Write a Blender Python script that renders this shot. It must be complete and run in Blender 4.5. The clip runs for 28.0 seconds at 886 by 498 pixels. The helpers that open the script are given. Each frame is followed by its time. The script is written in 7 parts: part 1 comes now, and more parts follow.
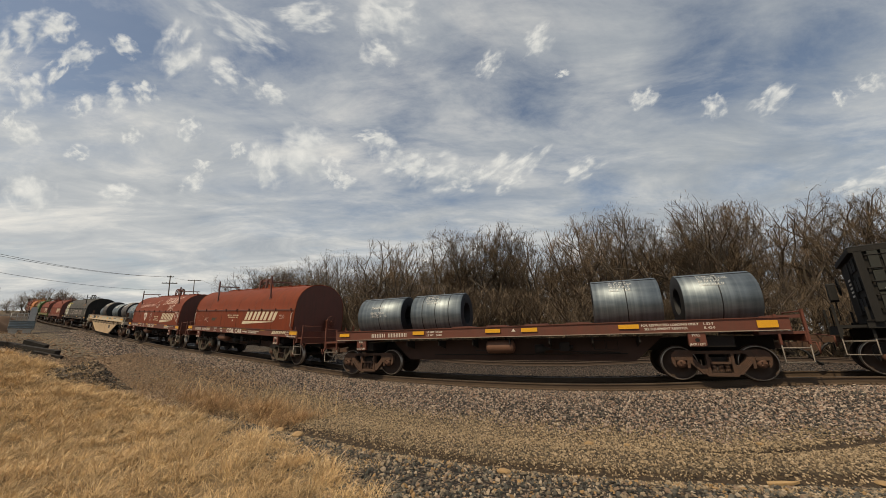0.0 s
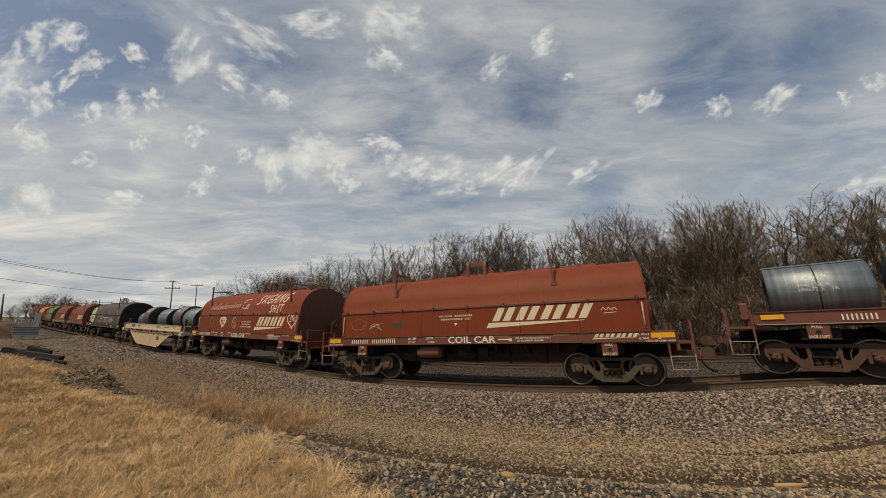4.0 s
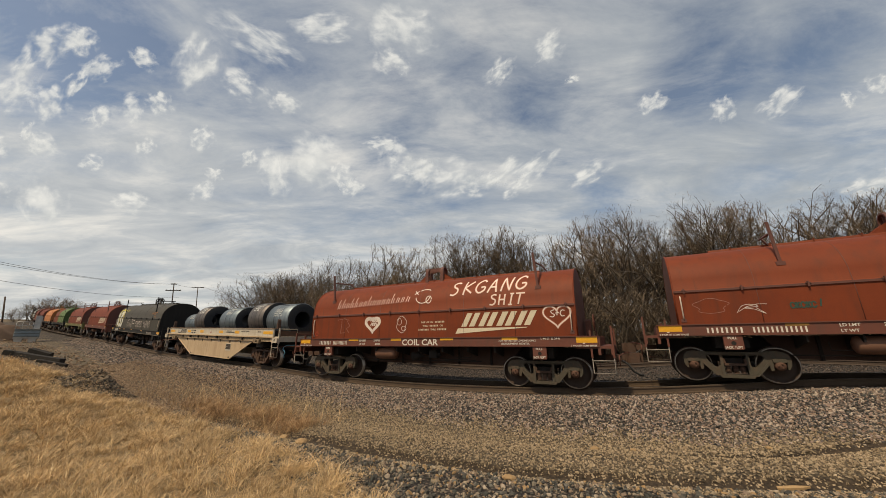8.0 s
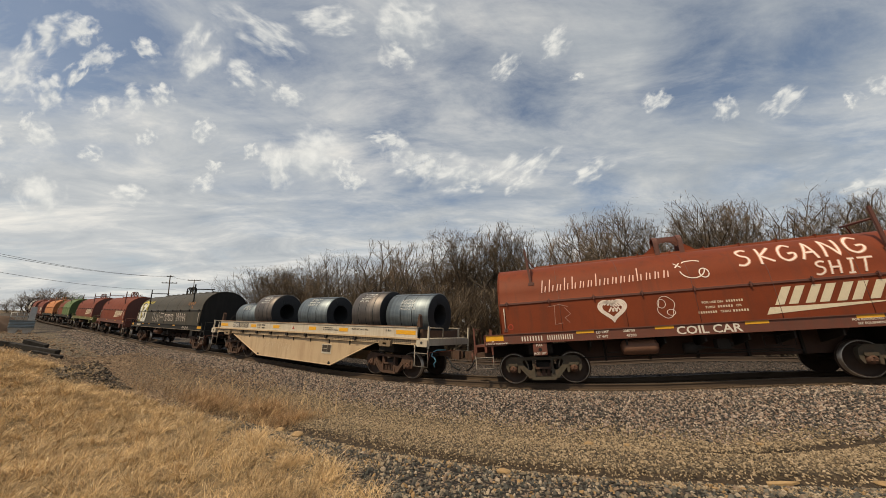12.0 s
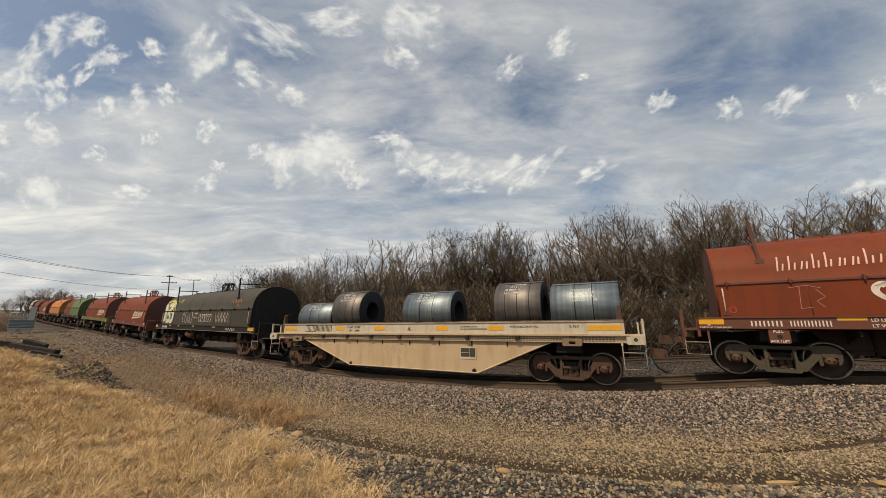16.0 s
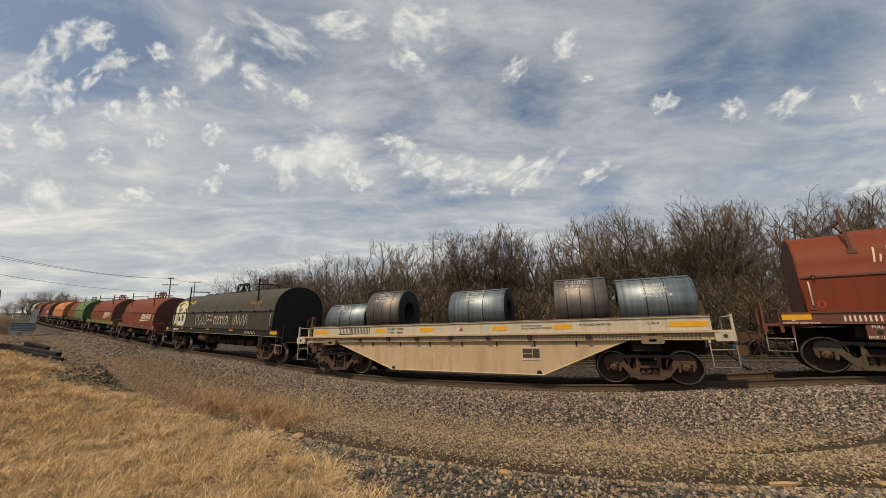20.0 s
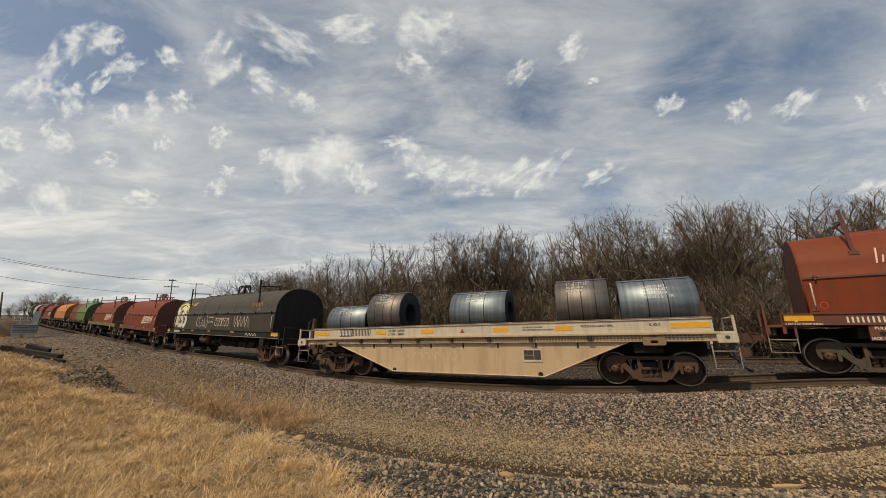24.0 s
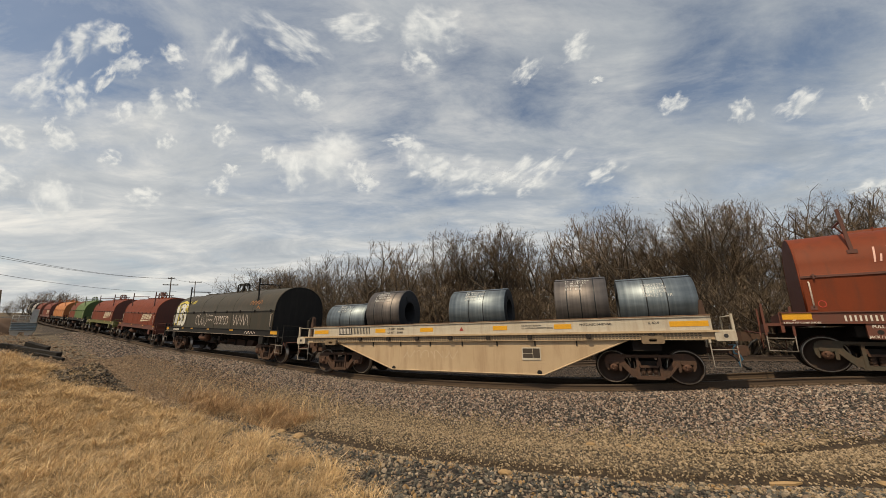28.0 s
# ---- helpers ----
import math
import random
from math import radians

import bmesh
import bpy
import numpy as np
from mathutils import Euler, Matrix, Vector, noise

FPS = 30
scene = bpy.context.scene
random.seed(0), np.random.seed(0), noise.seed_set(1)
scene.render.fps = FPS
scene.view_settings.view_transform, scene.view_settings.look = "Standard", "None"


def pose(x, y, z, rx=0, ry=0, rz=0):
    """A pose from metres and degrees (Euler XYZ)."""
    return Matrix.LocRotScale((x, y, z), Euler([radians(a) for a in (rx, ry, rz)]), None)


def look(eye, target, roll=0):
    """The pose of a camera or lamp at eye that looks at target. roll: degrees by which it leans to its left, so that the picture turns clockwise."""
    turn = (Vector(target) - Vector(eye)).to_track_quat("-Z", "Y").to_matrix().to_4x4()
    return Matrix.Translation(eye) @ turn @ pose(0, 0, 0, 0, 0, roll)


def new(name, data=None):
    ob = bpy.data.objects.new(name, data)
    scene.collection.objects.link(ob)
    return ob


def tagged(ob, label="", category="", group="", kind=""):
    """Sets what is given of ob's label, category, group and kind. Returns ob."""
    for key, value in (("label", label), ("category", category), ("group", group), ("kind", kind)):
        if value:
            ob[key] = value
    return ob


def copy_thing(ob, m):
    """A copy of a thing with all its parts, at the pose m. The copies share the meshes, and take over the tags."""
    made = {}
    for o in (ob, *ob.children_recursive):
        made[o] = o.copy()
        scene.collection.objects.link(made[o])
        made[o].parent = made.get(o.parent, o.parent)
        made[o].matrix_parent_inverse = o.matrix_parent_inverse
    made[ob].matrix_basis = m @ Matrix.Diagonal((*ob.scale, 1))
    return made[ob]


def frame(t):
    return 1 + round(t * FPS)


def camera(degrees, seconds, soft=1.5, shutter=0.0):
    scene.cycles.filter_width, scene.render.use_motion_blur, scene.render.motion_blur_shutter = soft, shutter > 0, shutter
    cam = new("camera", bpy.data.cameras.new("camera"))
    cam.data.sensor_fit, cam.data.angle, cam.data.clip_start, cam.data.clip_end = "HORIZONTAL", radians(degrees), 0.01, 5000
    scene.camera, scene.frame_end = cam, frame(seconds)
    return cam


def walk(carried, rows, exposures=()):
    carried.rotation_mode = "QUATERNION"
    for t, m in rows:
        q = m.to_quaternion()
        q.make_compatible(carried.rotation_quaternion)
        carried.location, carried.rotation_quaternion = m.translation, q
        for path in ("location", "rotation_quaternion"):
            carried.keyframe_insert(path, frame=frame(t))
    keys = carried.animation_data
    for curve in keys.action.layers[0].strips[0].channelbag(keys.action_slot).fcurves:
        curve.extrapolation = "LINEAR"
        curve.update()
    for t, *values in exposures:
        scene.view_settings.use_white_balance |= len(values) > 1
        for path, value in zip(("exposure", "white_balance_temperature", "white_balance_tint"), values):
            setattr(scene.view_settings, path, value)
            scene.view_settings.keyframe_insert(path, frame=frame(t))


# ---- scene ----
from functools import lru_cache

from mathutils.geometry import tessellate_polygon

# ---------------------------------------------------------------- track plan
KNOT = (-200, -90, -45, -25, -12, -4, 1, 5, 8, 11, 14, 17, 20, 24, 34, 38, 80)
BEND = (0.0, 0.0011, -0.0004, -0.0005, 0.004, 0.0123, 0.0336, 0.0308, -0.0197, -0.0677, -0.0712, -0.0439, -0.0071, 0.03, 0.03, 0.0, 0.0)
RISE = (10.9, 3.92, 1.70, 0.62, 0.30, -0.126, -0.089, -0.059, 0.146, 0.516, 0.465, 0.067, 0.074, 0.8, 0.8, 0.8, 0.8)
# the land on the near side does not follow the rail exactly
LAND_S = (-200, -90, -45, -25, -12, -4, 4, 10.6, 11.3, 16.5, 21, 24, 80)
LAND_Z = (10.9, 3.92, 1.68, 0.70, -0.06, -0.11, -0.12, 0.28, 0.32, 0.40, 0.30, 0.30, 0.80)
ARC = np.arange(-260, 80.25, 0.25)
ZERO = int(np.argmin(abs(ARC)))


def integrate(v):
    c = np.concatenate([[0], np.cumsum((v[1:] + v[:-1]) / 2 * 0.25)])
    return c - c[ZERO]


HEAD = integrate(np.interp(ARC, KNOT, BEND)) - 0.4532
PX = integrate(np.cos(HEAD)) + 0.404
PY = integrate(np.sin(HEAD)) + 13.107
PZ = np.interp(ARC, KNOT, RISE)
LZ = np.interp(ARC, LAND_S, LAND_Z)
for _ in range(3):
    PZ[8:-8] = np.convolve(PZ, np.ones(17) / 17, "valid")
    LZ[8:-8] = np.convolve(LZ, np.ones(17) / 17, "valid")


def on_track(s, lat=0.0, z=0.0):
    """A point beside the track: s along it, lat metres towards the camera's side, z above the rail."""
    h = np.interp(s, ARC, HEAD)
    return Vector((np.interp(s, ARC, PX) + lat * math.sin(h), np.interp(s, ARC, PY) - lat * math.cos(h),
                   np.interp(s, ARC, PZ) + z))


def heading(s):
    return float(np.interp(s, ARC, HEAD))


# the train's way along the track, seconds and metres: it slows down and stops
WAY_T = (0, 0.5, 1, 1.5, 2, 2.5, 3, 3.5, 5.5, 6, 6.5, 7, 7.5, 8, 8.5, 9, 9.5, 10, 10.5, 11, 11.5, 12, 12.5, 14.5, 15, 15.5, 16,
         16.5, 17, 17.5, 18, 18.5, 19, 19.5, 28)
WAY_S = (0.02, 1.86, 3.70, 5.55, 7.34, 9.05, 10.68, 12.22, 18.16, 19.62, 21.09, 22.54, 23.96, 25.33, 26.64, 27.87, 28.95, 29.95,
         30.92, 31.88, 32.83, 33.79, 34.70, 38.09, 38.83, 39.48, 40.05, 40.51, 40.91, 41.25, 41.53, 41.74, 41.90, 42.01, 42.01)


def rolled(t):
    return float(np.interp(t, WAY_T, WAY_S))


# ---------------------------------------------------------------- camera
cam = camera(105.17, 28.0, soft=0.65)
TILT, LEAN = 14.229, -0.14


# seconds, turn to the left, tilt upwards, lean, all in degrees
def eye(t, turn, tilt, lean):
    return t, pose(0, 0, 1.398, 90 + TILT + tilt, 0, turn) @ pose(0, 0, 0, 0, 0, LEAN + lean)


walk(cam, [
    eye(0, -0.052, -0.054, 0.062), eye(0.5, -0.003, -0.005, -0.009), eye(1, 0, 0, 0),
    eye(1.5, -0.009, -0.001, -0.003), eye(2, 0.037, 0.087, -0.106), eye(2.5, 0.094, 0.174, -0.197),
    eye(3, 0.104, 0.233, -0.209), eye(3.5, 0.166, 0.321, -0.301), eye(5.5, 0.296, 0.539, -0.39),
    eye(6, 0.311, 0.579, -0.393), eye(6.5, 0.327, 0.622, -0.444), eye(7, 0.346, 0.644, -0.442),
    eye(7.5, 0.354, 0.649, -0.462), eye(8, 0.337, 0.717, -0.443), eye(8.5, 0.35, 0.737, -0.481),
    eye(9, 0.373, 0.685, -0.447), eye(9.5, 0.415, 0.704, -0.487), eye(10, 0.362, 0.632, -0.401),
    eye(10.5, 0.152, 0.332, -0.199), eye(11, 0.044, 0.113, -0.045), eye(11.5, -0.008, 0.015, -0.003),
    eye(12, -0.059, -0.06, 0.104), eye(12.5, -0.123, -0.092, 0.113), eye(14.5, -0.114, -0.091, 0.115),
    eye(15, -0.062, -0.075, 0.085), eye(15.5, -0.061, -0.109, 0.115), eye(16, -0.097, -0.105, 0.093),
    eye(16.5, -0.116, -0.112, 0.114), eye(17, -0.077, -0.094, 0.138), eye(17.5, -0.077, -0.094, 0.138),
    eye(18, -0.098, -0.071, 0.062), eye(18.5, -0.092, -0.073, 0.067), eye(19, -0.053, -0.076, 0.078),
    eye(19.5, -0.022, 0.047, 0.027), eye(20, 0.012, 0.1, -0.085), eye(20.5, 0.043, 0.176, -0.04),
    eye(21, 0.11, 0.221, -0.122), eye(21.5, 0.135, 0.32, -0.16), eye(23.5, 0.131, 0.321, -0.164),
    eye(24, 0.164, 0.36, -0.14), eye(24.5, 0.209, 0.427, -0.249), eye(25, 0.236, 0.426, -0.234),
    eye(25.5, 0.149, 0.347, -0.184), eye(26, 0.092, 0.223, -0.133), eye(26.5, 0.043, 0.114, -0.066),
    eye(27, 0.028, 0.086, -0.108), eye(27.5, 0.018, 0.046, 0.03), eye(28, 0.049, 0.086, -0.097),
], exposures=[(0, 0.16, 7700, 10), (3, 0.06, 7700, 10), (8, 0.22, 7700, 10), (11, 0.27, 7700, 10), (17, 0.31, 7700, 10), (21, 0.20, 7700, 10), (25, 0.24, 7700, 10), (28, 0.28, 7700, 10)])

# ---------------------------------------------------------------- world and sun
SUN_AZ, SUN_EL = 222.0, 55.0      # degrees clockwise from +y, and above the horizon


class Nodes:
    """Small shorthand for building node trees."""

    def __init__(self, tree):
        self.t = tree
        tree.nodes.clear()

    def add(self, kind, **values):
        n = self.t.nodes.new("ShaderNode" + kind)
        for k, v in values.items():
            if k in n.inputs:
                self.put(n.inputs[k], v)
        return n

    def put(self, socket, v):
        if isinstance(v, bpy.types.NodeSocket):
            self.t.links.new(v, socket)
        elif isinstance(v, (tuple, list)) and len(v) == 3 and socket.type == "RGBA":
            socket.default_value = (*v, 1)
        else:
            socket.default_value = v

    def math(self, op, a, b=0.0, c=None):
        n = self.t.nodes.new("ShaderNodeMath")
        n.operation = op
        self.put(n.inputs[0], a)
        self.put(n.inputs[1], b)
        if c is not None:
            self.put(n.inputs[2], c)
        return n.outputs[0]

    def noise(self, vec, scale, detail=4.0, rough=0.55, distort=0.0):
        n = self.add("TexNoise", Scale=scale, Detail=detail, Roughness=rough, Distortion=distort)
        if vec is not None:
            self.put(n.inputs["Vector"], vec)
        return n.outputs["Fac"]

    def ramp(self, fac, *stops):
        n = self.t.nodes.new("ShaderNodeValToRGB")
        e = n.color_ramp.elements
        while len(e) < len(stops):
            e.new(0.5)
        for el, (p, c) in zip(e, stops):
            el.position = p
            el.color = (c, c, c, 1) if isinstance(c, (int, float)) else (*c, 1)
        self.put(n.inputs[0], fac)
        return n.outputs[0]

    def mix(self, fac, a, b, blend="MIX"):
        n = self.t.nodes.new("ShaderNodeMix")
        n.data_type, n.blend_type = "RGBA", blend
        self.put(n.inputs[0], fac)
        self.put(n.inputs[6], a)
        self.put(n.inputs[7], b)
        return n.outputs[2]

    def vec(self, x, y, z):
        n = self.t.nodes.new("ShaderNodeCombineXYZ")
        for i, v in enumerate((x, y, z)):
            self.put(n.inputs[i], v)
        return n.outputs[0]

    def scaled(self, vec, scale, rot=(0, 0, 0), loc=(0, 0, 0)):
        n = self.t.nodes.new("ShaderNodeMapping")
        self.put(n.inputs["Vector"], vec)
        n.inputs["Scale"].default_value, n.inputs["Rotation"].default_value, n.inputs["Location"].default_value = scale, rot, loc
        return n.outputs[0]


def make_world():
    world = bpy.data.worlds.new("sky")
    world.use_nodes = True
    scene.world = world
    n = Nodes(world.node_tree)
    sky = n.add("TexSky")
    sky.sky_type, sky.sun_disc = "NISHITA", False
    sky.sun_elevation, sky.sun_rotation = radians(SUN_EL), radians(SUN_AZ)
    sky.air_density, sky.dust_density, sky.ozone_density = 1.0, 1.0, 2.0
    clear = n.add("Background", Color=sky.outputs[0], Strength=0.10)
    # high veil cloud on a flat layer overhead
    tc = n.add("TexCoord").outputs["Generated"]
    s = n.t.nodes.new("ShaderNodeSeparateXYZ")
    n.put(s.inputs[0], tc)
    up = n.math("ADD", n.math("MAXIMUM", s.outputs[2], 0.0), 0.16)
    flat = n.vec(n.math("DIVIDE", s.outputs[0], up), n.math("DIVIDE", s.outputs[1], up), 0.0)
    broad = n.noise(n.scaled(flat, (0.75, 1.1, 1.0), (0, 0, 0.25), (3.1, 1.7, 0)), 1.0, 6.0, 0.55, 0.35)
    wisp = n.noise(n.scaled(flat, (1.0, 1.9, 1.0), (0, 0, 0.45), (0.4, 2.2, 0)), 2.1, 9.0, 0.66, 0.35)
    amount = n.math("ADD", n.math("MULTIPLY", broad, 0.70), n.math("MULTIPLY", wisp, 0.78))
    low = n.math("SUBTRACT", 1.0, n.math("MULTIPLY", s.outputs[2], 1.8))
    amount = n.math("ADD", amount, n.math("MULTIPLY", low, 0.20))
    # gaps of blue: direction, reach, depth
    for d, reach, depth in (((-0.679, 0.48, 0.556), 0.02, 0.3), ((0.548, 0.614, 0.568), 0.008, 0.22),
                            ((0.673, 0.55, 0.494), 0.008, 0.16), ((-0.143, 0.797, 0.587), 0.01, 0.12), ((0.659, 0.679, 0.325), 0.003, 0.2),
                            ((0.431, 0.822, 0.372), 0.003, 0.16), ((0.738, 0.562, 0.372), 0.006, 0.1), ((0.198, 0.740, 0.643), 0.06, 0.03)):
        dot = n.t.nodes.new("ShaderNodeVectorMath")
        dot.operation = "DOT_PRODUCT"
        n.put(dot.inputs[0], tc)
        dot.inputs[1].default_value = Vector(d).normalized()
        near = n.ramp(n.math("DIVIDE", n.math("SUBTRACT", 1.0, dot.outputs["Value"]), reach), (0.0, 1.0), (1.0, 0.0))
        amount = n.math("SUBTRACT", amount, n.math("MULTIPLY", near, depth))
    veil = n.ramp(amount, (0.50, 0.08), (0.70, 0.62), (0.88, 0.95))
    shade = n.noise(n.scaled(flat, (1.1, 2.0, 1.0), (0, 0, 0.3)), 1.4, 7.0, 0.62, 0.5)
    tone = n.ramp(shade, (0.28, (0.30, 0.36, 0.45)), (0.50, (0.445, 0.50, 0.575)), (0.68, (0.675, 0.71, 0.75)))
    # thicker, paler veil towards the sun's side
    tone = n.mix(1.0, tone, n.ramp(n.math("ADD", n.math("MULTIPLY", s.outputs[0], 0.5), 0.5), (0.1, (1.0, 1.0, 1.0)), (0.5, (0.93, 0.94, 0.95)), (0.85, (0.80, 0.83, 0.86))), "MULTIPLY")
    cloud = n.add("Background", Color=tone, Strength=1.0)
    out = n.add("OutputWorld")
    m = n.add("MixShader")
    n.put(m.inputs[0], veil)
    n.put(m.inputs[1], clear.outputs[0])
    n.put(m.inputs[2], cloud.outputs[0])
    n.put(out.inputs[0], m.outputs[0])


make_world()
sun = new("sun", bpy.data.lights.new("sun", "SUN"))
sun.data.energy, sun.data.angle, sun.data.color = 3.1, radians(0.8), (1.0, 0.868, 0.672)
sd = Vector((math.sin(radians(SUN_AZ)) * math.cos(radians(SUN_EL)), math.cos(radians(SUN_AZ)) * math.cos(radians(SUN_EL)), math.sin(radians(SUN_EL))))
sun.matrix_world = look(sd * 50, (0, 0, 0))


# ---------------------------------------------------------------- materials
def surface(name, base, second=None, rough=0.7, metal=0.0, scale=4.0, amount=0.5, bump=0.2, fine=60.0, stain=None, stain_amount=0.4,
            streak=False, vary=0.0, island=0.0, spec=0.5, world=False):
    """A worn surface: two colours in patches, fine grain, stains (running down where streak), relief."""
    m = bpy.data.materials.new(name)
    m.use_nodes = True
    n = Nodes(m.node_tree)
    tc = n.add("TexCoord")
    vec = tc.outputs["Object"]
    if world:
        g = n.add("NewGeometry")
        vec = g.outputs["Position"]
    patch = n.ramp(n.noise(vec, scale, 5.0, 0.6, 0.3), (0.35, 0.0), (0.65, 1.0))
    col = n.mix(n.math("MULTIPLY", patch, amount), base, second or tuple(c * 0.7 for c in base))
    grain = n.noise(vec, fine, 3.0, 0.6)
    col = n.mix(0.35, col, n.ramp(grain, (0.25, 0.35), (0.75, 1.0)), "MULTIPLY")
    if stain:
        v = n.scaled(vec, (3.0, 3.0, 0.35)) if streak else vec
        s = n.ramp(n.noise(v, scale * 1.3, 6.0, 0.65, 0.2), (0.48, 0.0), (0.72, 1.0))
        col = n.mix(n.math("MULTIPLY", s, stain_amount), col, stain)
    if vary:
        r = n.add("ObjectInfo").outputs["Random"]
        col = n.mix(1.0, col, n.ramp(r, (0.0, 1 - vary), (1.0, 1 + 0.0)), "MULTIPLY")
    if island:
        r = n.add("NewGeometry").outputs["Random Per Island"]
        col = n.mix(1.0, col, n.ramp(r, (0.0, 1 - island), (1.0, 1.0)), "MULTIPLY")
    b = n.add("BsdfPrincipled", Roughness=rough, Metallic=metal)
    b.inputs["Specular IOR Level"].default_value = spec
    n.put(b.inputs["Base Color"], col)
    rr = n.math("ADD", n.math("MULTIPLY", grain, 0.2), rough - 0.1)
    n.put(b.inputs["Roughness"], rr)
    if bump:
        bm = n.add("Bump", Strength=bump, Distance=0.02)
        n.put(bm.inputs["Height"], n.math("ADD", grain, n.math("MULTIPLY", patch, 0.3)))
        n.put(b.inputs["Normal"], bm.outputs[0])
    o = n.add("OutputMaterial")
    n.put(o.inputs[0], b.outputs[0])
    return m


def stone_mix(name, colours, rough=0.9):
    """Loose stones: each one takes its own colour."""
    m = bpy.data.materials.new(name)
    m.use_nodes = True
    n = Nodes(m.node_tree)
    r = n.add("NewGeometry").outputs["Random Per Island"]
    k = len(colours)
    col = n.ramp(r, *[(i / k, c) for i, c in enumerate(colours)])
    col.node.color_ramp.interpolation = "CONSTANT"
    g = n.noise(n.add("TexCoord").outputs["Object"], 70.0, 3.0)
    col = n.mix(0.5, col, n.ramp(g, (0.3, 0.45), (0.7, 1.0)), "MULTIPLY")
    b = n.add("BsdfPrincipled", Roughness=rough)
    n.put(b.inputs["Base Color"], col)
    n.put(n.add("OutputMaterial").inputs[0], b.outputs[0])
    return m


MAT = {}


def mat(name, *a, **k):
    if name not in MAT:
        MAT[name] = surface(name, *a, **k)
    return MAT[name]


RED = mat("oxide_red_paint", (0.186, 0.0375, 0.0125), (0.132, 0.027, 0.0105), spec=0.22, rough=0.62, scale=1.2, stain=(0.075, 0.026, 0.015), stain_amount=0.5, streak=True, bump=0.08)
RED_DK = mat("dark_oxide_paint", (0.125, 0.042, 0.03), (0.09, 0.034, 0.026), rough=0.6, scale=1.5, stain=(0.05, 0.03, 0.022), streak=True, bump=0.1)
SILLRED = mat("sill_red_paint", (0.135, 0.038, 0.022), (0.088, 0.029, 0.018), rough=0.6, scale=2.0, stain=(0.06, 0.035, 0.025), streak=True, bump=0.1)
RUST = mat("rusty_cast_steel", (0.075, 0.040, 0.026), (0.045, 0.027, 0.02), rough=0.85, scale=5.0, stain=(0.12, 0.05, 0.026), bump=0.3)
# Grime, taken near black so the colour also holds the shade beneath the cars.
UNDER = mat("grimy_shaded_underframe", (0.012, 0.009, 0.008), (0.02, 0.014, 0.011), rough=0.9, scale=3.0, bump=0.3)
WHEEL = mat("wheel_steel", (0.06, 0.037, 0.027), (0.038, 0.026, 0.02), rough=0.7, metal=0.3, scale=4.0, bump=0.2)
TREAD = mat("polished_tread", (0.36, 0.33, 0.30), (0.25, 0.22, 0.2), rough=0.35, metal=0.9, bump=0.05)
BLACKP = mat("black_paint", (0.011, 0.011, 0.011), (0.017, 0.016, 0.015), rough=0.75, scale=1.5, stain=(0.03, 0.027, 0.024), streak=True, bump=0.1, spec=0.3)
OLIVE = mat("faded_olive_paint", (0.030, 0.027, 0.017), (0.042, 0.034, 0.021), rough=0.6, scale=1.0, stain=(0.09, 0.055, 0.03), streak=True, bump=0.1)
CREAM = mat("cream_paint", (0.50, 0.375, 0.245), (0.41, 0.295, 0.18), rough=0.65, scale=1.2, stain=(0.20, 0.11, 0.06), stain_amount=0.45, streak=True, bump=0.08)
CREAM_LT = mat("pale_cream_paint", (0.52, 0.48, 0.40), (0.42, 0.36, 0.28), rough=0.65, scale=1.6, stain=(0.22, 0.13, 0.08), stain_amount=0.45, streak=True, bump=0.08)
YELLOW = mat("yellow_reflector", (0.72, 0.36, 0.02), (0.62, 0.30, 0.02), rough=0.4, scale=6.0, bump=0.02)
WHITE = mat("white_lettering", (0.66, 0.62, 0.56), (0.52, 0.48, 0.43), rough=0.7, scale=8.0, bump=0.0)
CREAMLET = mat("cream_lettering", (0.62, 0.55, 0.42), (0.5, 0.43, 0.32), rough=0.7, scale=6.0, bump=0.0)
DARKLET = mat("dark_lettering", (0.03, 0.03, 0.035), rough=0.7, bump=0.0)
STENCIL = mat("white_stencil_ink", (0.72, 0.73, 0.72), (0.6, 0.61, 0.6), rough=0.9, scale=20.0, bump=0.0, spec=0.1)
CHALK = mat("white_spray_paint", (0.74, 0.66, 0.61), (0.6, 0.5, 0.45), rough=0.9, scale=20.0, bump=0.0)
FAINT = mat("faint_chalk", (0.40, 0.24, 0.20), (0.30, 0.16, 0.13), rough=0.9, scale=20.0, bump=0.0)
GREENSPRAY = mat("dark_green_spray", (0.03, 0.07, 0.055), rough=0.9, bump=0.0)
YELSPRAY = mat("yellow_spray", (0.55, 0.46, 0.11), rough=0.9, bump=0.0)
GREEN = mat("green_paint", (0.085, 0.15, 0.03), (0.07, 0.12, 0.03), rough=0.6, scale=1.0, bump=0.05)
ORANGE = mat("orange_paint", (0.48, 0.17, 0.035), (0.38, 0.13, 0.03), rough=0.6, scale=1.0, bump=0.05)
GREYP = mat("pale_grey_paint", (0.36, 0.35, 0.33), (0.25, 0.24, 0.22), rough=0.6, scale=1.0, bump=0.05)
WOOD = mat("weathered_timber", (0.07, 0.05, 0.037), (0.045, 0.034, 0.026), rough=0.95, scale=3.0, vary=0.35, bump=0.6, fine=30.0)
TIEM = mat("old_sleeper_wood", (0.072, 0.049, 0.034), (0.045, 0.031, 0.022), rough=0.95, scale=3.0, vary=0.4, bump=0.5, fine=30.0)
RAILM = mat("rusty_rail_steel", (0.088, 0.058, 0.037), (0.055, 0.036, 0.024), rough=0.8, metal=0.1, scale=2.0, bump=0.2)
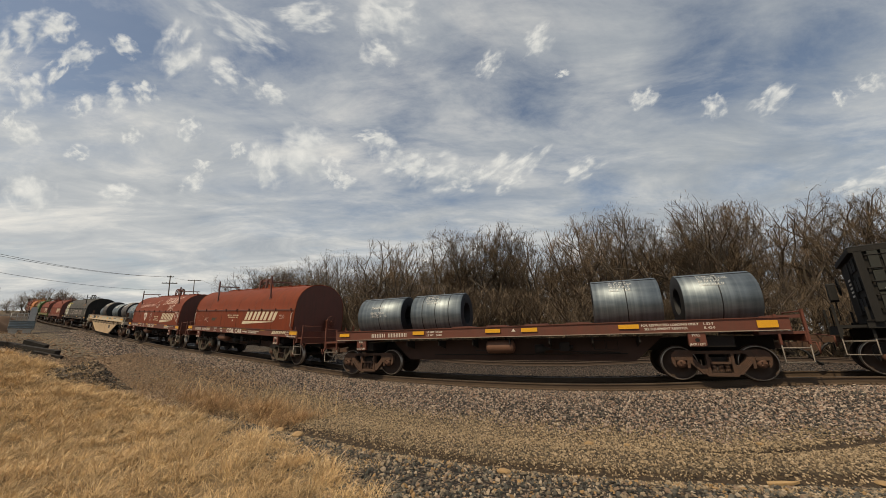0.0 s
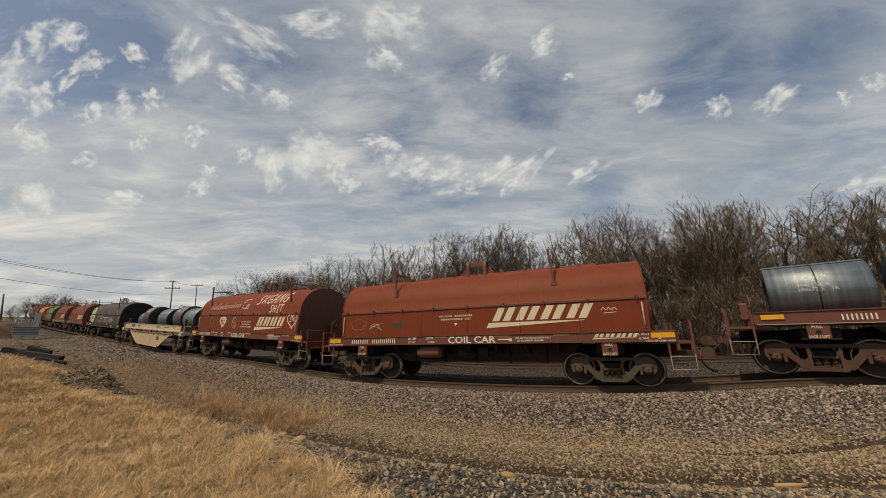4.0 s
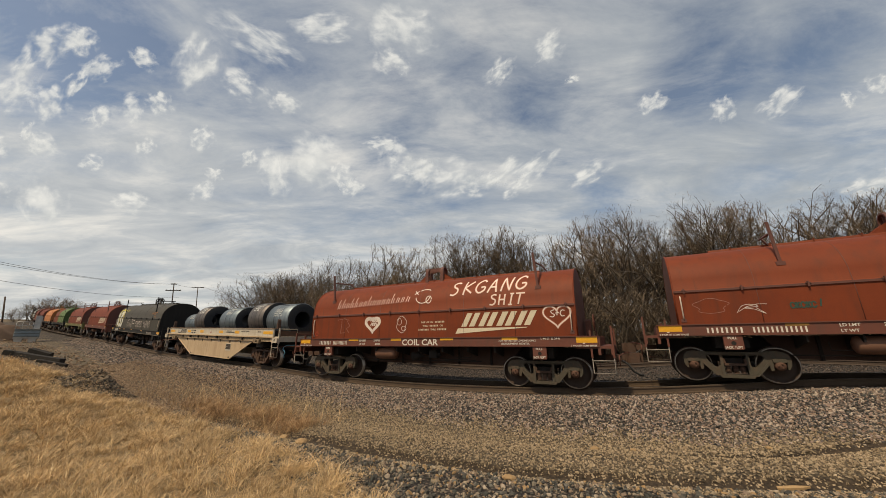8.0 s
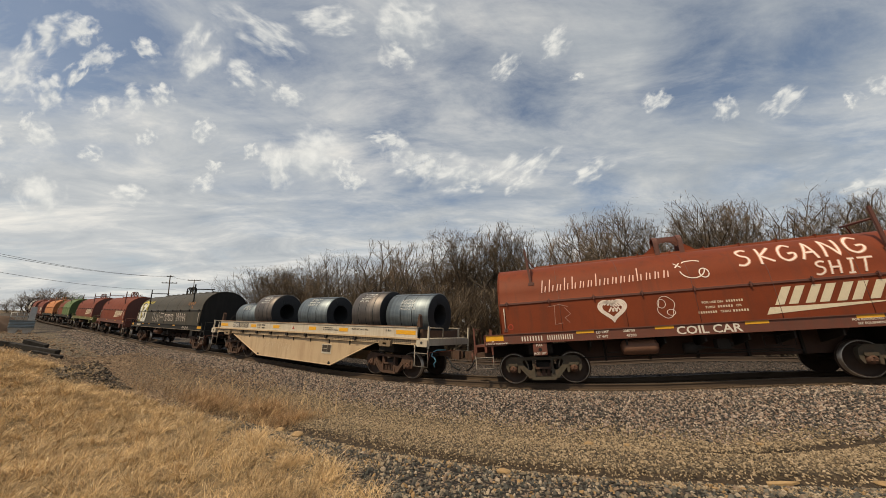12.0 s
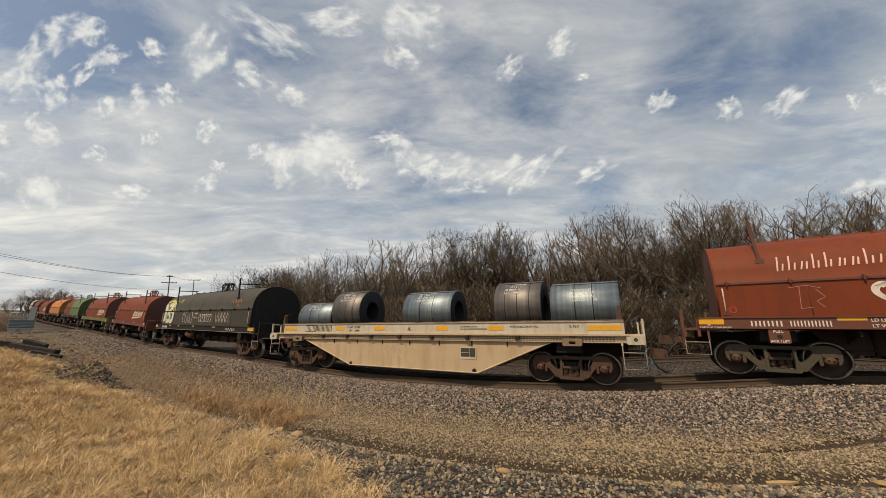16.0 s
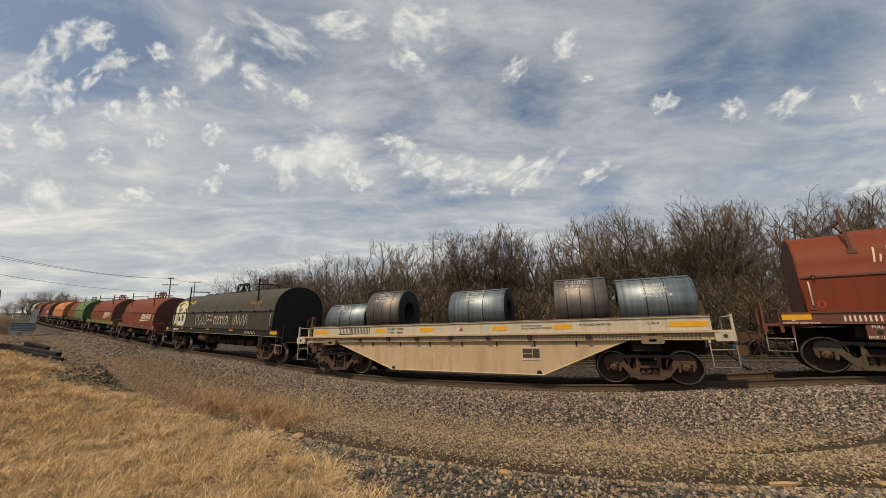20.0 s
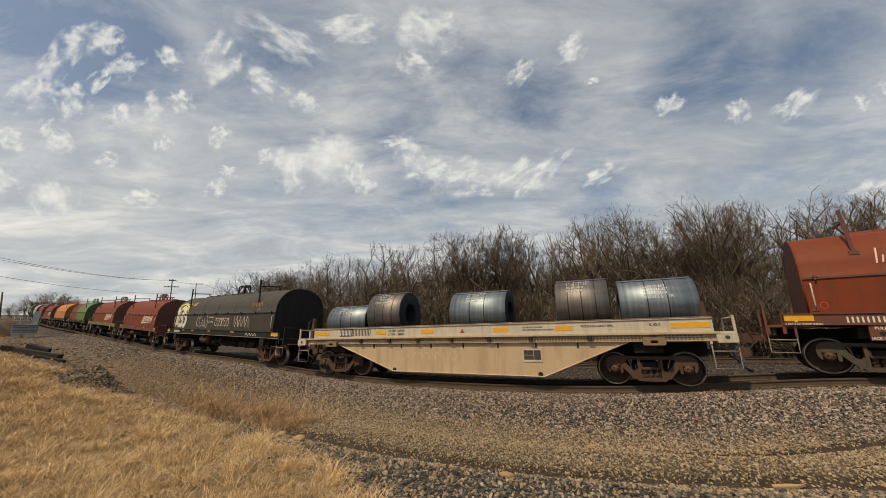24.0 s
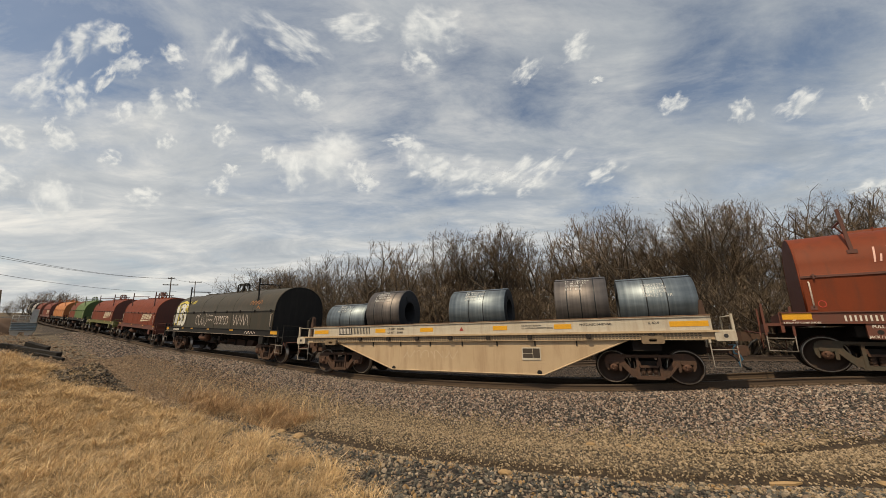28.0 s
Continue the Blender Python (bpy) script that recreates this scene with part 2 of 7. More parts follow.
RAILTOP = mat("worn_rail_head", (0.30, 0.27, 0.24), (0.22, 0.19, 0.16), rough=0.4, metal=0.8, scale=2.0, bump=0.05)
BARK = mat("grey_brown_bark", (0.105, 0.082, 0.061), (0.06, 0.047, 0.036), rough=0.95, scale=3.0, bump=0.5, fine=25.0)
TWIG = mat("bare_twigs", (0.24, 0.174, 0.118), (0.16, 0.116, 0.078), rough=0.95, scale=0.5, bump=0.0, vary=0.3)
TWIG_RED = mat("reddish_brush", (0.19, 0.138, 0.092), (0.13, 0.094, 0.062), rough=0.95, scale=0.5, bump=0.0, vary=0.3)
STEELG = mat("galvanised_steel", (0.42, 0.43, 0.43), (0.33, 0.34, 0.34), rough=0.5, metal=0.6, scale=3.0, bump=0.05)


def coil_steel(name, tint, dark, rough):
    """Wound sheet steel: bands along the winding and a soft mill sheen."""
    m = bpy.data.materials.new(name)
    m.use_nodes = True
    n = Nodes(m.node_tree)
    v = n.add("TexCoord").outputs["Object"]
    band = n.noise(n.scaled(v, (3.2, 0.05, 0.05)), 2.0, 5.0, 0.6)
    wear = n.noise(n.scaled(v, (0.7, 1.0, 3.0)), 1.6, 6.0, 0.6)
    f = n.ramp(n.math("ADD", n.math("MULTIPLY", band, 0.6), n.math("MULTIPLY", wear, 0.4)), (0.36, 0.0), (0.64, 1.0))
    col = n.mix(f, dark, tint)
    b = n.add("BsdfPrincipled", Metallic=0.85)
    n.put(b.inputs["Base Color"], col)
    n.put(b.inputs["Roughness"], n.math("ADD", n.math("MULTIPLY", wear, 0.22), rough - 0.1))
    bm = n.add("Bump", Strength=0.12, Distance=0.01)
    n.put(bm.inputs["Height"], band)
    n.put(b.inputs["Normal"], bm.outputs[0])
    n.put(n.add("OutputMaterial").inputs[0], b.outputs[0])
    return m


COIL = coil_steel("blue_grey_coil_steel", (0.235, 0.28, 0.31), (0.095, 0.12, 0.14), 0.50)
COIL_WARM = coil_steel("brown_grey_coil_steel", (0.19, 0.172, 0.165), (0.09, 0.082, 0.08), 0.52)
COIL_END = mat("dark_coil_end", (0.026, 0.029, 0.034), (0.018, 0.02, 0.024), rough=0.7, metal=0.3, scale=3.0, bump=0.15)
STRAP = mat("steel_strap", (0.035, 0.04, 0.045), rough=0.5, metal=0.6, bump=0.0)


# ---------------------------------------------------------------- mesh helpers
class Shape:
    """Collects the points and faces of one mesh."""

    def __init__(self):
        self.v, self.f, self.s, self.m = [], [], [], []

    def face(self, idx, smooth=False, m=0):
        self.f.append(tuple(idx)), self.s.append(smooth), self.m.append(m)

    def box(self, x0, x1, y0, y1, z0, z1, m=0):
        b = len(self.v)
        self.v += [(x, y, z) for z in (z0, z1) for x, y in ((x0, y0), (x1, y0), (x1, y1), (x0, y1))]
        for q in ((3, 2, 1, 0), (4, 5, 6, 7), (0, 1, 5, 4), (1, 2, 6, 5), (2, 3, 7, 6), (3, 0, 4, 7)):
            self.face([b + i for i in q], False, m)
        return self

    def prism(self, poly, y0, y1, axis="y", smooth=False, m=0, caps=True):
        """Extrudes a polygon of the plane across axis from y0 to y1. Points of poly are (x, z) for y, (y, z) for x, (x, y) for z."""
        b, k = len(self.v), len(poly)
        for w in (y0, y1):
            for p, q in poly:
                self.v.append({"y": (p, w, q), "x": (w, p, q), "z": (p, q, w)}[axis])
        flip = axis != "y"
        for i in range(k):
            j = (i + 1) % k
            q = [b + i, b + j, b + k + j, b + k + i]
            self.face(q if flip else q[::-1], smooth, m)
        if caps:
            lo, hi = list(range(b, b + k)), list(range(b + k, b + 2 * k))
            self.face(lo[::-1] if flip else lo, False, m)
            self.face(hi if flip else hi[::-1], False, m)
        return self

    def tube(self, pts, r, n=6, r1=None, m=0, cap=True, smooth=True):
        """A round bar along points."""
        pts = [Vector(p) for p in pts]
        rings = []
        for i, p in enumerate(pts):
            d = (pts[min(i + 1, len(pts) - 1)] - pts[max(i - 1, 0)]).normalized()
            a = d.orthogonal().normalized() if i == 0 else (a - d * a.dot(d)).normalized()
            c = d.cross(a)
            rr = r if r1 is None else r + (r1 - r) * i / (len(pts) - 1)
            b = len(self.v)
            self.v += [tuple(p + (a * math.cos(k * math.tau / n) + c * math.sin(k * math.tau / n)) * rr) for k in range(n)]
            rings.append(b)
        for b0, b1 in zip(rings, rings[1:]):
            for k in range(n):
                self.face((b0 + k, b0 + (k + 1) % n, b1 + (k + 1) % n, b1 + k), smooth, m)
        if cap:
            self.face([rings[0] + k for k in range(n)][::-1], False, m)
            self.face([rings[-1] + k for k in range(n)], False, m)
        return self

    def lathe(self, profile, origin=(0, 0, 0), axis="y", n=28, m=0, smooth=True, mats=None, close=False):
        """Turns a profile of (distance along the axis, radius) round the axis."""
        b, k = len(self.v), len(profile)
        for a, r in profile:
            for i in range(n):
                c, s = r * math.cos(i * math.tau / n), r * math.sin(i * math.tau / n)
                p = {"y": (c, a, s), "x": (a, c, s), "z": (c, s, a)}[axis]
                self.v.append(tuple(o + q for o, q in zip(origin, p)))
        for j in range(k - 1 + close):
            j2 = (j + 1) % k
            for i in range(n):
                q = (b + j * n + i, b + j * n + (i + 1) % n, b + j2 * n + (i + 1) % n, b + j2 * n + i)
                self.face(q if axis == "x" or axis == "z" else q[::-1], smooth, mats[j] if mats else m)
        return self

    def mesh(self, name, *mats_):
        me = bpy.data.meshes.new(name)
        me.from_pydata(self.v, [], self.f)
        me.polygons.foreach_set("use_smooth", self.s)
        me.polygons.foreach_set("material_index", self.m)
        for mm in mats_:
            me.materials.append(mm)
        return me


def part(name, shape, material, parent, label="", at=None):
    """Links a Shape (or a mesh) as one mesh object under a thing or a part."""
    mats_ = material if isinstance(material, (list, tuple)) else [material]
    me = shape.mesh(name, *mats_) if isinstance(shape, Shape) else shape
    ob = new(name, me)
    ob.parent = parent
    if at is not None:
        ob.matrix_local = at
    if label:
        ob["label"] = label
    return ob


def thing(name, label, category, group="", kind="", at=None):
    ob = new(name)
    if at is not None:
        ob.matrix_basis = at
    return tagged(ob, label, category, group, kind)


def bulk(name, verts, faces, material, smooth=False):
    """A large mesh from arrays; faces all have the same number of corners."""
    me = bpy.data.meshes.new(name)
    k = faces.shape[1]
    me.vertices.add(len(verts))
    me.vertices.foreach_set("co", np.asarray(verts, np.float32).ravel())
    me.loops.add(faces.size)
    me.loops.foreach_set("vertex_index", faces.astype(np.int32).ravel())
    me.polygons.add(len(faces))
    me.polygons.foreach_set("loop_start", np.arange(0, faces.size, k, dtype=np.int32))
    me.polygons.foreach_set("loop_total", np.full(len(faces), k, np.int32))
    me.polygons.foreach_set("use_smooth", np.full(len(faces), smooth))
    me.update(calc_edges=True)
    me.validate()
    for mm in (material if isinstance(material, (list, tuple)) else [material]):
        me.materials.append(mm)
    return me


@lru_cache(None)
def letters(words, size, shear, material_name, depth, bold=0.018):
    c = bpy.data.curves.new("lettering", "FONT")
    c.body, c.size, c.shear, c.extrude, c.resolution_u, c.offset = words, size, shear, depth, 2, size * bold
    c.align_x = "LEFT"
    ob = bpy.data.objects.new("lettering", c)
    scene.collection.objects.link(ob)
    bpy.context.view_layer.update()
    me = bpy.data.meshes.new_from_object(ob)
    bpy.data.objects.remove(ob)
    bpy.data.curves.remove(c)
    me.name = "lettering"
    me.materials.clear()
    me.materials.append(bpy.data.materials[material_name])
    return me


def lettering(words, size, x, y, z, parent, material=None, shear=0.0, stretch=1.0, label="", turn=(90, 0, 0)):
    """Flat words on a side that faces -y; x is where they begin, z their foot."""
    me = letters(words, size, shear, (material or WHITE).name, 0.002)
    ob = new("lettering", me)
    ob.parent = parent
    ob.matrix_local = pose(x, y, z, *turn) @ Matrix.Diagonal((stretch, 1, 1, 1))
    if label:
        ob["label"] = label
    return ob


def bars(x0, x1, z0, z1, y, parent, material=None, count=6, name="marking", gap=0.45):
    """Plain upright bars in place of marks that are not spelt out."""
    s, w = Shape(), (x1 - x0) / count
    for i in range(count):
        s.box(x0 + i * w, x0 + i * w + w * (1 - gap), y - 0.002, y + 0.004, z0, z1)
    return part(name, s, material or WHITE, parent)


def strokes(lines, r, y, parent, material, label="", name="graffiti"):
    """Sprayed lines on a side that faces -y: each a row of (x, z), laid on by y(z)."""
    for line in lines:
        s = Shape()
        if len(line) > 4:      # rounded by hand
            q = [line[0]] + list(line) + [line[-1]]
            line = []
            for (ax, az), (bx, bz), (cx, cz), (dx, dz) in zip(q, q[1:], q[2:], q[3:]):
                for f in (0.0, 0.25, 0.5, 0.75):
                    w = (-0.5 * f ** 3 + f * f - 0.5 * f, 1.5 * f ** 3 - 2.5 * f * f + 1, -1.5 * f ** 3 + 2 * f * f + 0.5 * f, 0.5 * f ** 3 - 0.5 * f * f)
                    line.append((w[0] * ax + w[1] * bx + w[2] * cx + w[3] * dx, w[0] * az + w[1] * bz + w[2] * cz + w[3] * dz))
            line.append(q[-1])
        fine = [line[0]]
        for (xa, za), (xb, zb) in zip(line, line[1:]):
            k = max(1, int(math.hypot(xb - xa, zb - za) / 0.05))
            fine += [(xa + (xb - xa) * i / k, za + (zb - za) * i / k) for i in range(1, k + 1)]
        b, n = len(s.v), len(fine)
        for i, (x, z) in enumerate(fine):
            (xa, za), (xb, zb) = fine[max(i - 1, 0)], fine[min(i + 1, n - 1)]
            l = math.hypot(xb - xa, zb - za) or 1.0
            nx, nz = -(zb - za) / l * r, (xb - xa) / l * r
            for q in (-1, 1):
                zz = z + q * nz
                s.v.append((x + q * nx, (y(zz) if callable(y) else y) - 0.004, zz))
        for i in range(n - 1):
            k = b + 2 * i
            s.face((k, k + 2, k + 3, k + 1))
        part(name, s, material, parent, label)


# ---------------------------------------------------------------- ground
def smooth(x):
    x = np.clip(x, 0, 1)
    return x * x * (3 - 2 * x)


def locate(x, y):
    """Arc length and sideways distance (towards the camera's side) of points of the plan."""
    s, lat = np.zeros(len(x)), np.zeros(len(x))
    step = 4
    ax, ay = PX[::step], PY[::step]
    for i in range(0, len(x), 4000):
        xx, yy = x[i:i + 4000, None], y[i:i + 4000, None]
        j = np.argmin((ax - xx) ** 2 + (ay - yy) ** 2, 1) * step
        dx, dy = x[i:i + 4000] - PX[j], y[i:i + 4000] - PY[j]
        s[i:i + 4000] = ARC[j] + np.clip(dx * np.cos(HEAD[j]) + dy * np.sin(HEAD[j]), -0.6, 0.6)
        lat[i:i + 4000] = dx * np.sin(HEAD[j]) - dy * np.cos(HEAD[j])
    return s, lat


PROF_L = (-400, -30, -15, -12.5, -10.6, -9.9, -1.7, -1.45, 1.45, 1.8, 3.7, 4.2, 5.9, 6.4, 7.6, 400)
PROF_Z = (-0.7, -0.7, -0.7, -0.75, -0.35, -0.22, -0.22, -0.2, -0.195, -0.215, -0.62, -0.66, -0.64, -0.60, -0.55, -0.55)


def grass_edge(s):
    """Where the dry grass begins, metres from the track."""
    return np.interp(s, (-60, -24, -17, -15.5, -13.5, -9, -7.2, -4.6, -2.1, 0.6, 1.7, 2.6, 4.0, 6.0), (10.0, 9.8, 9.2, 8.4, 7.6, 7.3, 6.5, 6.35, 6.5, 7.1, 7.7, 8.6, 10.0, 14.0))


def rut_line(s):
    """The deep wheel rut that leaves the path for the track."""
    return np.interp(s, (4.0, 6.4, 8.5, 11.0, 14.0), (4.55, 4.55, 3.8, 3.2, 2.9))


def heap_shape(s, lat):
    """The tipped rock heap at the grass's edge, 1 at its top."""
    return np.exp(-(np.hypot((s + 9.9) / 0.9, (lat - 7.05) / 0.7)) ** 1.5)


def height(x, y):
    x, y = np.atleast_1d(np.asarray(x, float)), np.atleast_1d(np.asarray(y, float))
    s, lat = locate(x, y)
    near = smooth((lat - 1.6) / 3.0)
    z = np.interp(s, ARC, PZ) * (1 - near) + np.interp(s, ARC, LZ) * near + np.interp(lat, PROF_L, PROF_Z)
    mound = 1.08 * smooth(-(s + 1) / 13) * smooth((s + 34) / 13) * smooth((lat - 5.2) / 4.0)
    hump = 0.07 * np.sin(x * 0.9 + 1.3 * np.sin(y * 0.7)) * np.sin(y * 1.1 + 0.6) * smooth((lat - 6.2) / 2)
    # wheel ruts along the path
    rut = -0.11 * np.exp(-((lat - rut_line(s)) / 0.12) ** 2) * smooth((s - 4.6) / 1.5)
    rut += -0.12 * np.exp(-((lat - 5.72 - 0.15 * np.sin(s * 0.6)) / 0.20) ** 2) * smooth((s + 8.0) / 3.0)
    rut += 0.07 * np.exp(-((lat - 4.9) / 0.5) ** 2) * smooth((s + 3) / 3.0)
    heap = 0.75 * heap_shape(s, lat) + 0.40 * np.exp(-((s + 18.5) / 2.6) ** 2 - ((lat - 6.6) / 1.0) ** 2)
    heap += 0.10 * np.sin(s * 1.9 + 2 * np.sin(lat * 1.3)) * np.sin(lat * 2.1) * smooth((-19 - s) / 4) * smooth((lat - 3.5) / 2)
    far = np.hypot(x, y)
    z = z + mound + hump + rut + heap
    return np.where(far > 330, z * np.clip(1 - (far - 330) / 400, 0, 1) + 4 * np.clip((far - 330) / 400, 0, 1), z)


def spread(lo, hi, step, out, grow=1.13):
    inner = list(np.arange(lo, hi + step / 2, step))
    d, a, b = step, [], []
    p = q = 0.0
    while p < out:
        d = min(d * grow, 400)
        p += d
        a.append(lo - p)
        b.append(hi + p)
    return np.array(a[::-1] + inner + b)


def ground_material():
    m = bpy.data.materials.new("gravel_and_soil")
    m.use_nodes = True
    n = Nodes(m.node_tree)
    pos = n.add("NewGeometry").outputs["Position"]
    zone = n.t.nodes.new("ShaderNodeAttribute")
    zone.attribute_name = "zone"
    sep = n.t.nodes.new("ShaderNodeSeparateColor")
    n.put(sep.inputs[0], zone.outputs["Color"])
    ragged = n.noise(pos, 2.2, 5.0, 0.65)

    def edge(c):
        return n.ramp(n.math("ADD", c, n.math("MULTIPLY", n.math("SUBTRACT", ragged, 0.5), 0.7)), (0.42, 0.0), (0.58, 1.0))

    v = n.add("TexVoronoi", Scale=17.0)
    n.put(v.inputs["Vector"], pos)
    cell = n.t.nodes.new("ShaderNodeSeparateColor")
    n.put(cell.inputs[0], v.outputs["Color"])
    stones = n.ramp(cell.outputs[0], (0.0, (0.022, 0.02, 0.019)), (0.3, (0.07, 0.056, 0.047)), (0.6, (0.14, 0.105, 0.083)), (0.85, (0.24, 0.19, 0.15)))
    # Shade between the drawn stones is multiplied into their colour, also for the fines.
    gap = n.ramp(v.outputs["Distance"], (0.2, 1.0), (0.55, 0.12))
    stones = n.mix(1.0, stones, gap, "MULTIPLY")
    fine = n.noise(pos, 42.0, 4.0, 0.7)
    fines = n.ramp(cell.outputs[1], (0.0, (0.07, 0.052, 0.034)), (0.3, (0.15, 0.113, 0.073)), (0.65, (0.25, 0.193, 0.127)), (0.9, (0.33, 0.262, 0.176)))
    fines = n.mix(1.0, fines, n.ramp(v.outputs["Distance"], (0.25, 1.0), (0.6, 0.2)), "MULTIPLY")
    fines = n.mix(n.ramp(n.noise(pos, 1.3, 5.0, 0.6), (0.4, 0.0), (0.7, 0.6)), fines, n.ramp(fine, (0.35, (0.045, 0.034, 0.024)), (0.65, (0.12, 0.093, 0.064))))
    straw = n.ramp(n.noise(n.scaled(pos, (1, 1, 0.3)), 9.0, 6.0, 0.7), (0.3, (0.08, 0.053, 0.027)), (0.6, (0.21, 0.145, 0.075)), (0.8, (0.36, 0.25, 0.13)))
    mud_shade = n.mix(n.ramp(n.noise(pos, 14.0, 5.0, 0.65), (0.35, 0.0), (0.65, 1.0)), (0.014, 0.009, 0.005), (0.062, 0.041, 0.023))
    col = n.mix(edge(sep.outputs[0]), fines, stones)
    col = n.mix(edge(sep.outputs[1]), col, straw)
    col = n.mix(edge(sep.outputs[2]), col, mud_shade)
    b = n.add("BsdfPrincipled", Roughness=0.95)
    n.put(b.inputs["Base Color"], col)
    bm = n.add("Bump", Strength=0.7, Distance=0.03)
    n.put(bm.inputs["Height"], n.math("ADD", n.math("MULTIPLY", v.outputs["Distance"], -1.0), fine))
    n.put(b.inputs["Normal"], bm.outputs[0])
    n.put(n.add("OutputMaterial").inputs[0], b.outputs[0])
    return m


def make_ground():
    gx, gy = spread(-24, 18, 0.2, 3600), spread(2.4, 22, 0.2, 3600)
    X, Y = np.meshgrid(gx, gy)
    x, y = X.ravel(), Y.ravel()
    s, lat = locate(x, y)
    z = height(x, y)
    w, h = len(gx), len(gy)
    i = (np.arange(h - 1)[:, None] * w + np.arange(w - 1)).ravel()
    me = bulk("ground", np.stack([x, y, z], 1), np.stack([i, i + 1, i + w + 1, i + w], 1), ground_material(), True)
    ballast = np.where(np.abs(lat) < 2.6, 1.0, 0.0)
    ballast = np.maximum(ballast, smooth((3.6 - lat) / 0.7) * (lat > -12))
    ballast = np.maximum(ballast, smooth((lat - 5.9) / 0.3) * smooth((s + 3) / 3) * smooth((9.8 - lat) / 1.0))
    grass = np.maximum(smooth((lat - grass_edge(s)) / 0.5 + 0.5) * smooth((s + 21) / 3), smooth((-12.5 - lat) / 1.5))
    grass = np.maximum(grass, np.where((lat > 20) | (np.hypot(x, y) > 300), 1.0, 0.0))
    grass = np.maximum(grass, smooth((lat - 9.3) / 1.0))
    mud_shade = np.exp(-((lat - rut_line(s)) / 0.2) ** 2) * smooth((s - 4.6) / 1.5)
    # Wet rut; its stretch past the weeds paints the shadow of a low step.
    mud_shade += np.exp(-((lat - 5.70 - 0.15 * np.sin(s * 0.6)) / 0.28) ** 2) * smooth((s + 8.0) / 3.0)
    # The same dark tone covers the ground behind the far track.
    mud_shade += smooth((-11.0 - lat) / 1.5) * 0.9 * (np.hypot(x, y) < 70)
    at = me.color_attributes.new("zone", "FLOAT_COLOR", "POINT")
    at.data.foreach_set("color", np.stack([ballast, grass, np.clip(mud_shade, 0, 1), np.ones(len(x))], 1).astype(np.float32).ravel())
    tagged(new("ground", me), "gravel ballast, tan path and dry grass beside the track", "ground", kind="structure")


make_ground()


# ---------------------------------------------------------------- track
RAIL_P = [(-0.075, -0.18), (0.075, -0.18), (0.075, -0.165), (0.012, -0.14), (0.012, -0.045), (0.036, -0.035), (0.036, -0.006),
          (0.028, 0.0), (-0.028, 0.0), (-0.036, -0.006), (-0.036, -0.035), (-0.012, -0.045), (-0.012, -0.14), (-0.075, -0.165)]


def rail(parent, lat, s0, s1, metal):
    sh = Shape()
    st = np.arange(s0, s1 + 0.1, 0.5)
    k = len(RAIL_P)
    for s in st:
        for a, b in RAIL_P:
            sh.v.append(tuple(on_track(s, lat + a, b)))
    for i in range(len(st) - 1):
        for j in range(k):
            q = (i * k + j, (i + 1) * k + j, (i + 1) * k + (j + 1) % k, i * k + (j + 1) % k)
            sh.face(q, False, 1 if j == 7 else 0)
    part("rail", sh, metal, parent)


def sleeper_mesh(wood):
    s = Shape()
    s.prism([(-0.11, -0.36), (0.11, -0.36), (0.115, -0.2), (0.10, -0.185), (-0.10, -0.185), (-0.115, -0.2)], -1.28, 1.28)
    return s.mesh("sleeper", wood)


def plate_mesh():
    s = Shape()
    s.box(-0.1, 0.1, -0.17, 0.17, -0.188, -0.172)
    for a in (-0.05, 0.05):
        s.box(a - 0.014, a + 0.014, -0.12, -0.09, -0.175, -0.13)
        s.box(a - 0.014, a + 0.014, 0.09, 0.12, -0.175, -0.13)
    return s.mesh("tie_plate", RAILM)


def make_track(name, off, near, s0, s1):
    t = tagged(new(name), "railway track of rusty rails on wooden sleepers in ballast", "track", kind="structure")
    metal = [RAILM, RAILTOP] if off == 0 else [mat("dull_siding_rail", (0.07, 0.048, 0.036), (0.05, 0.035, 0.027), rough=0.8, scale=2.0), mat("rusty_siding_head", (0.10, 0.07, 0.052), (0.075, 0.052, 0.04), rough=0.6, scale=2.0)]
    wood = TIEM if off == 0 else mat("black_siding_sleeper", (0.04, 0.03, 0.024), (0.028, 0.021, 0.017), rough=0.95, scale=3.0, vary=0.4, bump=0.5)
    rail(t, off + 0.755, s0, s1, metal)
    rail(t, off - 0.755, s0, s1, metal)
    tie, plate = sleeper_mesh(wood), plate_mesh()
    rnd = random.Random(5)
    s = near[0]
    while s < near[1]:
        p = on_track(s, off)
        m = pose(*p, 0, 0, math.degrees(heading(s)) + rnd.uniform(-1.5, 1.5))
        o = part("sleeper", tie, wood, t, at=m @ pose(0, rnd.uniform(-0.06, 0.06), rnd.uniform(-0.012, 0.004)))
        if off == 0:
            part("tie_plate", plate, RAILM, o, at=pose(0, -0.755, 0.0))
        s += 0.5
    far = Shape()
    for s in list(np.arange(near[0] - 0.55, -120, -0.55)):
        p, h = on_track(s, off), heading(s)
        c, sn = math.cos(h), math.sin(h)
        b = len(far.v)
        for zz in (-0.3, -0.187):
            for a, q in ((-0.11, -1.28), (0.11, -1.28), (0.11, 1.28), (-0.11, 1.28)):
                far.v.append((p.x + a * c - q * sn, p.y + a * sn + q * c, p.z + zz))
        for q in ((4, 5, 6, 7), (0, 1, 5, 4), (1, 2, 6, 5), (2, 3, 7, 6), (3, 0, 4, 7)):
            far.face([b + i for i in q])
    tagged(part("far_sleepers", far, wood, t), kind="stuff")


make_track("track_near", 0.0, (-16.0, 16.0), -255, 60)
make_track("track_far", -8.3, (-8.0, 15.0), -255, 40)


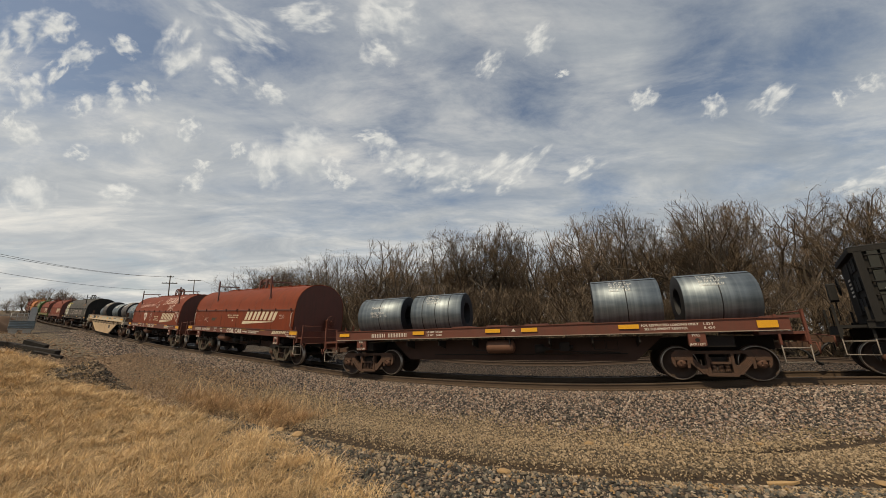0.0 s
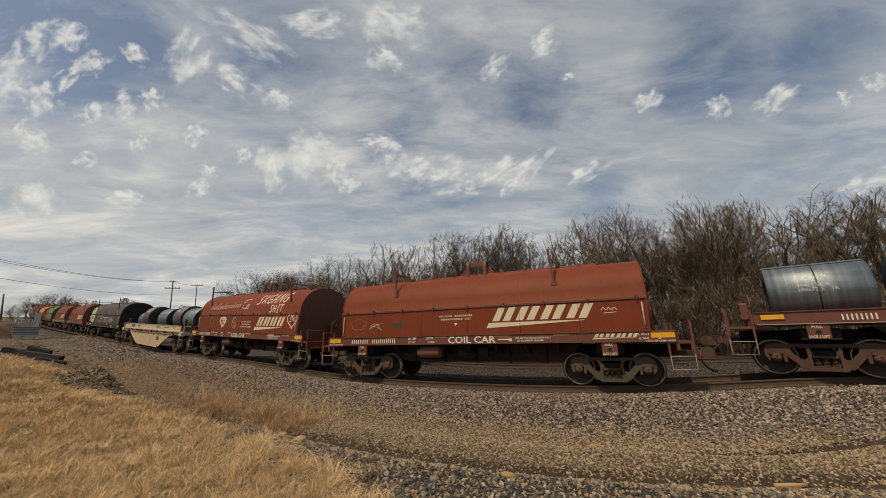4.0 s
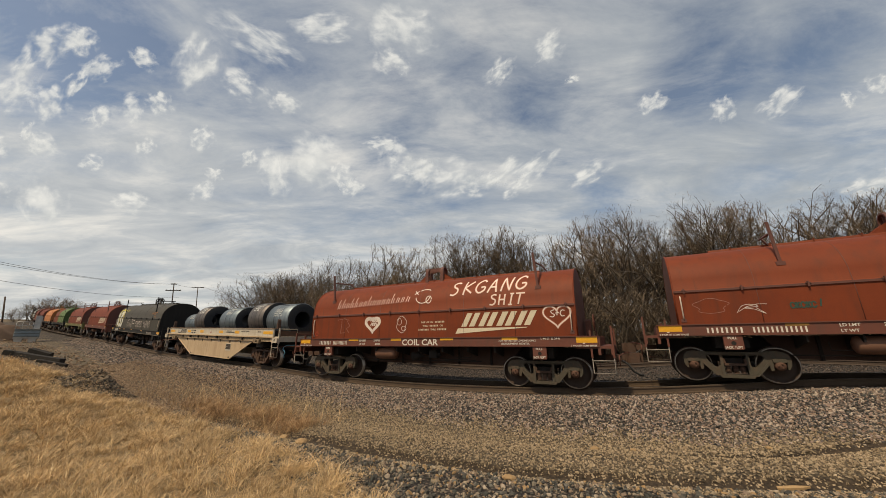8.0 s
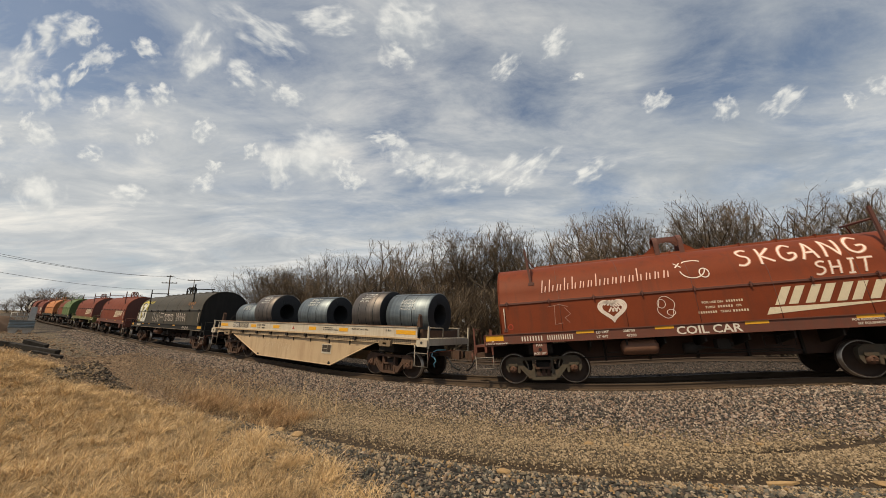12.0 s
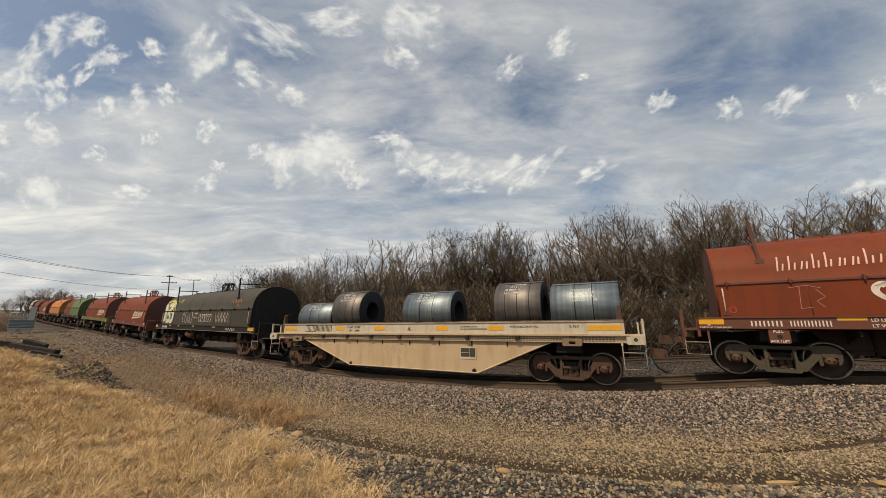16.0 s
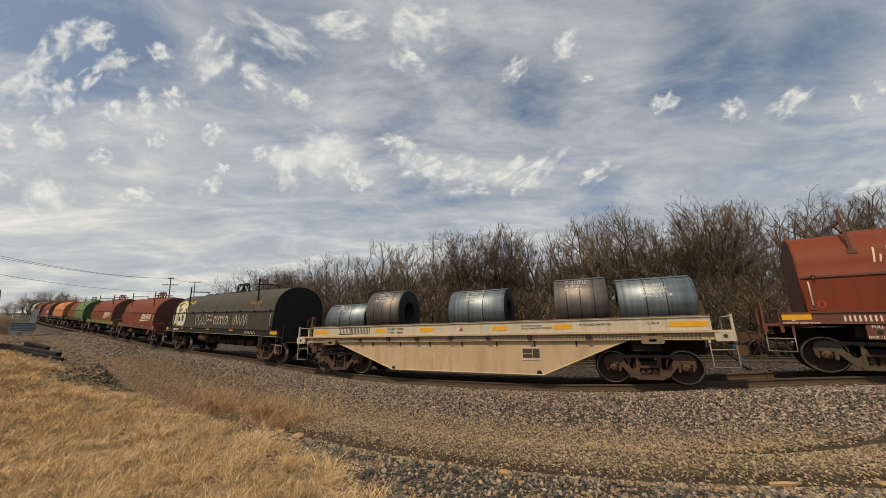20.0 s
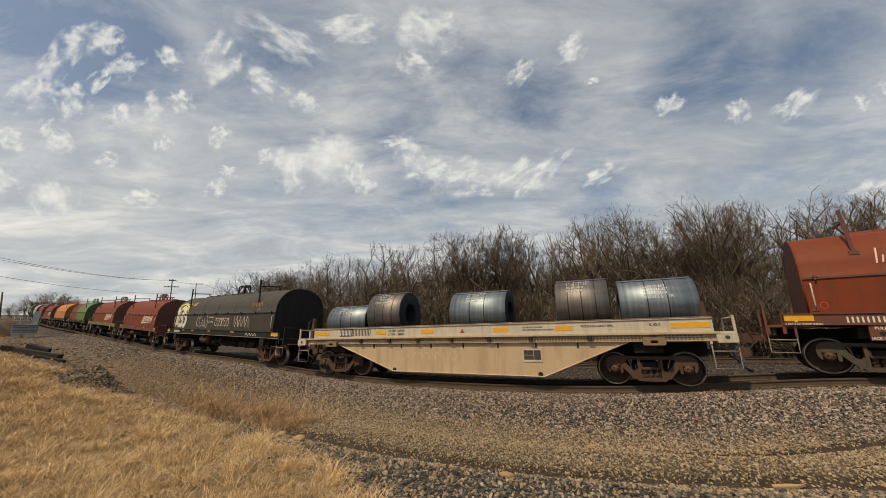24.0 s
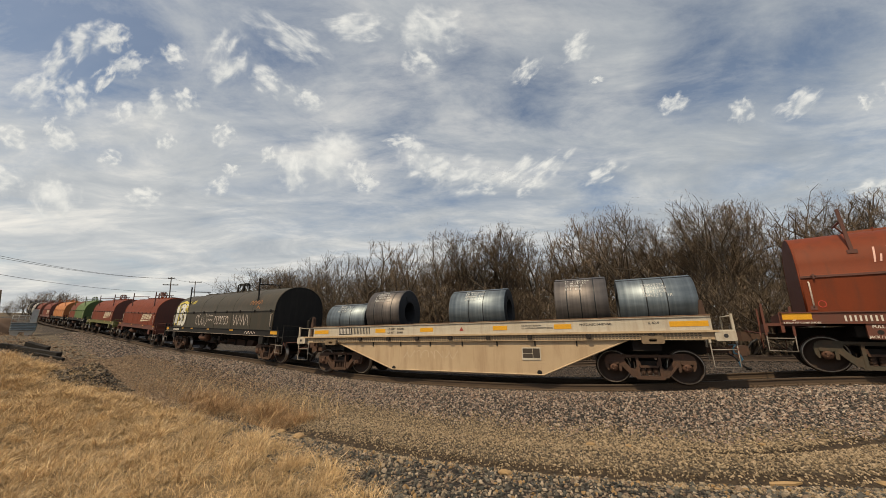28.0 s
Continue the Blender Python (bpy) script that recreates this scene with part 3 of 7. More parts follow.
# ---------------------------------------------------------------- train
def rounded(x0, x1, z0, z1, c):
    return [(x0 + c, z0), (x1 - c, z0), (x1, z0 + c), (x1, z1 - c), (x1 - c, z1), (x0 + c, z1), (x0, z1 - c), (x0, z0 + c)]


def pierced(shape, outer, holes, y0, y1):
    """A plate across y with holes through it."""
    loops = [outer] + holes
    flat = [p for l in loops for p in l]
    b, k = len(shape.v), len(flat)
    for y in (y0, y1):
        shape.v += [(x, y, z) for x, z in flat]
    for tri in tessellate_polygon([[Vector((x, z, 0)) for x, z in l] for l in loops]):
        (ax, az), (bx, bz), (cx, cz) = (flat[i] for i in tri)
        up = (bx - ax) * (cz - az) - (bz - az) * (cx - ax) > 0
        i, j, l = tri if up else tri[::-1]
        shape.face((b + i, b + j, b + l))
        shape.face((b + k + l, b + k + j, b + k + i))
    o = b
    for n_, l in enumerate(loops):
        area = sum(p[0] * q[1] - q[0] * p[1] for p, q in zip(l, l[1:] + l[:1]))
        for i in range(len(l)):
            j = (i + 1) % len(l)
            q = (o + j, o + i, o + k + i, o + k + j)
            shape.face(q if (area > 0) == (n_ == 0) else q[::-1])
        o += len(l)


@lru_cache(None)
def truck_meshes(shade):
    frame_mat = {"rust": RUST, "dark": UNDER, "grey": mat("grey_green_cast_steel", (0.066, 0.056, 0.040), (0.042, 0.035, 0.025), rough=0.85, scale=4.0, stain=(0.12, 0.06, 0.035), bump=0.3)}[shade]
    w = Shape()
    for side in (-1, 1):
        prof = [(-0.745, 0.09), (-0.79, 0.10), (-0.80, 0.14), (-0.745, 0.19), (-0.735, 0.36), (-0.76, 0.40), (-0.835, 0.405), (-0.84, 0.42), (-0.84, 0.447),
                (-0.72, 0.457), (-0.705, 0.485), (-0.68, 0.483), (-0.675, 0.40), (-0.70, 0.37), (-0.70, 0.17), (-0.66, 0.09)]
        mats_ = [0] * 15
        mats_[7], mats_[8], mats_[9] = 1, 1, 0
        p = prof if side == -1 else [(-a, r) for a, r in prof[::-1]]
        w.lathe(p, n=30, mats=mats_ if side == -1 else mats_[::-1])
        # bearing on the axle's end with a three-bolt cap
        q = [(-0.83, 0.085), (-0.86, 0.118), (-1.06, 0.118), (-1.075, 0.105), (-1.10, 0.095), (-1.105, 0.0)]
        w.lathe(q if side == -1 else [(-a, r) for a, r in q[::-1]], n=16, m=2)
        for k in range(3):
            a = k * math.tau / 3
            w.lathe([(-1.125, 0.0), (-1.125, 0.02), (-1.10, 0.02)] if side == -1 else [(1.10, 0.02), (1.125, 0.02), (1.125, 0.0)],
                    (0.055 * math.cos(a), 0, 0.055 * math.sin(a)), n=6, m=2)
    w.lathe([(-0.75, 0.085), (0.75, 0.085)], n=12)
    wheelset = w.mesh("wheelset", WHEEL, TREAD, mat("rust_red_bearing", (0.10, 0.045, 0.027), (0.065, 0.032, 0.021), rough=0.8, scale=6.0))

    f = Shape()
    # arched top member, rounded ends over the bearings, diagonals down to the spring seat
    half = [(0.0, 0.775), (0.40, 0.775), (0.62, 0.80), (0.85, 0.815), (0.99, 0.795), (1.08, 0.73), (1.115, 0.62), (1.105, 0.47), (1.05, 0.37), (1.02, 0.37), (1.015, 0.60), (0.765, 0.60),
            (0.755, 0.345), (0.695, 0.335), (0.675, 0.47), (0.60, 0.43), (0.385, 0.18), (0.33, 0.145), (0.0, 0.14)]
    hole = [(0.305, 0.70), (0.50, 0.71), (0.585, 0.695), (0.60, 0.655), (0.56, 0.56), (0.43, 0.415), (0.36, 0.40), (0.305, 0.46)]
    pierced(f, half + [(-x, z) for x, z in half[-2:0:-1]],
            [hole, [(-x, z) for x, z in hole], [(-0.245, 0.70), (0.245, 0.70), (0.245, 0.225), (-0.245, 0.225)]], -0.07, 0.07)
    f.prism(rounded(-0.60, 0.60, 0.735, 0.79, 0.02), -0.10, 0.10)
    f.prism([(-0.33, 0.135), (0.33, 0.135), (0.37, 0.20), (-0.37, 0.20)], -0.105, 0.105)
    for sx in (-1, 1):      # ribs that stiffen the diagonals and the columns
        d = [(sx * 0.37, 0.19), (sx * 0.43, 0.185), (sx * 0.69, 0.49), (sx * 0.64, 0.52)]
        f.prism(d if sx > 0 else d[::-1], -0.10, 0.10)
        f.prism(rounded(sx * 0.275 - 0.032, sx * 0.275 + 0.032, 0.20, 0.74, 0.01), -0.095, 0.095)
    for sx in (-1, 1):      # adapter block over the bearing
        f.prism(rounded(sx * 0.889 - 0.135, sx * 0.889 + 0.135, 0.54, 0.63, 0.02), -0.11, 0.06)
        f.prism(rounded(sx * 0.889 - 0.11, sx * 0.889 + 0.11, 0.36, 0.56, 0.03), 0.02, 0.06)
    side_frame = f.mesh("side_frame", frame_mat)

    sp = Shape()
    for x in (-0.15, 0.0, 0.15):
        prof = []
        for i in range(25):
            prof.append((0.245 + i * 0.0082, 0.062 + 0.016 * math.cos(i * math.tau / 4)))
        sp.lathe(prof, (x, 0, 0), "z", 10)
    sp.prism(rounded(-0.23, 0.23, 0.445, 0.50, 0.015), -0.10, 0.10)
    springs = sp.mesh("spring_nest", RUST)
    wd = Shape()
    wd.prism([(0.19, 0.50), (0.25, 0.50), (0.25, 0.62), (0.21, 0.62)], -0.085, 0.085)
    wedge = wd.mesh("friction_wedge", RUST)

    b = Shape()
    b.prism([(-0.95, 0.50), (0.95, 0.50), (0.95, 0.62), (0.5, 0.68), (-0.5, 0.68), (-0.95, 0.62)], -0.2, 0.2, "x")
    b.box(-0.19, 0.19, -0.2, 0.2, 0.66, 0.80)
    for sx in (-1, 1):
        b.box(sx * 0.43 - 0.04, sx * 0.43 + 0.04, -0.8, 0.8, 0.33, 0.45)
        for sy in (-0.74, 0.74):
            b.box(sx * 0.405 - 0.03, sx * 0.405 + 0.03, sy - 0.04, sy + 0.04, 0.28, 0.55)
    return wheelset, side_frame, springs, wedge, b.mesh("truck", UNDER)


SPINNING = []      # wheelsets, with where they sit


def truck(parent, x, shade="rust"):
    wheelset, side_frame, springs, wedge, bolster = truck_meshes(shade)
    t = part("truck", bolster, UNDER, parent, "cast steel freight truck with two wheelsets", pose(x, 0, 0))
    for y, r in ((-0.99, 0), (0.99, 180)):
        part("side_frame", side_frame, RUST, t, at=pose(0, y, 0, 0, 0, r))
        part("spring_nest", springs, RUST, t, at=pose(0, y, 0))
        part("friction_wedge", wedge, RUST, t, at=pose(0, y, 0))
        part("friction_wedge", wedge, RUST, t, at=pose(0, y, 0, 0, 0, 180))
    for a in (-0.889, 0.889):
        w = part("wheelset", wheelset, WHEEL, t, at=pose(a, 0, 0.457))
        SPINNING.append((w, a))
    return t


def coupler(parent, x, sign):
    """Draft gear, coupler head with its knuckle, cut lever and air hose at one end."""
    s = Shape()
    s.box(min(x - sign * 1.0, x - sign * 0.3), max(x - sign * 1.0, x - sign * 0.3), -0.08, 0.08, 0.80, 0.96)
    hx = [(0.02, -0.2), (0.02, 0.06), (-0.10, 0.16), (-0.32, 0.14), (-0.36, -0.12), (-0.22, -0.22)]
    s.prism([(x + sign * a, b * sign) for a, b in (hx if sign > 0 else hx[::-1])], 0.74, 1.02, "z")
    s.prism([(x + sign * a, b * sign) for a, b in ([(0.10, -0.10), (0.07, 0.06), (-0.05, 0.06), (-0.05, -0.05)][::1 if sign > 0 else -1])], 0.77, 1.0, "z")
    c = part("coupler", s, RUST, parent, "rusty knuckle coupler")
    h = Shape()
    pts = [(x - sign * 0.45, -0.30, 0.80), (x - sign * 0.32, -0.33, 0.72), (x - sign * 0.18, -0.30, 0.5), (x - sign * 0.02, -0.2, 0.40), (x + sign * 0.04, -0.14, 0.40)]
    h.tube(pts, 0.028, 8)
    h.tube([(x - sign * 0.06, -0.17, 0.41), (x + sign * 0.04, -0.14, 0.40)], 0.04, 8)
    part("air_hose", h, mat("black_rubber", (0.02, 0.02, 0.021), rough=0.6, bump=0.05), parent)
    v = Shape()
    v.tube([(x - sign * 0.5, -1.42, 0.98), (x - sign * 0.5, -1.35, 0.72), (x - sign * 0.5, -1.28, 0.98), (x - sign * 0.42, -0.4, 1.0), (x - sign * 0.2, -0.1, 1.04)], 0.014, 6)
    part("cut_lever", v, SILLRED, parent)
    return c


def sill_step(parent, x0, x1, y, z0, z1, material, name="sill_step", rungs=2):
    s = Shape()
    r = 0.017
    s.tube([(x0, y, z1), (x0, y, z0), (x1, y, z0), (x1, y, z1)], r, 6)
    for k in range(1, rungs):
        z = z0 + (z1 - z0) * k / rungs
        s.tube([(x0, y, z), (x1, y, z)], r, 6)
    return part(name, s, material, parent)


def grab_iron(parent, pts, material, r=0.016):
    return part("grab_iron", Shape().tube(pts, r, 6), material, parent)


def brake_gear(parent, x=0.0):
    box_ = Shape()
    for a in (0.0, 0.34):
        box_.tube([(x + 2.3 + a, -1.2, 0.86), (x + 2.6 + a, -1.2, 0.86), (x + 2.6 + a, -1.2, 1.12), (x + 2.3 + a, -1.2, 1.12), (x + 2.3 + a, -1.2, 0.86)], 0.012, 4)
    part("card_holder", box_, UNDER, parent)
    t = Shape()
    t.lathe([(-0.48, 0.0), (-0.47, 0.10), (-0.42, 0.19), (-0.34, 0.21), (0.34, 0.21), (0.42, 0.19), (0.47, 0.10), (0.48, 0.0)], (x - 0.55, -1.12, 0.97), "x", 18)
    t.lathe([(-0.02, 0.214), (0.02, 0.214)], (x - 0.75, -1.12, 0.97), "x", 18)
    t.lathe([(-0.02, 0.214), (0.02, 0.214)], (x - 0.35, -1.12, 0.97), "x", 18)
    part("air_reservoir", t, mat("rusty_reservoir", (0.16, 0.075, 0.045), (0.11, 0.05, 0.032), rough=0.7, scale=3.0, bump=0.1), parent, "rust-brown brake air reservoir")
    for px in (-0.75, -0.35):
        part("reservoir_bracket", Shape().box(x + px - 0.03, x + px + 0.03, -1.17, -1.07, 1.12, 1.25), UNDER, parent)
    c = Shape()
    c.lathe([(-0.2, 0.0), (-0.2, 0.14), (0.05, 0.15), (0.1, 0.08), (0.3, 0.03), (0.3, 0.0)], (x + 0.75, -1.02, 0.88), "x", 14)
    part("brake_cylinder", c, UNDER, parent)
    v = Shape()
    v.prism(rounded(x + 1.3, x + 1.6, 0.82, 1.08, 0.03), -1.15, -0.9)
    v.lathe([(0, 0.0), (0, 0.06), (0.1, 0.06), (0.1, 0.0)], (x + 1.6, -1.02, 0.93), "x", 8)
    part("brake_valve", v, UNDER, parent)
    r = Shape()
    r.tube([(x - 3.0, -0.93, 0.72), (x + 3.2, -0.93, 0.72)], 0.016, 6)
    r.tube([(x + 1.05, -1.02, 0.88), (x + 1.9, -0.98, 0.78), (x + 3.0, -0.95, 0.76)], 0.018, 6)
    r.tube([(x - 1.4, -1.1, 1.05), (x - 1.4, -1.15, 0.85), (x - 1.05, -1.15, 0.85)], 0.012, 6)
    part("brake_rod", r, UNDER, parent)


def car_base(name, label, half, tc, shade, sillmat, group="freight cars of the train", full=True):
    """The part that all cars share: centre sill, trucks, couplers."""
    car = thing(name, label, "freight car", group)
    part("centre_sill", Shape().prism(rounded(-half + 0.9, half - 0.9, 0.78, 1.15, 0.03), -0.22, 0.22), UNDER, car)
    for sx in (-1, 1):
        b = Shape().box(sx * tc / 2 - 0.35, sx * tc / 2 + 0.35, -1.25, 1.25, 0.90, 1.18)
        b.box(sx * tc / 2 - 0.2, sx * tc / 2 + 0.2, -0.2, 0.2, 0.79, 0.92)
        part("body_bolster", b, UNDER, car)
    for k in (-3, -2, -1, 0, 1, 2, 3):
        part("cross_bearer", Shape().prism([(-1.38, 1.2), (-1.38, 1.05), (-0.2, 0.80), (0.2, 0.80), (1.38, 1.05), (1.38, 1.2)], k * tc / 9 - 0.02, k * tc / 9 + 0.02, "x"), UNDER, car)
    truck(car, tc / 2, shade)
    truck(car, -tc / 2, shade)
    coupler(car, half, 1)
    coupler(car, -half, -1)
    return car


def hood_profile(w=1.36, z0=1.5, zl=2.45, zt=3.70, n=15):
    pts = [(-w, z0), (-w, zl)]
    for i in range(n + 1):
        a = math.pi * (1 - i / n)
        pts.append((w * 0.985 * math.copysign(abs(math.cos(a)) ** 0.92, math.cos(a)), zl + 0.03 + (zt - zl - 0.03) * math.sin(a) ** 0.92))
    return pts + [(w, zl), (w, z0)]


def on_hood(z, w=1.36, zl=2.45, zt=3.70):
    """How far out the hood's skin lies at a height, on the side that faces -y."""
    if z <= zl + 0.03:
        return -w - 0.004
    q = min(((z - zl - 0.03) / (zt - zl - 0.03)), 1.0) ** (1 / 0.92)
    return -w * 0.985 * abs(math.cos(math.asin(q))) ** 0.92 - 0.004


def hood(car, length, paint, dark, w=1.36, posts=3.75):
    """The arched cover of a coil car, with its lip, latches, seams, ridge, lifting loops and guide posts."""
    hl = length / 2
    prof = hood_profile(w)
    s = Shape()
    xs = [-hl, -hl * 0.66, -hl * 0.33, 0.0, hl * 0.33, hl * 0.66, hl]
    k = len(prof)
    for x in xs:
        s.v += [(x, y, z) for y, z in prof]
    for i in range(len(xs) - 1):
        for j in range(k - 1):
            s.face((i * k + j, (i + 1) * k + j, (i + 1) * k + j + 1, i * k + j + 1), 2 <= j < k - 3)
    h = part("hood", s, paint, car, "arched steel hood, faded and streaked")
    for sx in (-1, 1):
        e = Shape()
        pr = prof if sx > 0 else prof[::-1]
        e.prism(pr, sx * (hl - 0.02) if sx > 0 else -hl - 0.015, hl + 0.015 if sx > 0 else -(hl - 0.02), "x")
        part("end_plate", e, dark, h)
        rim = Shape()
        rim.tube([(sx * hl, y, z) for y, z in prof], 0.022, 5)
        part("end_rim", rim, paint, h)
    lip = Shape()
    for sy in (-1, 1):
        lip.prism([(sy * w - 0.03, 2.40), (sy * w + 0.03, 2.40), (sy * w + 0.03, 2.425), (sy * w, 2.455), (sy * w - 0.03, 2.455)], -hl, hl, "x")
    part("lip", lip, dark, h)
    for i in range(9):
        x = -hl + 0.25 + i * (length - 0.5) / 8
        l = Shape()
        l.box(x - 0.018, x + 0.018, -w - 0.075, -w - 0.02, 2.37, 2.50)
        l.box(x - 0.05, x + 0.05, -w - 0.05, -w - 0.02, 2.44, 2.47)
        part("latch", l, dark, h)
    seam = Shape()
    for x in (-hl * 0.66, -hl * 0.33, 0.0, hl * 0.33, hl * 0.66):
        seam.tube([(x, y * 1.001, z) for y, z in prof], 0.008, 4)
    part("seam", seam, dark, h)
    ridge = Shape()
    ridge.prism([(-0.20, 3.68), (0.20, 3.68), (0.17, 3.76), (-0.17, 3.76)], -hl * 0.78, hl * 0.78, "x")
    for i in range(-4, 5):
        ridge.box(i * hl * 0.17 - 0.015, i * hl * 0.17 + 0.015, -0.215, 0.215, 3.68, 3.80)
    part("ridge", ridge, paint, h)
    # two hoops across the ridge, with a scalloped plate between them and gussets outside
    for x in (-0.34, 0.34):
        b = Shape()
        path = [(-0.21, 3.66), (-0.21, 4.10)] + [(-0.21 * math.cos(a), 4.10 + 0.21 * math.sin(a)) for a in np.linspace(0, math.pi, 9)[1:-1]] + [(0.21, 4.10), (0.21, 3.66)]
        ins = [(q * 0.80, z if z <= 4.10 else 4.10 + (z - 4.10) * 0.80) for q, z in path]
        for (p0, p1), (q0, q1) in zip(zip(path, path[1:]), zip(ins, ins[1:])):
            b.prism([p0, q0, q1, p1], x - 0.065, x + 0.065, "x")
        part("lifting_frame", b, dark, h)
    scallop = [(-0.34, 3.96), (-0.29, 3.96)] + [(-0.26 * math.cos(a), 3.98 + 0.16 * math.sin(a)) for a in np.linspace(0, math.pi, 9)] + [(0.29, 3.96), (0.34, 3.96), (0.34, 4.26), (-0.34, 4.26)]
    for y in (-0.10, 0.10):
        part("frame_plate", Shape().prism(scallop, y - 0.012, y + 0.012), dark, h)
        for sx in (-1, 1):
            g = [(sx * 0.40, 3.70), (sx * 0.82, 3.70), (sx * 0.40, 4.02)]
            part("gusset", Shape().prism(g if sx > 0 else g[::-1], y - 0.012, y + 0.012), paint, h)
    for sx in (-1, 1):
        x, z0 = sx * posts * length / 10.7, 3.02
        y0 = on_hood(z0)
        a, b = Vector((x, y0, z0)), Vector((x - 0.08, y0 * 1.02, z0 + 1.14))
        p = Shape()
        p.v += [tuple(q + Vector(o)) for q in (a, b) for o in ((-0.034, -0.03, 0), (0.034, -0.03, 0), (0.034, 0.03, 0), (-0.034, 0.03, 0))]
        for q in ((3, 2, 1, 0), (4, 5, 6, 7), (0, 1, 5, 4), (1, 2, 6, 5), (2, 3, 7, 6), (3, 0, 4, 7)):
            p.face(q)
        m_ = a.lerp(b, 0.72)
        p.tube([tuple(m_), (x - 0.02, -0.10, 3.93)], 0.032, 5)
        p.tube([(x - 0.02, -0.30, 3.92), (x + 0.14, -0.16, 3.70)], 0.025, 5)
        p.box(x - 0.09, x + 0.09, y0 - 0.03, y0 + 0.03, z0 - 0.05, z0 + 0.05)
        part("guide_post", p, dark, h, "stacking guide post")
    return h


def end_platform(car, half, sign, sill, z=1.22, w=1.42, out=0.62, post=0.55):
    """Platform, ladder rails, steps and grab irons at one end."""
    x0, x1 = half - out - 0.95, half - out
    s = Shape()
    s.box(min(sign * x0, sign * x1), max(sign * x0, sign * x1), -w, w, z - 0.05, z + 0.02)
    s.box(min(sign * (x1 - 0.06), sign * x1), max(sign * (x1 - 0.06), sign * x1), -w, w, z - 0.22, z - 0.05)
    part("end_platform", s, sill, car)
    for sy in (-1, 1):
        y = sy * (w - 0.02)
        part("ladder_rail", Shape().box(sign * x1 - 0.025, sign * x1 + 0.025, y - 0.03, y + 0.03, z - 0.3, z + post), sill, car)
        part("ladder_rail", Shape().box(sign * (x1 - 0.55) - 0.025, sign * (x1 - 0.55) + 0.025, y - 0.03, y + 0.03, z - 0.3, z + post - 0.1), sill, car)
        sill_step(car, sign * (x1 - 0.55), sign * x1, y, 0.52, z - 0.05, mat("worn_steel_step", (0.28, 0.25, 0.22), rough=0.6, metal=0.4) if sy < 0 else sill)
    grab_iron(car, [(sign * x1, -w + 0.05, z + post - 0.05), (sign * x1, -0.5, z + post - 0.05), (sign * x1, -0.5, z)], sill)


def brake_wheel(car, x, y, z, material):
    b = Shape()
    pts = [(x, y + 0.26 * math.cos(a), z + 0.26 * math.sin(a)) for a in np.linspace(0, math.tau, 21)]
    b.tube(pts, 0.02, 6, cap=False)
    for k in range(5):
        a = k * math.tau / 5
        b.tube([(x, y, z), (x, y + 0.26 * math.cos(a), z + 0.26 * math.sin(a))], 0.013, 5)
    b.lathe([(-0.04, 0.0), (-0.04, 0.05), (0.04, 0.05), (0.04, 0.0)], (x, y, z), "x", 8)
    part("brake_wheel", b, material, car)
    part("brake_housing", Shape().prism(rounded(y - 0.2, y + 0.2, z - 0.45, z + 0.1, 0.05), x - 0.25, x - 0.08, "x"), material, car)
    part("brake_chain", Shape().tube([(x - 0.15, y, z - 0.45), (x - 0.15, y, z - 1.0)], 0.015, 5), material, car)


def side_sill(car, x0, x1, z0, z1, w, paint):
    for sy in (-1, 1):
        s, y = Shape(), sy * w
        a, b, c = y - sy * 0.07, y, y + sy * 0.03
        prof = [(a, z0), (c, z0), (c, z0 + 0.025), (b, z0 + 0.025), (b, z1 - 0.025), (c, z1 - 0.025), (c, z1), (a, z1)]
        s.prism(prof if sy > 0 else prof[::-1], x0, x1, "x")
        part("side_sill", s, paint, car)


def reflector(car, x0, x1, z0, z1, y, paint=None):
    part("reflector", Shape().box(x0, x1, y - 0.006, y + 0.004, z0, z1), paint or YELLOW, car, "yellow reflective strip")


def jack_pad(car, x, z, y, paint, words=True):
    s = Shape()
    s.prism(rounded(x - 0.2, x + 0.2, z - 0.36, z, 0.03), y, y + 0.10)
    s.lathe([(y - 0.004, 0.0), (y - 0.004, 0.055)], (x, 0, z - 0.2), "y", 12, m=1)
    p = part("jack_pad", s, [paint, BLACKP], car)
    if words:
        lettering("PULL", 0.09, x - 0.11, y - 0.004, z - 0.10, p)
        lettering("JACK / LIFT", 0.085, x - 0.19, y - 0.004, z - 0.335, p, stretch=0.85)


def slanted_logo(car, x, z, w, h, y, material=None, swoosh=True):
    """The painted mark: slanted blocks in pairs over a tapering bar, in plain shapes."""
    k, bw = 0.55, w / 4.25
    paint = material or CREAMLET
    for i in range(4):
        a, o = x + 0.28 * h + i * w / 4.05, bw * 0.8
        for b, c in ((0.0, 0.40), (0.60, 1.0)):
            s = Shape().prism([(a + o * b, z), (a + o * c, z), (a + o * c + k * h, z + h), (a + o * b + k * h, z + h)], y - 0.003, y + 0.003)
            part("painted_mark", s, paint, car, "cream painted mark of slanted blocks")
    if swoosh:
        t = Shape()
        t.prism([(x - 0.22 * h, z - 0.52 * h), (x + w * 0.93, z - 0.17 * h), (x + w * 0.95, z - 0.12 * h), (x, z - 0.12 * h)], y - 0.003, y + 0.003)
        part("painted_bar", t, paint, car)


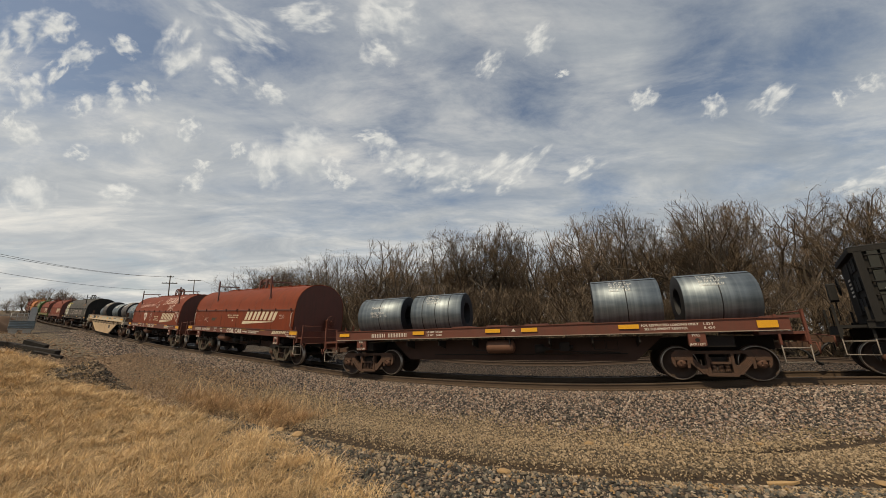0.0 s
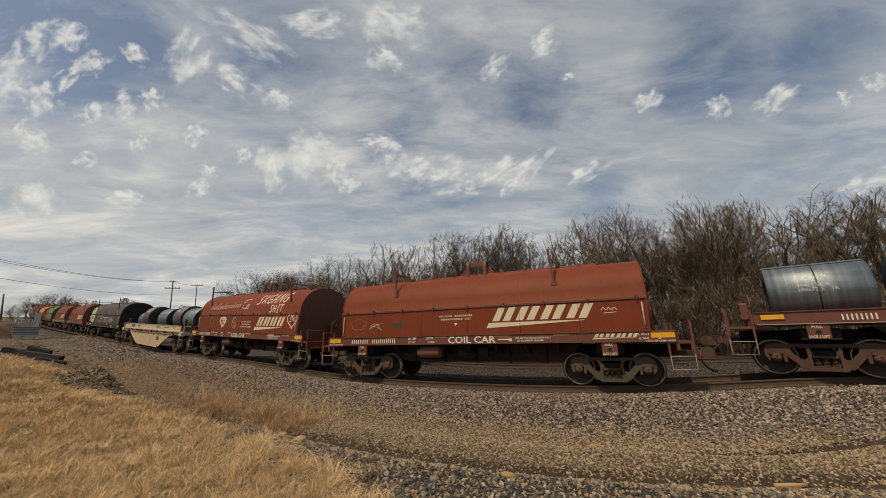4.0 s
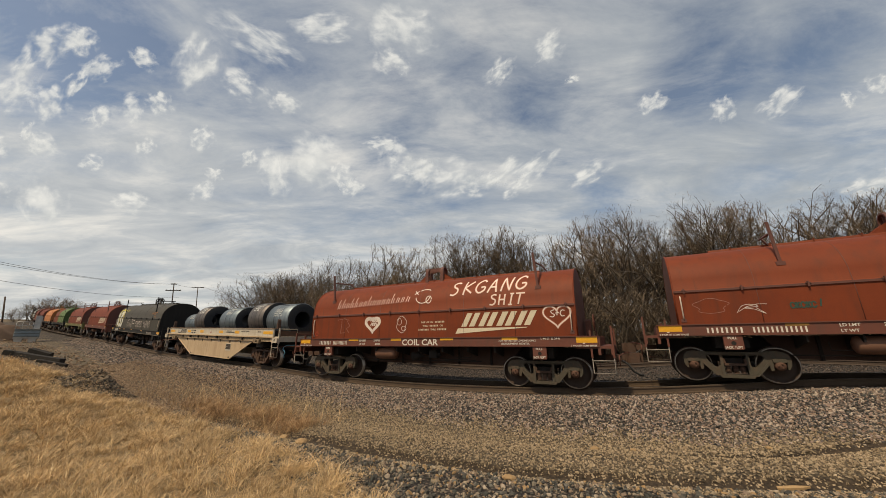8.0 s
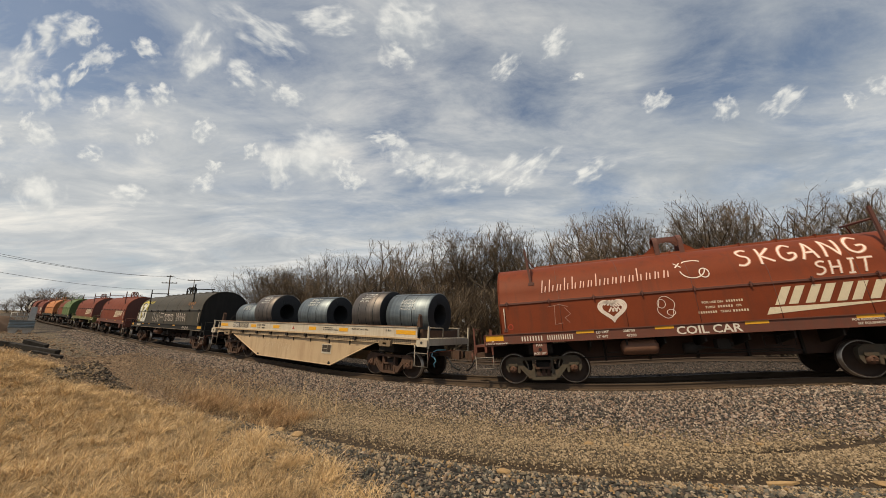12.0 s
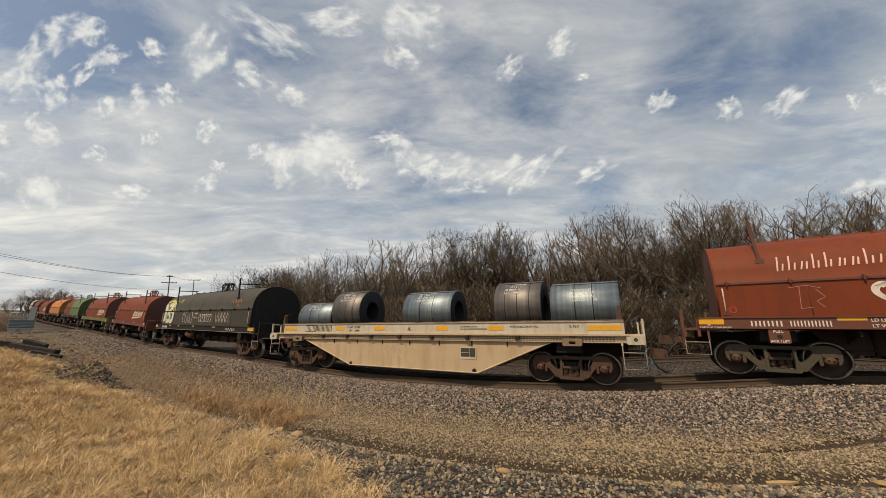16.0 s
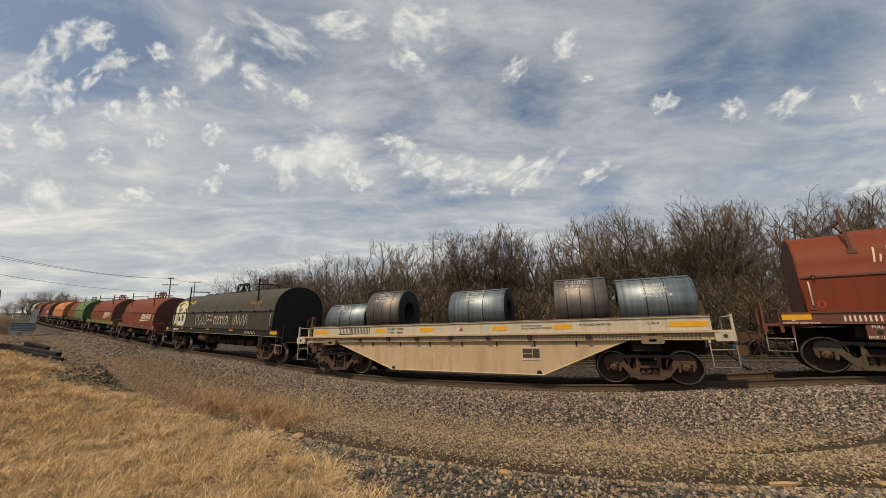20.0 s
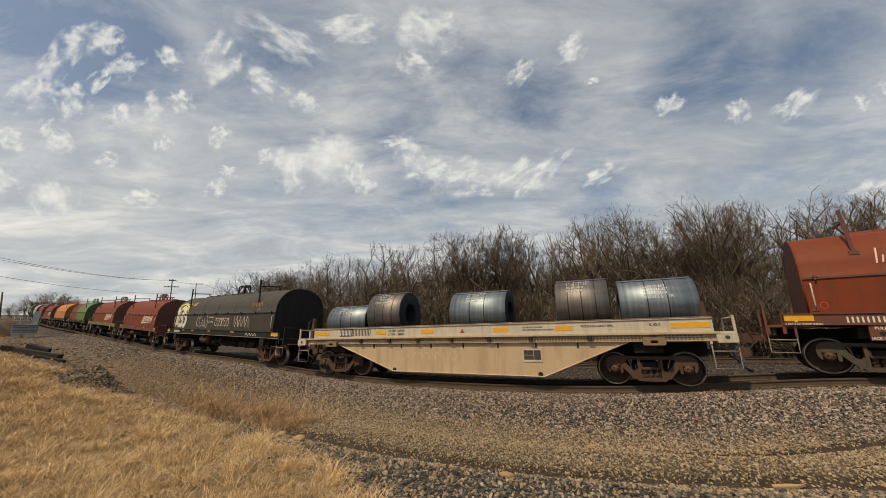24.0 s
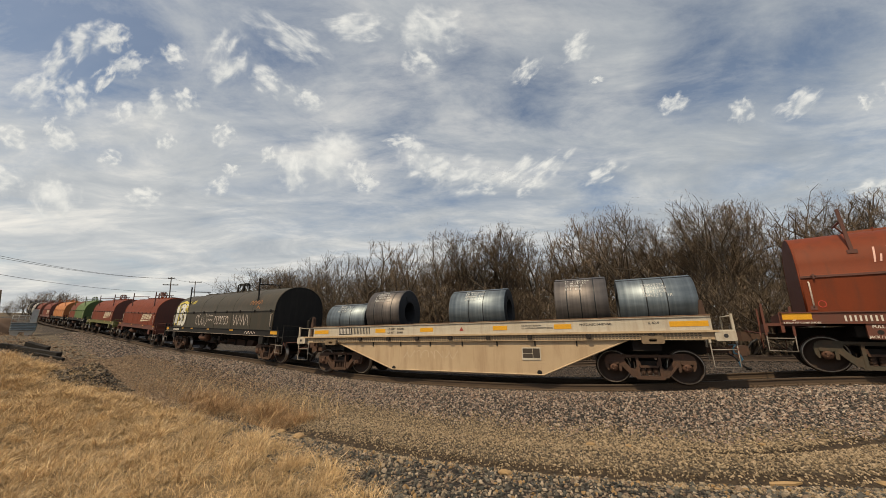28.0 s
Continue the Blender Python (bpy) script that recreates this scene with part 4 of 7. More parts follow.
def coil_car(paint, dark, sill, label, shade="rust", half=6.845, tc=8.49, roof=10.7, strips=((-5.85, -5.3), (-3.18, -2.7), (-1.15, -0.7), (0.9, 1.4), (3.1, 3.6), (5.3, 5.85)), name="coil_car", posts=3.75):
    w = 1.45
    car = car_base(name, label, half, tc, shade, sill)
    side_sill(car, -half + 0.95, half - 0.95, 1.22, 1.52, w, sill)
    part("end_sill", Shape().box(half - 1.0, half - 0.93, -w, w, 1.0, 1.5), sill, car)
    part("end_sill", Shape().box(-half + 0.93, -half + 1.0, -w, w, 1.0, 1.5), sill, car)
    part("deck", Shape().box(-half + 1.0, half - 1.0, -1.38, 1.38, 1.3, 1.46), dark, car)
    hood(car, roof, paint, dark, posts=posts)
    for sg in (-1, 1):
        end_platform(car, half, sg, sill)
    part("belly", Shape().prism([(-3.5, 1.2), (-3.0, 0.60), (3.0, 0.60), (3.5, 1.2)], -0.50, 0.50), mat("grimy_red_steel", (0.055, 0.027, 0.019), (0.022, 0.014, 0.011), rough=0.85, scale=2.0), car)
    for x in (-2.4, -1.2, 0.0, 1.2, 2.4):
        part("belly_rib", Shape().box(x - 0.03, x + 0.03, -0.56, 0.56, 0.58, 1.2), UNDER, car)
    brake_gear(car, -1.0)
    brake_wheel(car, half - 1.15, 0.45, 1.95, sill)
    for sg in (-1, 1):
        x = sg * (roof / 2 - 0.14)
        part("hood_handle", Shape().tube([(x, -1.362, 1.66), (x, -1.42, 1.70), (x, -1.42, 2.26), (x, -1.362, 2.30)], 0.018, 6), mat("worn_white_handle", (0.62, 0.55, 0.48), (0.30, 0.16, 0.10), rough=0.7, scale=7.0), car, "white-painted hood handle")
        part("handle_plate", Shape().prism(rounded(x - 0.06, x + 0.06, 1.58, 1.68, 0.01), -1.376, -1.361), dark, car)
        part("slanted_stripe", Shape().prism([(sg * (half - 1.28) - 0.11, 1.30), (sg * (half - 1.28) - 0.05, 1.30), (sg * (half - 1.28) + 0.11, 1.50), (sg * (half - 1.28) + 0.05, 1.50)], -1.452, -1.445), WHITE, car)
        if half == 6.845:
            lettering("2 INCH HF COMP SHOES", 0.062, sg * 5.5 - 0.35, -1.484, 1.228, car)
    for x0, x1 in strips:
        reflector(car, x0, x1, 1.33 if abs(x0) > 5 else 1.42, 1.50, -w)
    jack_pad(car, tc / 2, 1.22, -w, sill, half == 6.845)
    jack_pad(car, -tc / 2, 1.22, -w, sill, half == 6.845)
    return car


def half_hood(car):
    """A second, red half of the hood over the rear of the car."""
    prof = [(y * 1.006, z * 1.003) for y, z in hood_profile()]
    s, k = Shape(), len(hood_profile())
    for x in (-4.49, -0.9):
        s.v += [(x, y, z) for y, z in prof]
    for j in range(k - 1):
        s.face((j, k + j, k + j + 1, j + 1), 2 <= j < k - 3)
    part("rear_hood", s, RED, car, "red rear half of the hood")


def coil(length, r, bore, steel, label, straps=2, mark=None):
    """A roll of sheet steel lying along the car; its core is open."""
    t = thing("steel_coil", label, "steel coil", "steel coils on the flat cars")
    s = Shape()
    h = length / 2
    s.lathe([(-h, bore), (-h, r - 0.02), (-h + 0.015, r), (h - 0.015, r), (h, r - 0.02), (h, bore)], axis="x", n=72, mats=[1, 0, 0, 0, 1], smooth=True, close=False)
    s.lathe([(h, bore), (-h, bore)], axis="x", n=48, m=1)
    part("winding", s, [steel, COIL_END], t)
    rings = Shape()
    k = 0
    rr = bore + 0.05
    while rr < r - 0.04:
        rings.lathe([(h + 0.001, rr), (h + 0.004, rr + 0.004), (h + 0.001, rr + 0.008)], axis="x", n=48)
        rr += 0.055 + 0.02 * math.sin(rr * 40)
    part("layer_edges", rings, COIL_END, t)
    for i in range(straps):
        x = (i - (straps - 1) / 2) * length * 0.26
        part("strap", Shape().lathe([(x - 0.016, r + 0.001), (x - 0.014, r + 0.004), (x + 0.014, r + 0.004), (x + 0.016, r + 0.001)], axis="x", n=72), STRAP, t)
    a = radians(118)      # strap along the roll and over the end
    e = Shape()
    c, sn = math.cos(a), math.sin(a)
    e.tube([(-h, c * (r + 0.004), sn * (r + 0.004)), (h + 0.006, c * (r + 0.004), sn * (r + 0.004)), (h + 0.006, c * bore, sn * bore)], 0.013, 4)
    part("eye_strap", e, STRAP, t)
    return t


TRAIN = []       # (thing, arc length at the start, half the distance of its trucks)
LOADS = []       # things that ride on a car: (thing, car's arc length, half distance, place on the car)


def flat_car():
    half, tc, w = 8.01, 11.12, 1.45
    car = car_base("flat_car", "brown bulkhead-less coil flat car with yellow reflectors", half, tc, "rust", SILLRED)
    side_sill(car, -6.75, 7.05, 1.28, 1.62, w, SILLRED)
    part("deck", Shape().box(-6.75, 7.05, -1.40, 1.40, 1.30, 1.40), RED_DK, car)
    tr = Shape()
    for sy in (-1, 1):
        tr.prism([(sy * 0.35, 1.40), (sy * 1.36, 1.40), (sy * 1.36, 1.58), (sy * 0.95, 1.58)] if sy > 0 else [(-1.36, 1.40), (-0.35, 1.40), (-0.95, 1.58), (-1.36, 1.58)], -6.6, 6.9, "x")
    part("trough", tr, RED_DK, car, "sloping timber-lined trough")
    for x in (-1.6, -0.4, 0.9, 2.1, 7.0):
        b = Shape()
        b.prism(rounded(x - 0.35, x + 0.35, 1.58, 1.66, 0.02), -1.36, -0.9)
        part("chock", b, RED_DK, car)
    # fish-belly centre girder
    g = Shape()
    g.prism([(-4.6, 1.2), (-3.9, 0.55), (3.6, 0.50), (4.4, 1.2)], -0.75, 0.75)
    part("girder", g, mat("grimy_red_steel", (0.055, 0.027, 0.019), rough=0.85), car)
    brake_gear(car, 0.2)
    for sg in (-1, 1):
        end_platform(car, half - 0.05, sg, SILLRED, z=1.24)
    brake_wheel(car, -half + 1.3, 0.5, 1.9, SILLRED)
    for x0, x1 in ((-6.6, -6.15), (-3.42, -2.98), (-0.75, -0.25), (0.42, 0.92), (3.2, 3.72)):
        reflector(car, x0, x1, 1.42, 1.54, -w - 0.03)
    reflector(car, 6.38, 6.80, 1.36, 1.54, -w - 0.03)
    jack_pad(car, 5.05, 1.28, -w, SILLRED)
    jack_pad(car, -5.6, 1.28, -w, SILLRED)
    y = -w - 0.006
    bars(-5.15, -4.55, 1.36, 1.50, y, car, count=8, gap=0.6)
    bars(-4.45, -3.65, 1.36, 1.50, y, car, count=12, gap=0.6)
    lettering("LD LMT  231600", 0.085, -2.88, y, 1.475, car)
    lettering("LT WT    54400", 0.085, -2.88, y, 1.365, car)
    lettering("FOR RESTRICTED LOADING ONLY", 0.088, 3.78, y, 1.47, car)
    lettering("SEE EQUIPMENT REGISTER", 0.088, 3.85, y, 1.37, car)
    lettering("L 52-7", 0.088, 5.25, y, 1.47, car)
    lettering("IL 42-0", 0.088, 5.25, y, 1.37, car)
    tri = Shape().prism([(0.1, 1.44), (0.24, 1.44), (0.17, 1.53)], y - 0.003, y + 0.003)
    part("painted_triangle", tri, WHITE, car)
    part("sill_stripe", Shape().box(-6.7, 7.0, -w - 0.036, -w - 0.03, 1.281, 1.30), mat("pale_edge_wear", (0.34, 0.28, 0.23), rough=0.7), car)
    loads = []
    for x, ln, r, st in ((6.0, 1.84, 0.80, 1), (3.6, 1.90, 0.80, 1), (-2.85, 2.05, 0.78, 3), (-5.3, 2.0, 0.78, 1)):
        c = coil(ln, r, 0.40, COIL, "shiny blue-grey roll of sheet steel on a flat car", st)
        loads.append((c, pose(x, 0, 1.42 + r)))
        if x < -5:
            round_words(c, ("228575448", "", "45462 50-R", "184x72 5   1R"), r, -0.4, 22.0)
        else:
            chalk(c, ln, r)
    return car, loads


def round_words(c, rows, r, x, top):
    """Stencilled rows of words bent round a roll's shoulder, downwards from an angle above the side."""
    for i, row in enumerate(rows):
        if not row:
            continue
        me = letters(row, 0.135, 0.0, STENCIL.name, 0.0015, -0.012).copy()
        for v in me.vertices:
            a = radians(top - 8.5 * i) + v.co.y / r
            v.co = Vector((x + v.co.x, -math.cos(a) * (r + 0.004 + v.co.z), math.sin(a) * (r + 0.004 + v.co.z)))
        part("stencil", me, STENCIL, c, "white stencilled code")


def chalk(c, ln, r, a0=62.0):
    """Stencilled codes on the roll's shoulder, as rows of small bars."""
    s = Shape()
    rnd = random.Random(int(ln * 1000 + r * 77))
    for row in range(4):
        a = radians(180 + a0 - 5 - row * 9)
        n = rnd.randint(7, 10)
        for i in range(n):
            if rnd.random() < 0.12:
                continue
            x = -0.42 + i * 0.075
            d = radians(2.6)
            pts = [(x, math.cos(a + q) * (r + 0.004), math.sin(a + q) * -(r + 0.004)) for q in (-d, d)]
            s.tube(pts, 0.009, 4)
            if rnd.random() < 0.6:
                s.tube([pts[0], (x + 0.04, pts[0][1], pts[0][2])], 0.008, 4)
            if rnd.random() < 0.5:
                s.tube([(x + 0.04, pts[0][1], pts[0][2]), (x + 0.04, pts[1][1], pts[1][2])], 0.008, 4)
    part("stencil", s, STENCIL, c, "white stencilled code")


def cream_car():
    half, tc, w = 7.93, 10.92, 1.45
    car = car_base("cream_coil_flat_car", "cream fish-belly coil car carrying open steel coils", half, tc, "rust", CREAM)
    for sy in (-1, 1):
        y = sy * w
        s = Shape().box(-6.6, 6.98, min(y, y - sy * 0.06), max(y, y - sy * 0.06), 1.44, 1.78)
        part("side_wall", s, CREAM_LT, car, "pale cream side with yellow strips")
        part("top_rail", Shape().box(-6.6, 6.98, min(y + sy * 0.03, y - sy * 0.1), max(y + sy * 0.03, y - sy * 0.1), 1.78, 1.82), CREAM_LT, car)
        part("ledge", Shape().box(-7.1, 7.1, min(y + sy * 0.06, y - sy * 0.06), max(y + sy * 0.06, y - sy * 0.06), 1.385, 1.44), CREAM, car)
    rust = Shape().box(-6.6, 6.98, -w - 0.036, -w + 0.1, 1.806, 1.832)
    part("top_edge", rust, mat("rusty_cream_edge", (0.33, 0.22, 0.14), (0.12, 0.055, 0.03), rough=0.8, scale=2.5, amount=1.0, bump=0.2), car, "rust-eaten cream edge")
    g = Shape()
    for k in range(2):
        y = -w + 0.02 if k == 0 else w - 0.06
        g.box(-6.9, 7.0, y, y + 0.04, 1.20, 1.385)
    part("grating_strip", g, CREAM, car)
    # No real holes: solid blocks whose dark colour paints the shade inside them.
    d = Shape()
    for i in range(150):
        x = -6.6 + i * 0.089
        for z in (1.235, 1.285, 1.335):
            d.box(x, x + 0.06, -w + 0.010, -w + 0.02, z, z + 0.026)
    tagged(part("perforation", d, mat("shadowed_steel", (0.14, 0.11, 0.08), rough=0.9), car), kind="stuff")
    b = Shape()
    belly = [(-5.35, 1.2), (-2.75, 0.24), (2.62, 0.20), (4.95, 1.2)]
    for y in (-w + 0.10, w - 0.14):
        b.prism(belly, y, y + 0.04)
    p = part("belly_plate", b, CREAM, car, "cream fish-belly plate with rust streaks")
    e = Shape()
    e.tube([(-5.4, -w + 0.09, 1.2), (-2.75, -w + 0.09, 0.24), (2.62, -w + 0.09, 0.20), (5.0, -w + 0.09, 1.2)], 0.025, 5)
    part("belly_flange", e, CREAM, car)
    for x, z in ((-2.7, 0.29), (2.5, 0.26)):
        part("drain_hole", Shape().lathe([(-w + 0.093, 0.0), (-w + 0.093, 0.075)], (x, 0, z), "y", 14), BLACKP, car)
    for x in (-4.2, -2.9, -1.7, -0.4, 0.95, 2.3, 4.0, 5.6):
        part("tie_down", Shape().prism(rounded(x - 0.07, x + 0.07, 1.26, 1.38, 0.02), -w - 0.06, -w + 0.02), UNDER, car)
    tr = Shape()
    for sy in (-1, 1):
        tr.prism([(sy * 0.3, 1.30), (sy * 1.38, 1.30), (sy * 1.38, 1.75), (sy * 0.95, 1.62)] if sy > 0 else [(-1.38, 1.30), (-0.3, 1.30), (-0.95, 1.62), (-1.38, 1.75)], -6.55, 6.9, "x")
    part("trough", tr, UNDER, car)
    for sg in (-1, 1):
        end_platform(car, half, sg, CREAM_LT, z=1.42, out=0.5, post=0.42)
        part("end_box", Shape().prism(rounded(sg * 7.22 - 0.22, sg * 7.22 + 0.22, 1.16, 1.40, 0.03), -w - 0.05, -w + 0.1), CREAM_LT, car)
        lens = Shape()
        lens.lathe([(-w - 0.056, 0.0), (-w - 0.056, 0.05)], (sg * 7.22, 0, 1.29), "y", 12)
        part("end_roundel", lens, DARKLET, car)
        part("cradle_end", Shape().prism([(-1.2, 1.42), (1.2, 1.42), (1.2, 1.74), (0.7, 1.70), (-0.7, 1.70), (-1.2, 1.74)], sg * 6.98 - 0.05, sg * 6.98 + 0.05, "x"), RUST, car)
        part("stake", Shape().prism([(sg * 6.9 - 0.1, 1.8), (sg * 6.9 + 0.06, 1.8), (sg * 6.9 + 0.02, 2.2), (sg * 6.9 - 0.03, 2.25)], -1.25, -1.1), RUST, car, "rusty tapered stake")
        rb = Shape()
        pierced(rb, rounded(sg * 5.6 - 0.27, sg * 5.6 + 0.27, 1.10, 1.31, 0.03), [rounded(sg * 5.6 - 0.09, sg * 5.6 + 0.09, 1.155, 1.235, 0.02)], -w - 0.09, -w + 0.03)
        part("roping_box", rb, mat("soiled_cream_steel", (0.22, 0.16, 0.10), (0.13, 0.09, 0.06), rough=0.8, scale=6.0), car, "rusty cream roping bracket")
    brake_wheel(car, -half + 1.2, 0.5, 2.0, UNDER)
    hook = Shape().tube([(7.42, -1.1, 0.98), (7.40, -1.12, 0.86), (7.52, -1.12, 0.80), (7.56, -1.1, 0.70), (7.48, -1.1, 0.62), (7.50, -1.08, 0.50)], 0.022, 7)
    hook.tube([(7.42, -1.1, 0.98), (7.5, -1.0, 1.05), (7.52, -0.4, 1.04)], 0.018, 6)
    part("uncoupling_lever", hook, mat("light_blue_paint", (0.10, 0.30, 0.42), (0.07, 0.22, 0.32), rough=0.5, bump=0.05), car, "light blue bent uncoupling lever")
    for x0, x1 in ((-6.55, -5.8), (-3.5, -3.05), (-1.57, -1.06), (1.12, 1.6), (3.05, 3.55), (6.05, 6.92)):
        reflector(car, x0, x1, 1.54, 1.68, -w)
    y = -w - 0.004
    part("number_panel", Shape().box(-5.25, -4.62, y - 0.001, y + 0.004, 1.49, 1.76), DARKLET, car)
    bars(-5.22, -4.64, 1.52, 1.73, y - 0.004, car, WHITE, count=8, gap=0.5)
    bars(-4.58, -3.72, 1.50, 1.75, y, car, DARKLET, count=12, gap=0.6)
    lettering("LD LMT  227200", 0.10, -2.95, y, 1.63, car, DARKLET)
    lettering("LT WT    58800", 0.10, -2.95, y, 1.50, car, DARKLET)
    lettering("PNTD.NSC-04-07-VAL", 0.092, 3.78, y, 1.62, car, DARKLET)
    lettering("IL 42-0", 0.095, 5.55, y, 1.62, car, DARKLET)
    lettering("U.S. PATENT 6,543,368", 0.063, 2.06, y, 1.64, car, DARKLET)
    lettering("U.S. & OTHER PATENTS PENDING", 0.063, 2.06, y, 1.56, car, DARKLET)
    part("painted_triangle", Shape().prism([(-0.06, 1.54), (0.10, 1.54), (0.02, 1.68)], y - 0.003, y + 0.003), mat("red_sign_paint", (0.30, 0.04, 0.03), rough=0.6), car)
    pl = part("placard", Shape().prism(rounded(2.0, 2.58, 0.62, 1.0, 0.02), -w + 0.085, -w + 0.1), CREAM_LT, car)
    for x0, x1, z0, z1 in ((2.03, 2.33, 0.83, 0.97), (2.03, 2.33, 0.69, 0.815), (2.345, 2.55, 0.69, 0.97)):
        part("placard_panel", Shape().box(x0, x1, -w + 0.08, -w + 0.084, z0, z1), mat("brown_placard", (0.05, 0.038, 0.028), rough=0.7, bump=0.0), pl)
    wave = [[(-2.3 + 0.55 * i + 0.5 * k / 10 + 0.06 * math.sin(k), 0.62 + 0.28 * abs(math.sin(k * 0.55 + i))) for k in range(11)] for i in range(4)]
    strokes(wave, 0.012, -w + 0.097, car, mat("faint_pale_spray", (0.58, 0.46, 0.33), rough=0.9, bump=0.0), "faint pale scrawl")
    loads = []
    for x, ln, r, stl, st in ((5.95, 2.02, 0.83, COIL, 2), (3.87, 1.58, 0.90, COIL_WARM, 3), (0.33, 2.1, 0.82, COIL, 2), (-3.6, 1.55, 0.92, COIL_WARM, 3), (-5.65, 2.05, 0.70, COIL, 2)):
        c = coil(ln, r, 0.42, stl, "blue-grey steel coil on the cream car" if stl is COIL else "brownish grey steel coil on the cream car", st)
        loads.append((c, pose(x, 0, 1.44 + r)))
        if x > 5:
            round_words(c, ("228575337", "8202026-07", "46162 20-R", "184x72 5   1R"), r, -0.35, 36.0)
        else:
            chalk(c, ln, r)
    return car, loads


def hopper_car():
    """The black covered car ahead, of which only the end passes."""
    half, tc, w = 8.0, 11.6, 1.5
    car = car_base("black_hopper_car", "black hopper car with louvred end panels", half, tc, "dark", BLACKP)
    b = Shape()
    b.prism([(-w, 1.3), (w, 1.3), (w, 3.12), (1.3, 3.22), (-1.3, 3.22), (-w, 3.12)], -6.75, 6.9, "x")
    part("body", b, BLACKP, car)
    side_sill(car, -6.9, 6.9, 1.15, 1.35, w, BLACKP)
    r = Shape()
    for y in (-w - 0.03, w + 0.03):
        r.box(-6.85, 7.0, y - 0.06, y + 0.06, 3.02, 3.16)
    r.box(-6.85, -6.73, -w, w, 3.02, 3.16)
    part("top_chord", r, BLACKP, car)
    for x in (-6.7, -5.1, -3.4, -1.7, 0, 1.7, 3.4, 5.1, 6.85):
        part("side_post", Shape().box(x - 0.07, x + 0.07, -w - 0.09, -w, 1.3, 3.05), BLACKP, car)
    for k in range(5):
        grab_iron(car, [(-6.6, -w - 0.01, 1.6 + 0.33 * k), (-6.6, -w - 0.08, 1.6 + 0.33 * k), (-6.1, -w - 0.08, 1.6 + 0.33 * k), (-6.1, -w - 0.01, 1.6 + 0.33 * k)], BLACKP)
    for z in (1.6, 2.1, 2.6):
        for y in (-1.25, -0.75):
            o = Shape().box(-6.78, -6.755, y, y + 0.4, z, z + 0.32)
            part("louvre", o, mat("deep_black", (0.004, 0.004, 0.004), rough=0.9, bump=0.0), car)
    greenish = mat("green_black_paint", (0.026, 0.03, 0.026), (0.016, 0.018, 0.016), rough=0.5, scale=2.0, stain=(0.05, 0.04, 0.03), streak=True, bump=0.1)
    for k, x in enumerate((-6.55, -6.33, -6.11)):
        for z in (1.5, 2.05, 2.55):
            part("side_louvre", Shape().prism([(-w - 0.05, z), (-w - 0.01, z), (-w - 0.01, z + 0.5), (-w - 0.09, z + 0.46)], x, x + 0.17, "x"), greenish, car)
    for x0, x1 in ((-5.0, -3.5), (-3.3, -1.8), (-1.6, 0.0)):
        for z0, z1 in ((1.45, 2.15), (2.25, 2.95)):
            part("side_panel", Shape().prism(rounded(x0, x1, z0, z1, 0.04), -w - 0.035, -w - 0.005), greenish, car)
        grab_iron(car, [(x0 + 0.3, -w - 0.03, 2.0), (x0 + 0.3, -w - 0.11, 2.05), (x0 + 0.3, -w - 0.11, 2.7), (x0 + 0.3, -w - 0.03, 2.75)], greenish)
    bars(-4.9, -4.3, 2.5, 2.6, -w - 0.04, car, WHITE, 5)
    for k in range(6):
        part("marking", Shape().box(-6.45, -6.15, -w - 0.098, -w - 0.092, 2.05 - 0.1 * k, 2.09 - 0.1 * k), WHITE, car)
    part("end_panel", Shape().box(-6.81, -6.75, -0.35, 0.5, 1.5, 2.9), BLACKP, car)
    for k in range(5):
        bars_end = Shape().box(-6.816, -6.81, -0.2, 0.2, 2.0 + 0.11 * k, 2.05 + 0.11 * k)
        part("marking", bars_end, WHITE, car)
    for sg in (-1, 1):
        end_platform(car, half, sg, BLACKP)
    brake_wheel(car, -6.98, 0.75, 2.4, BLACKP)
    return car


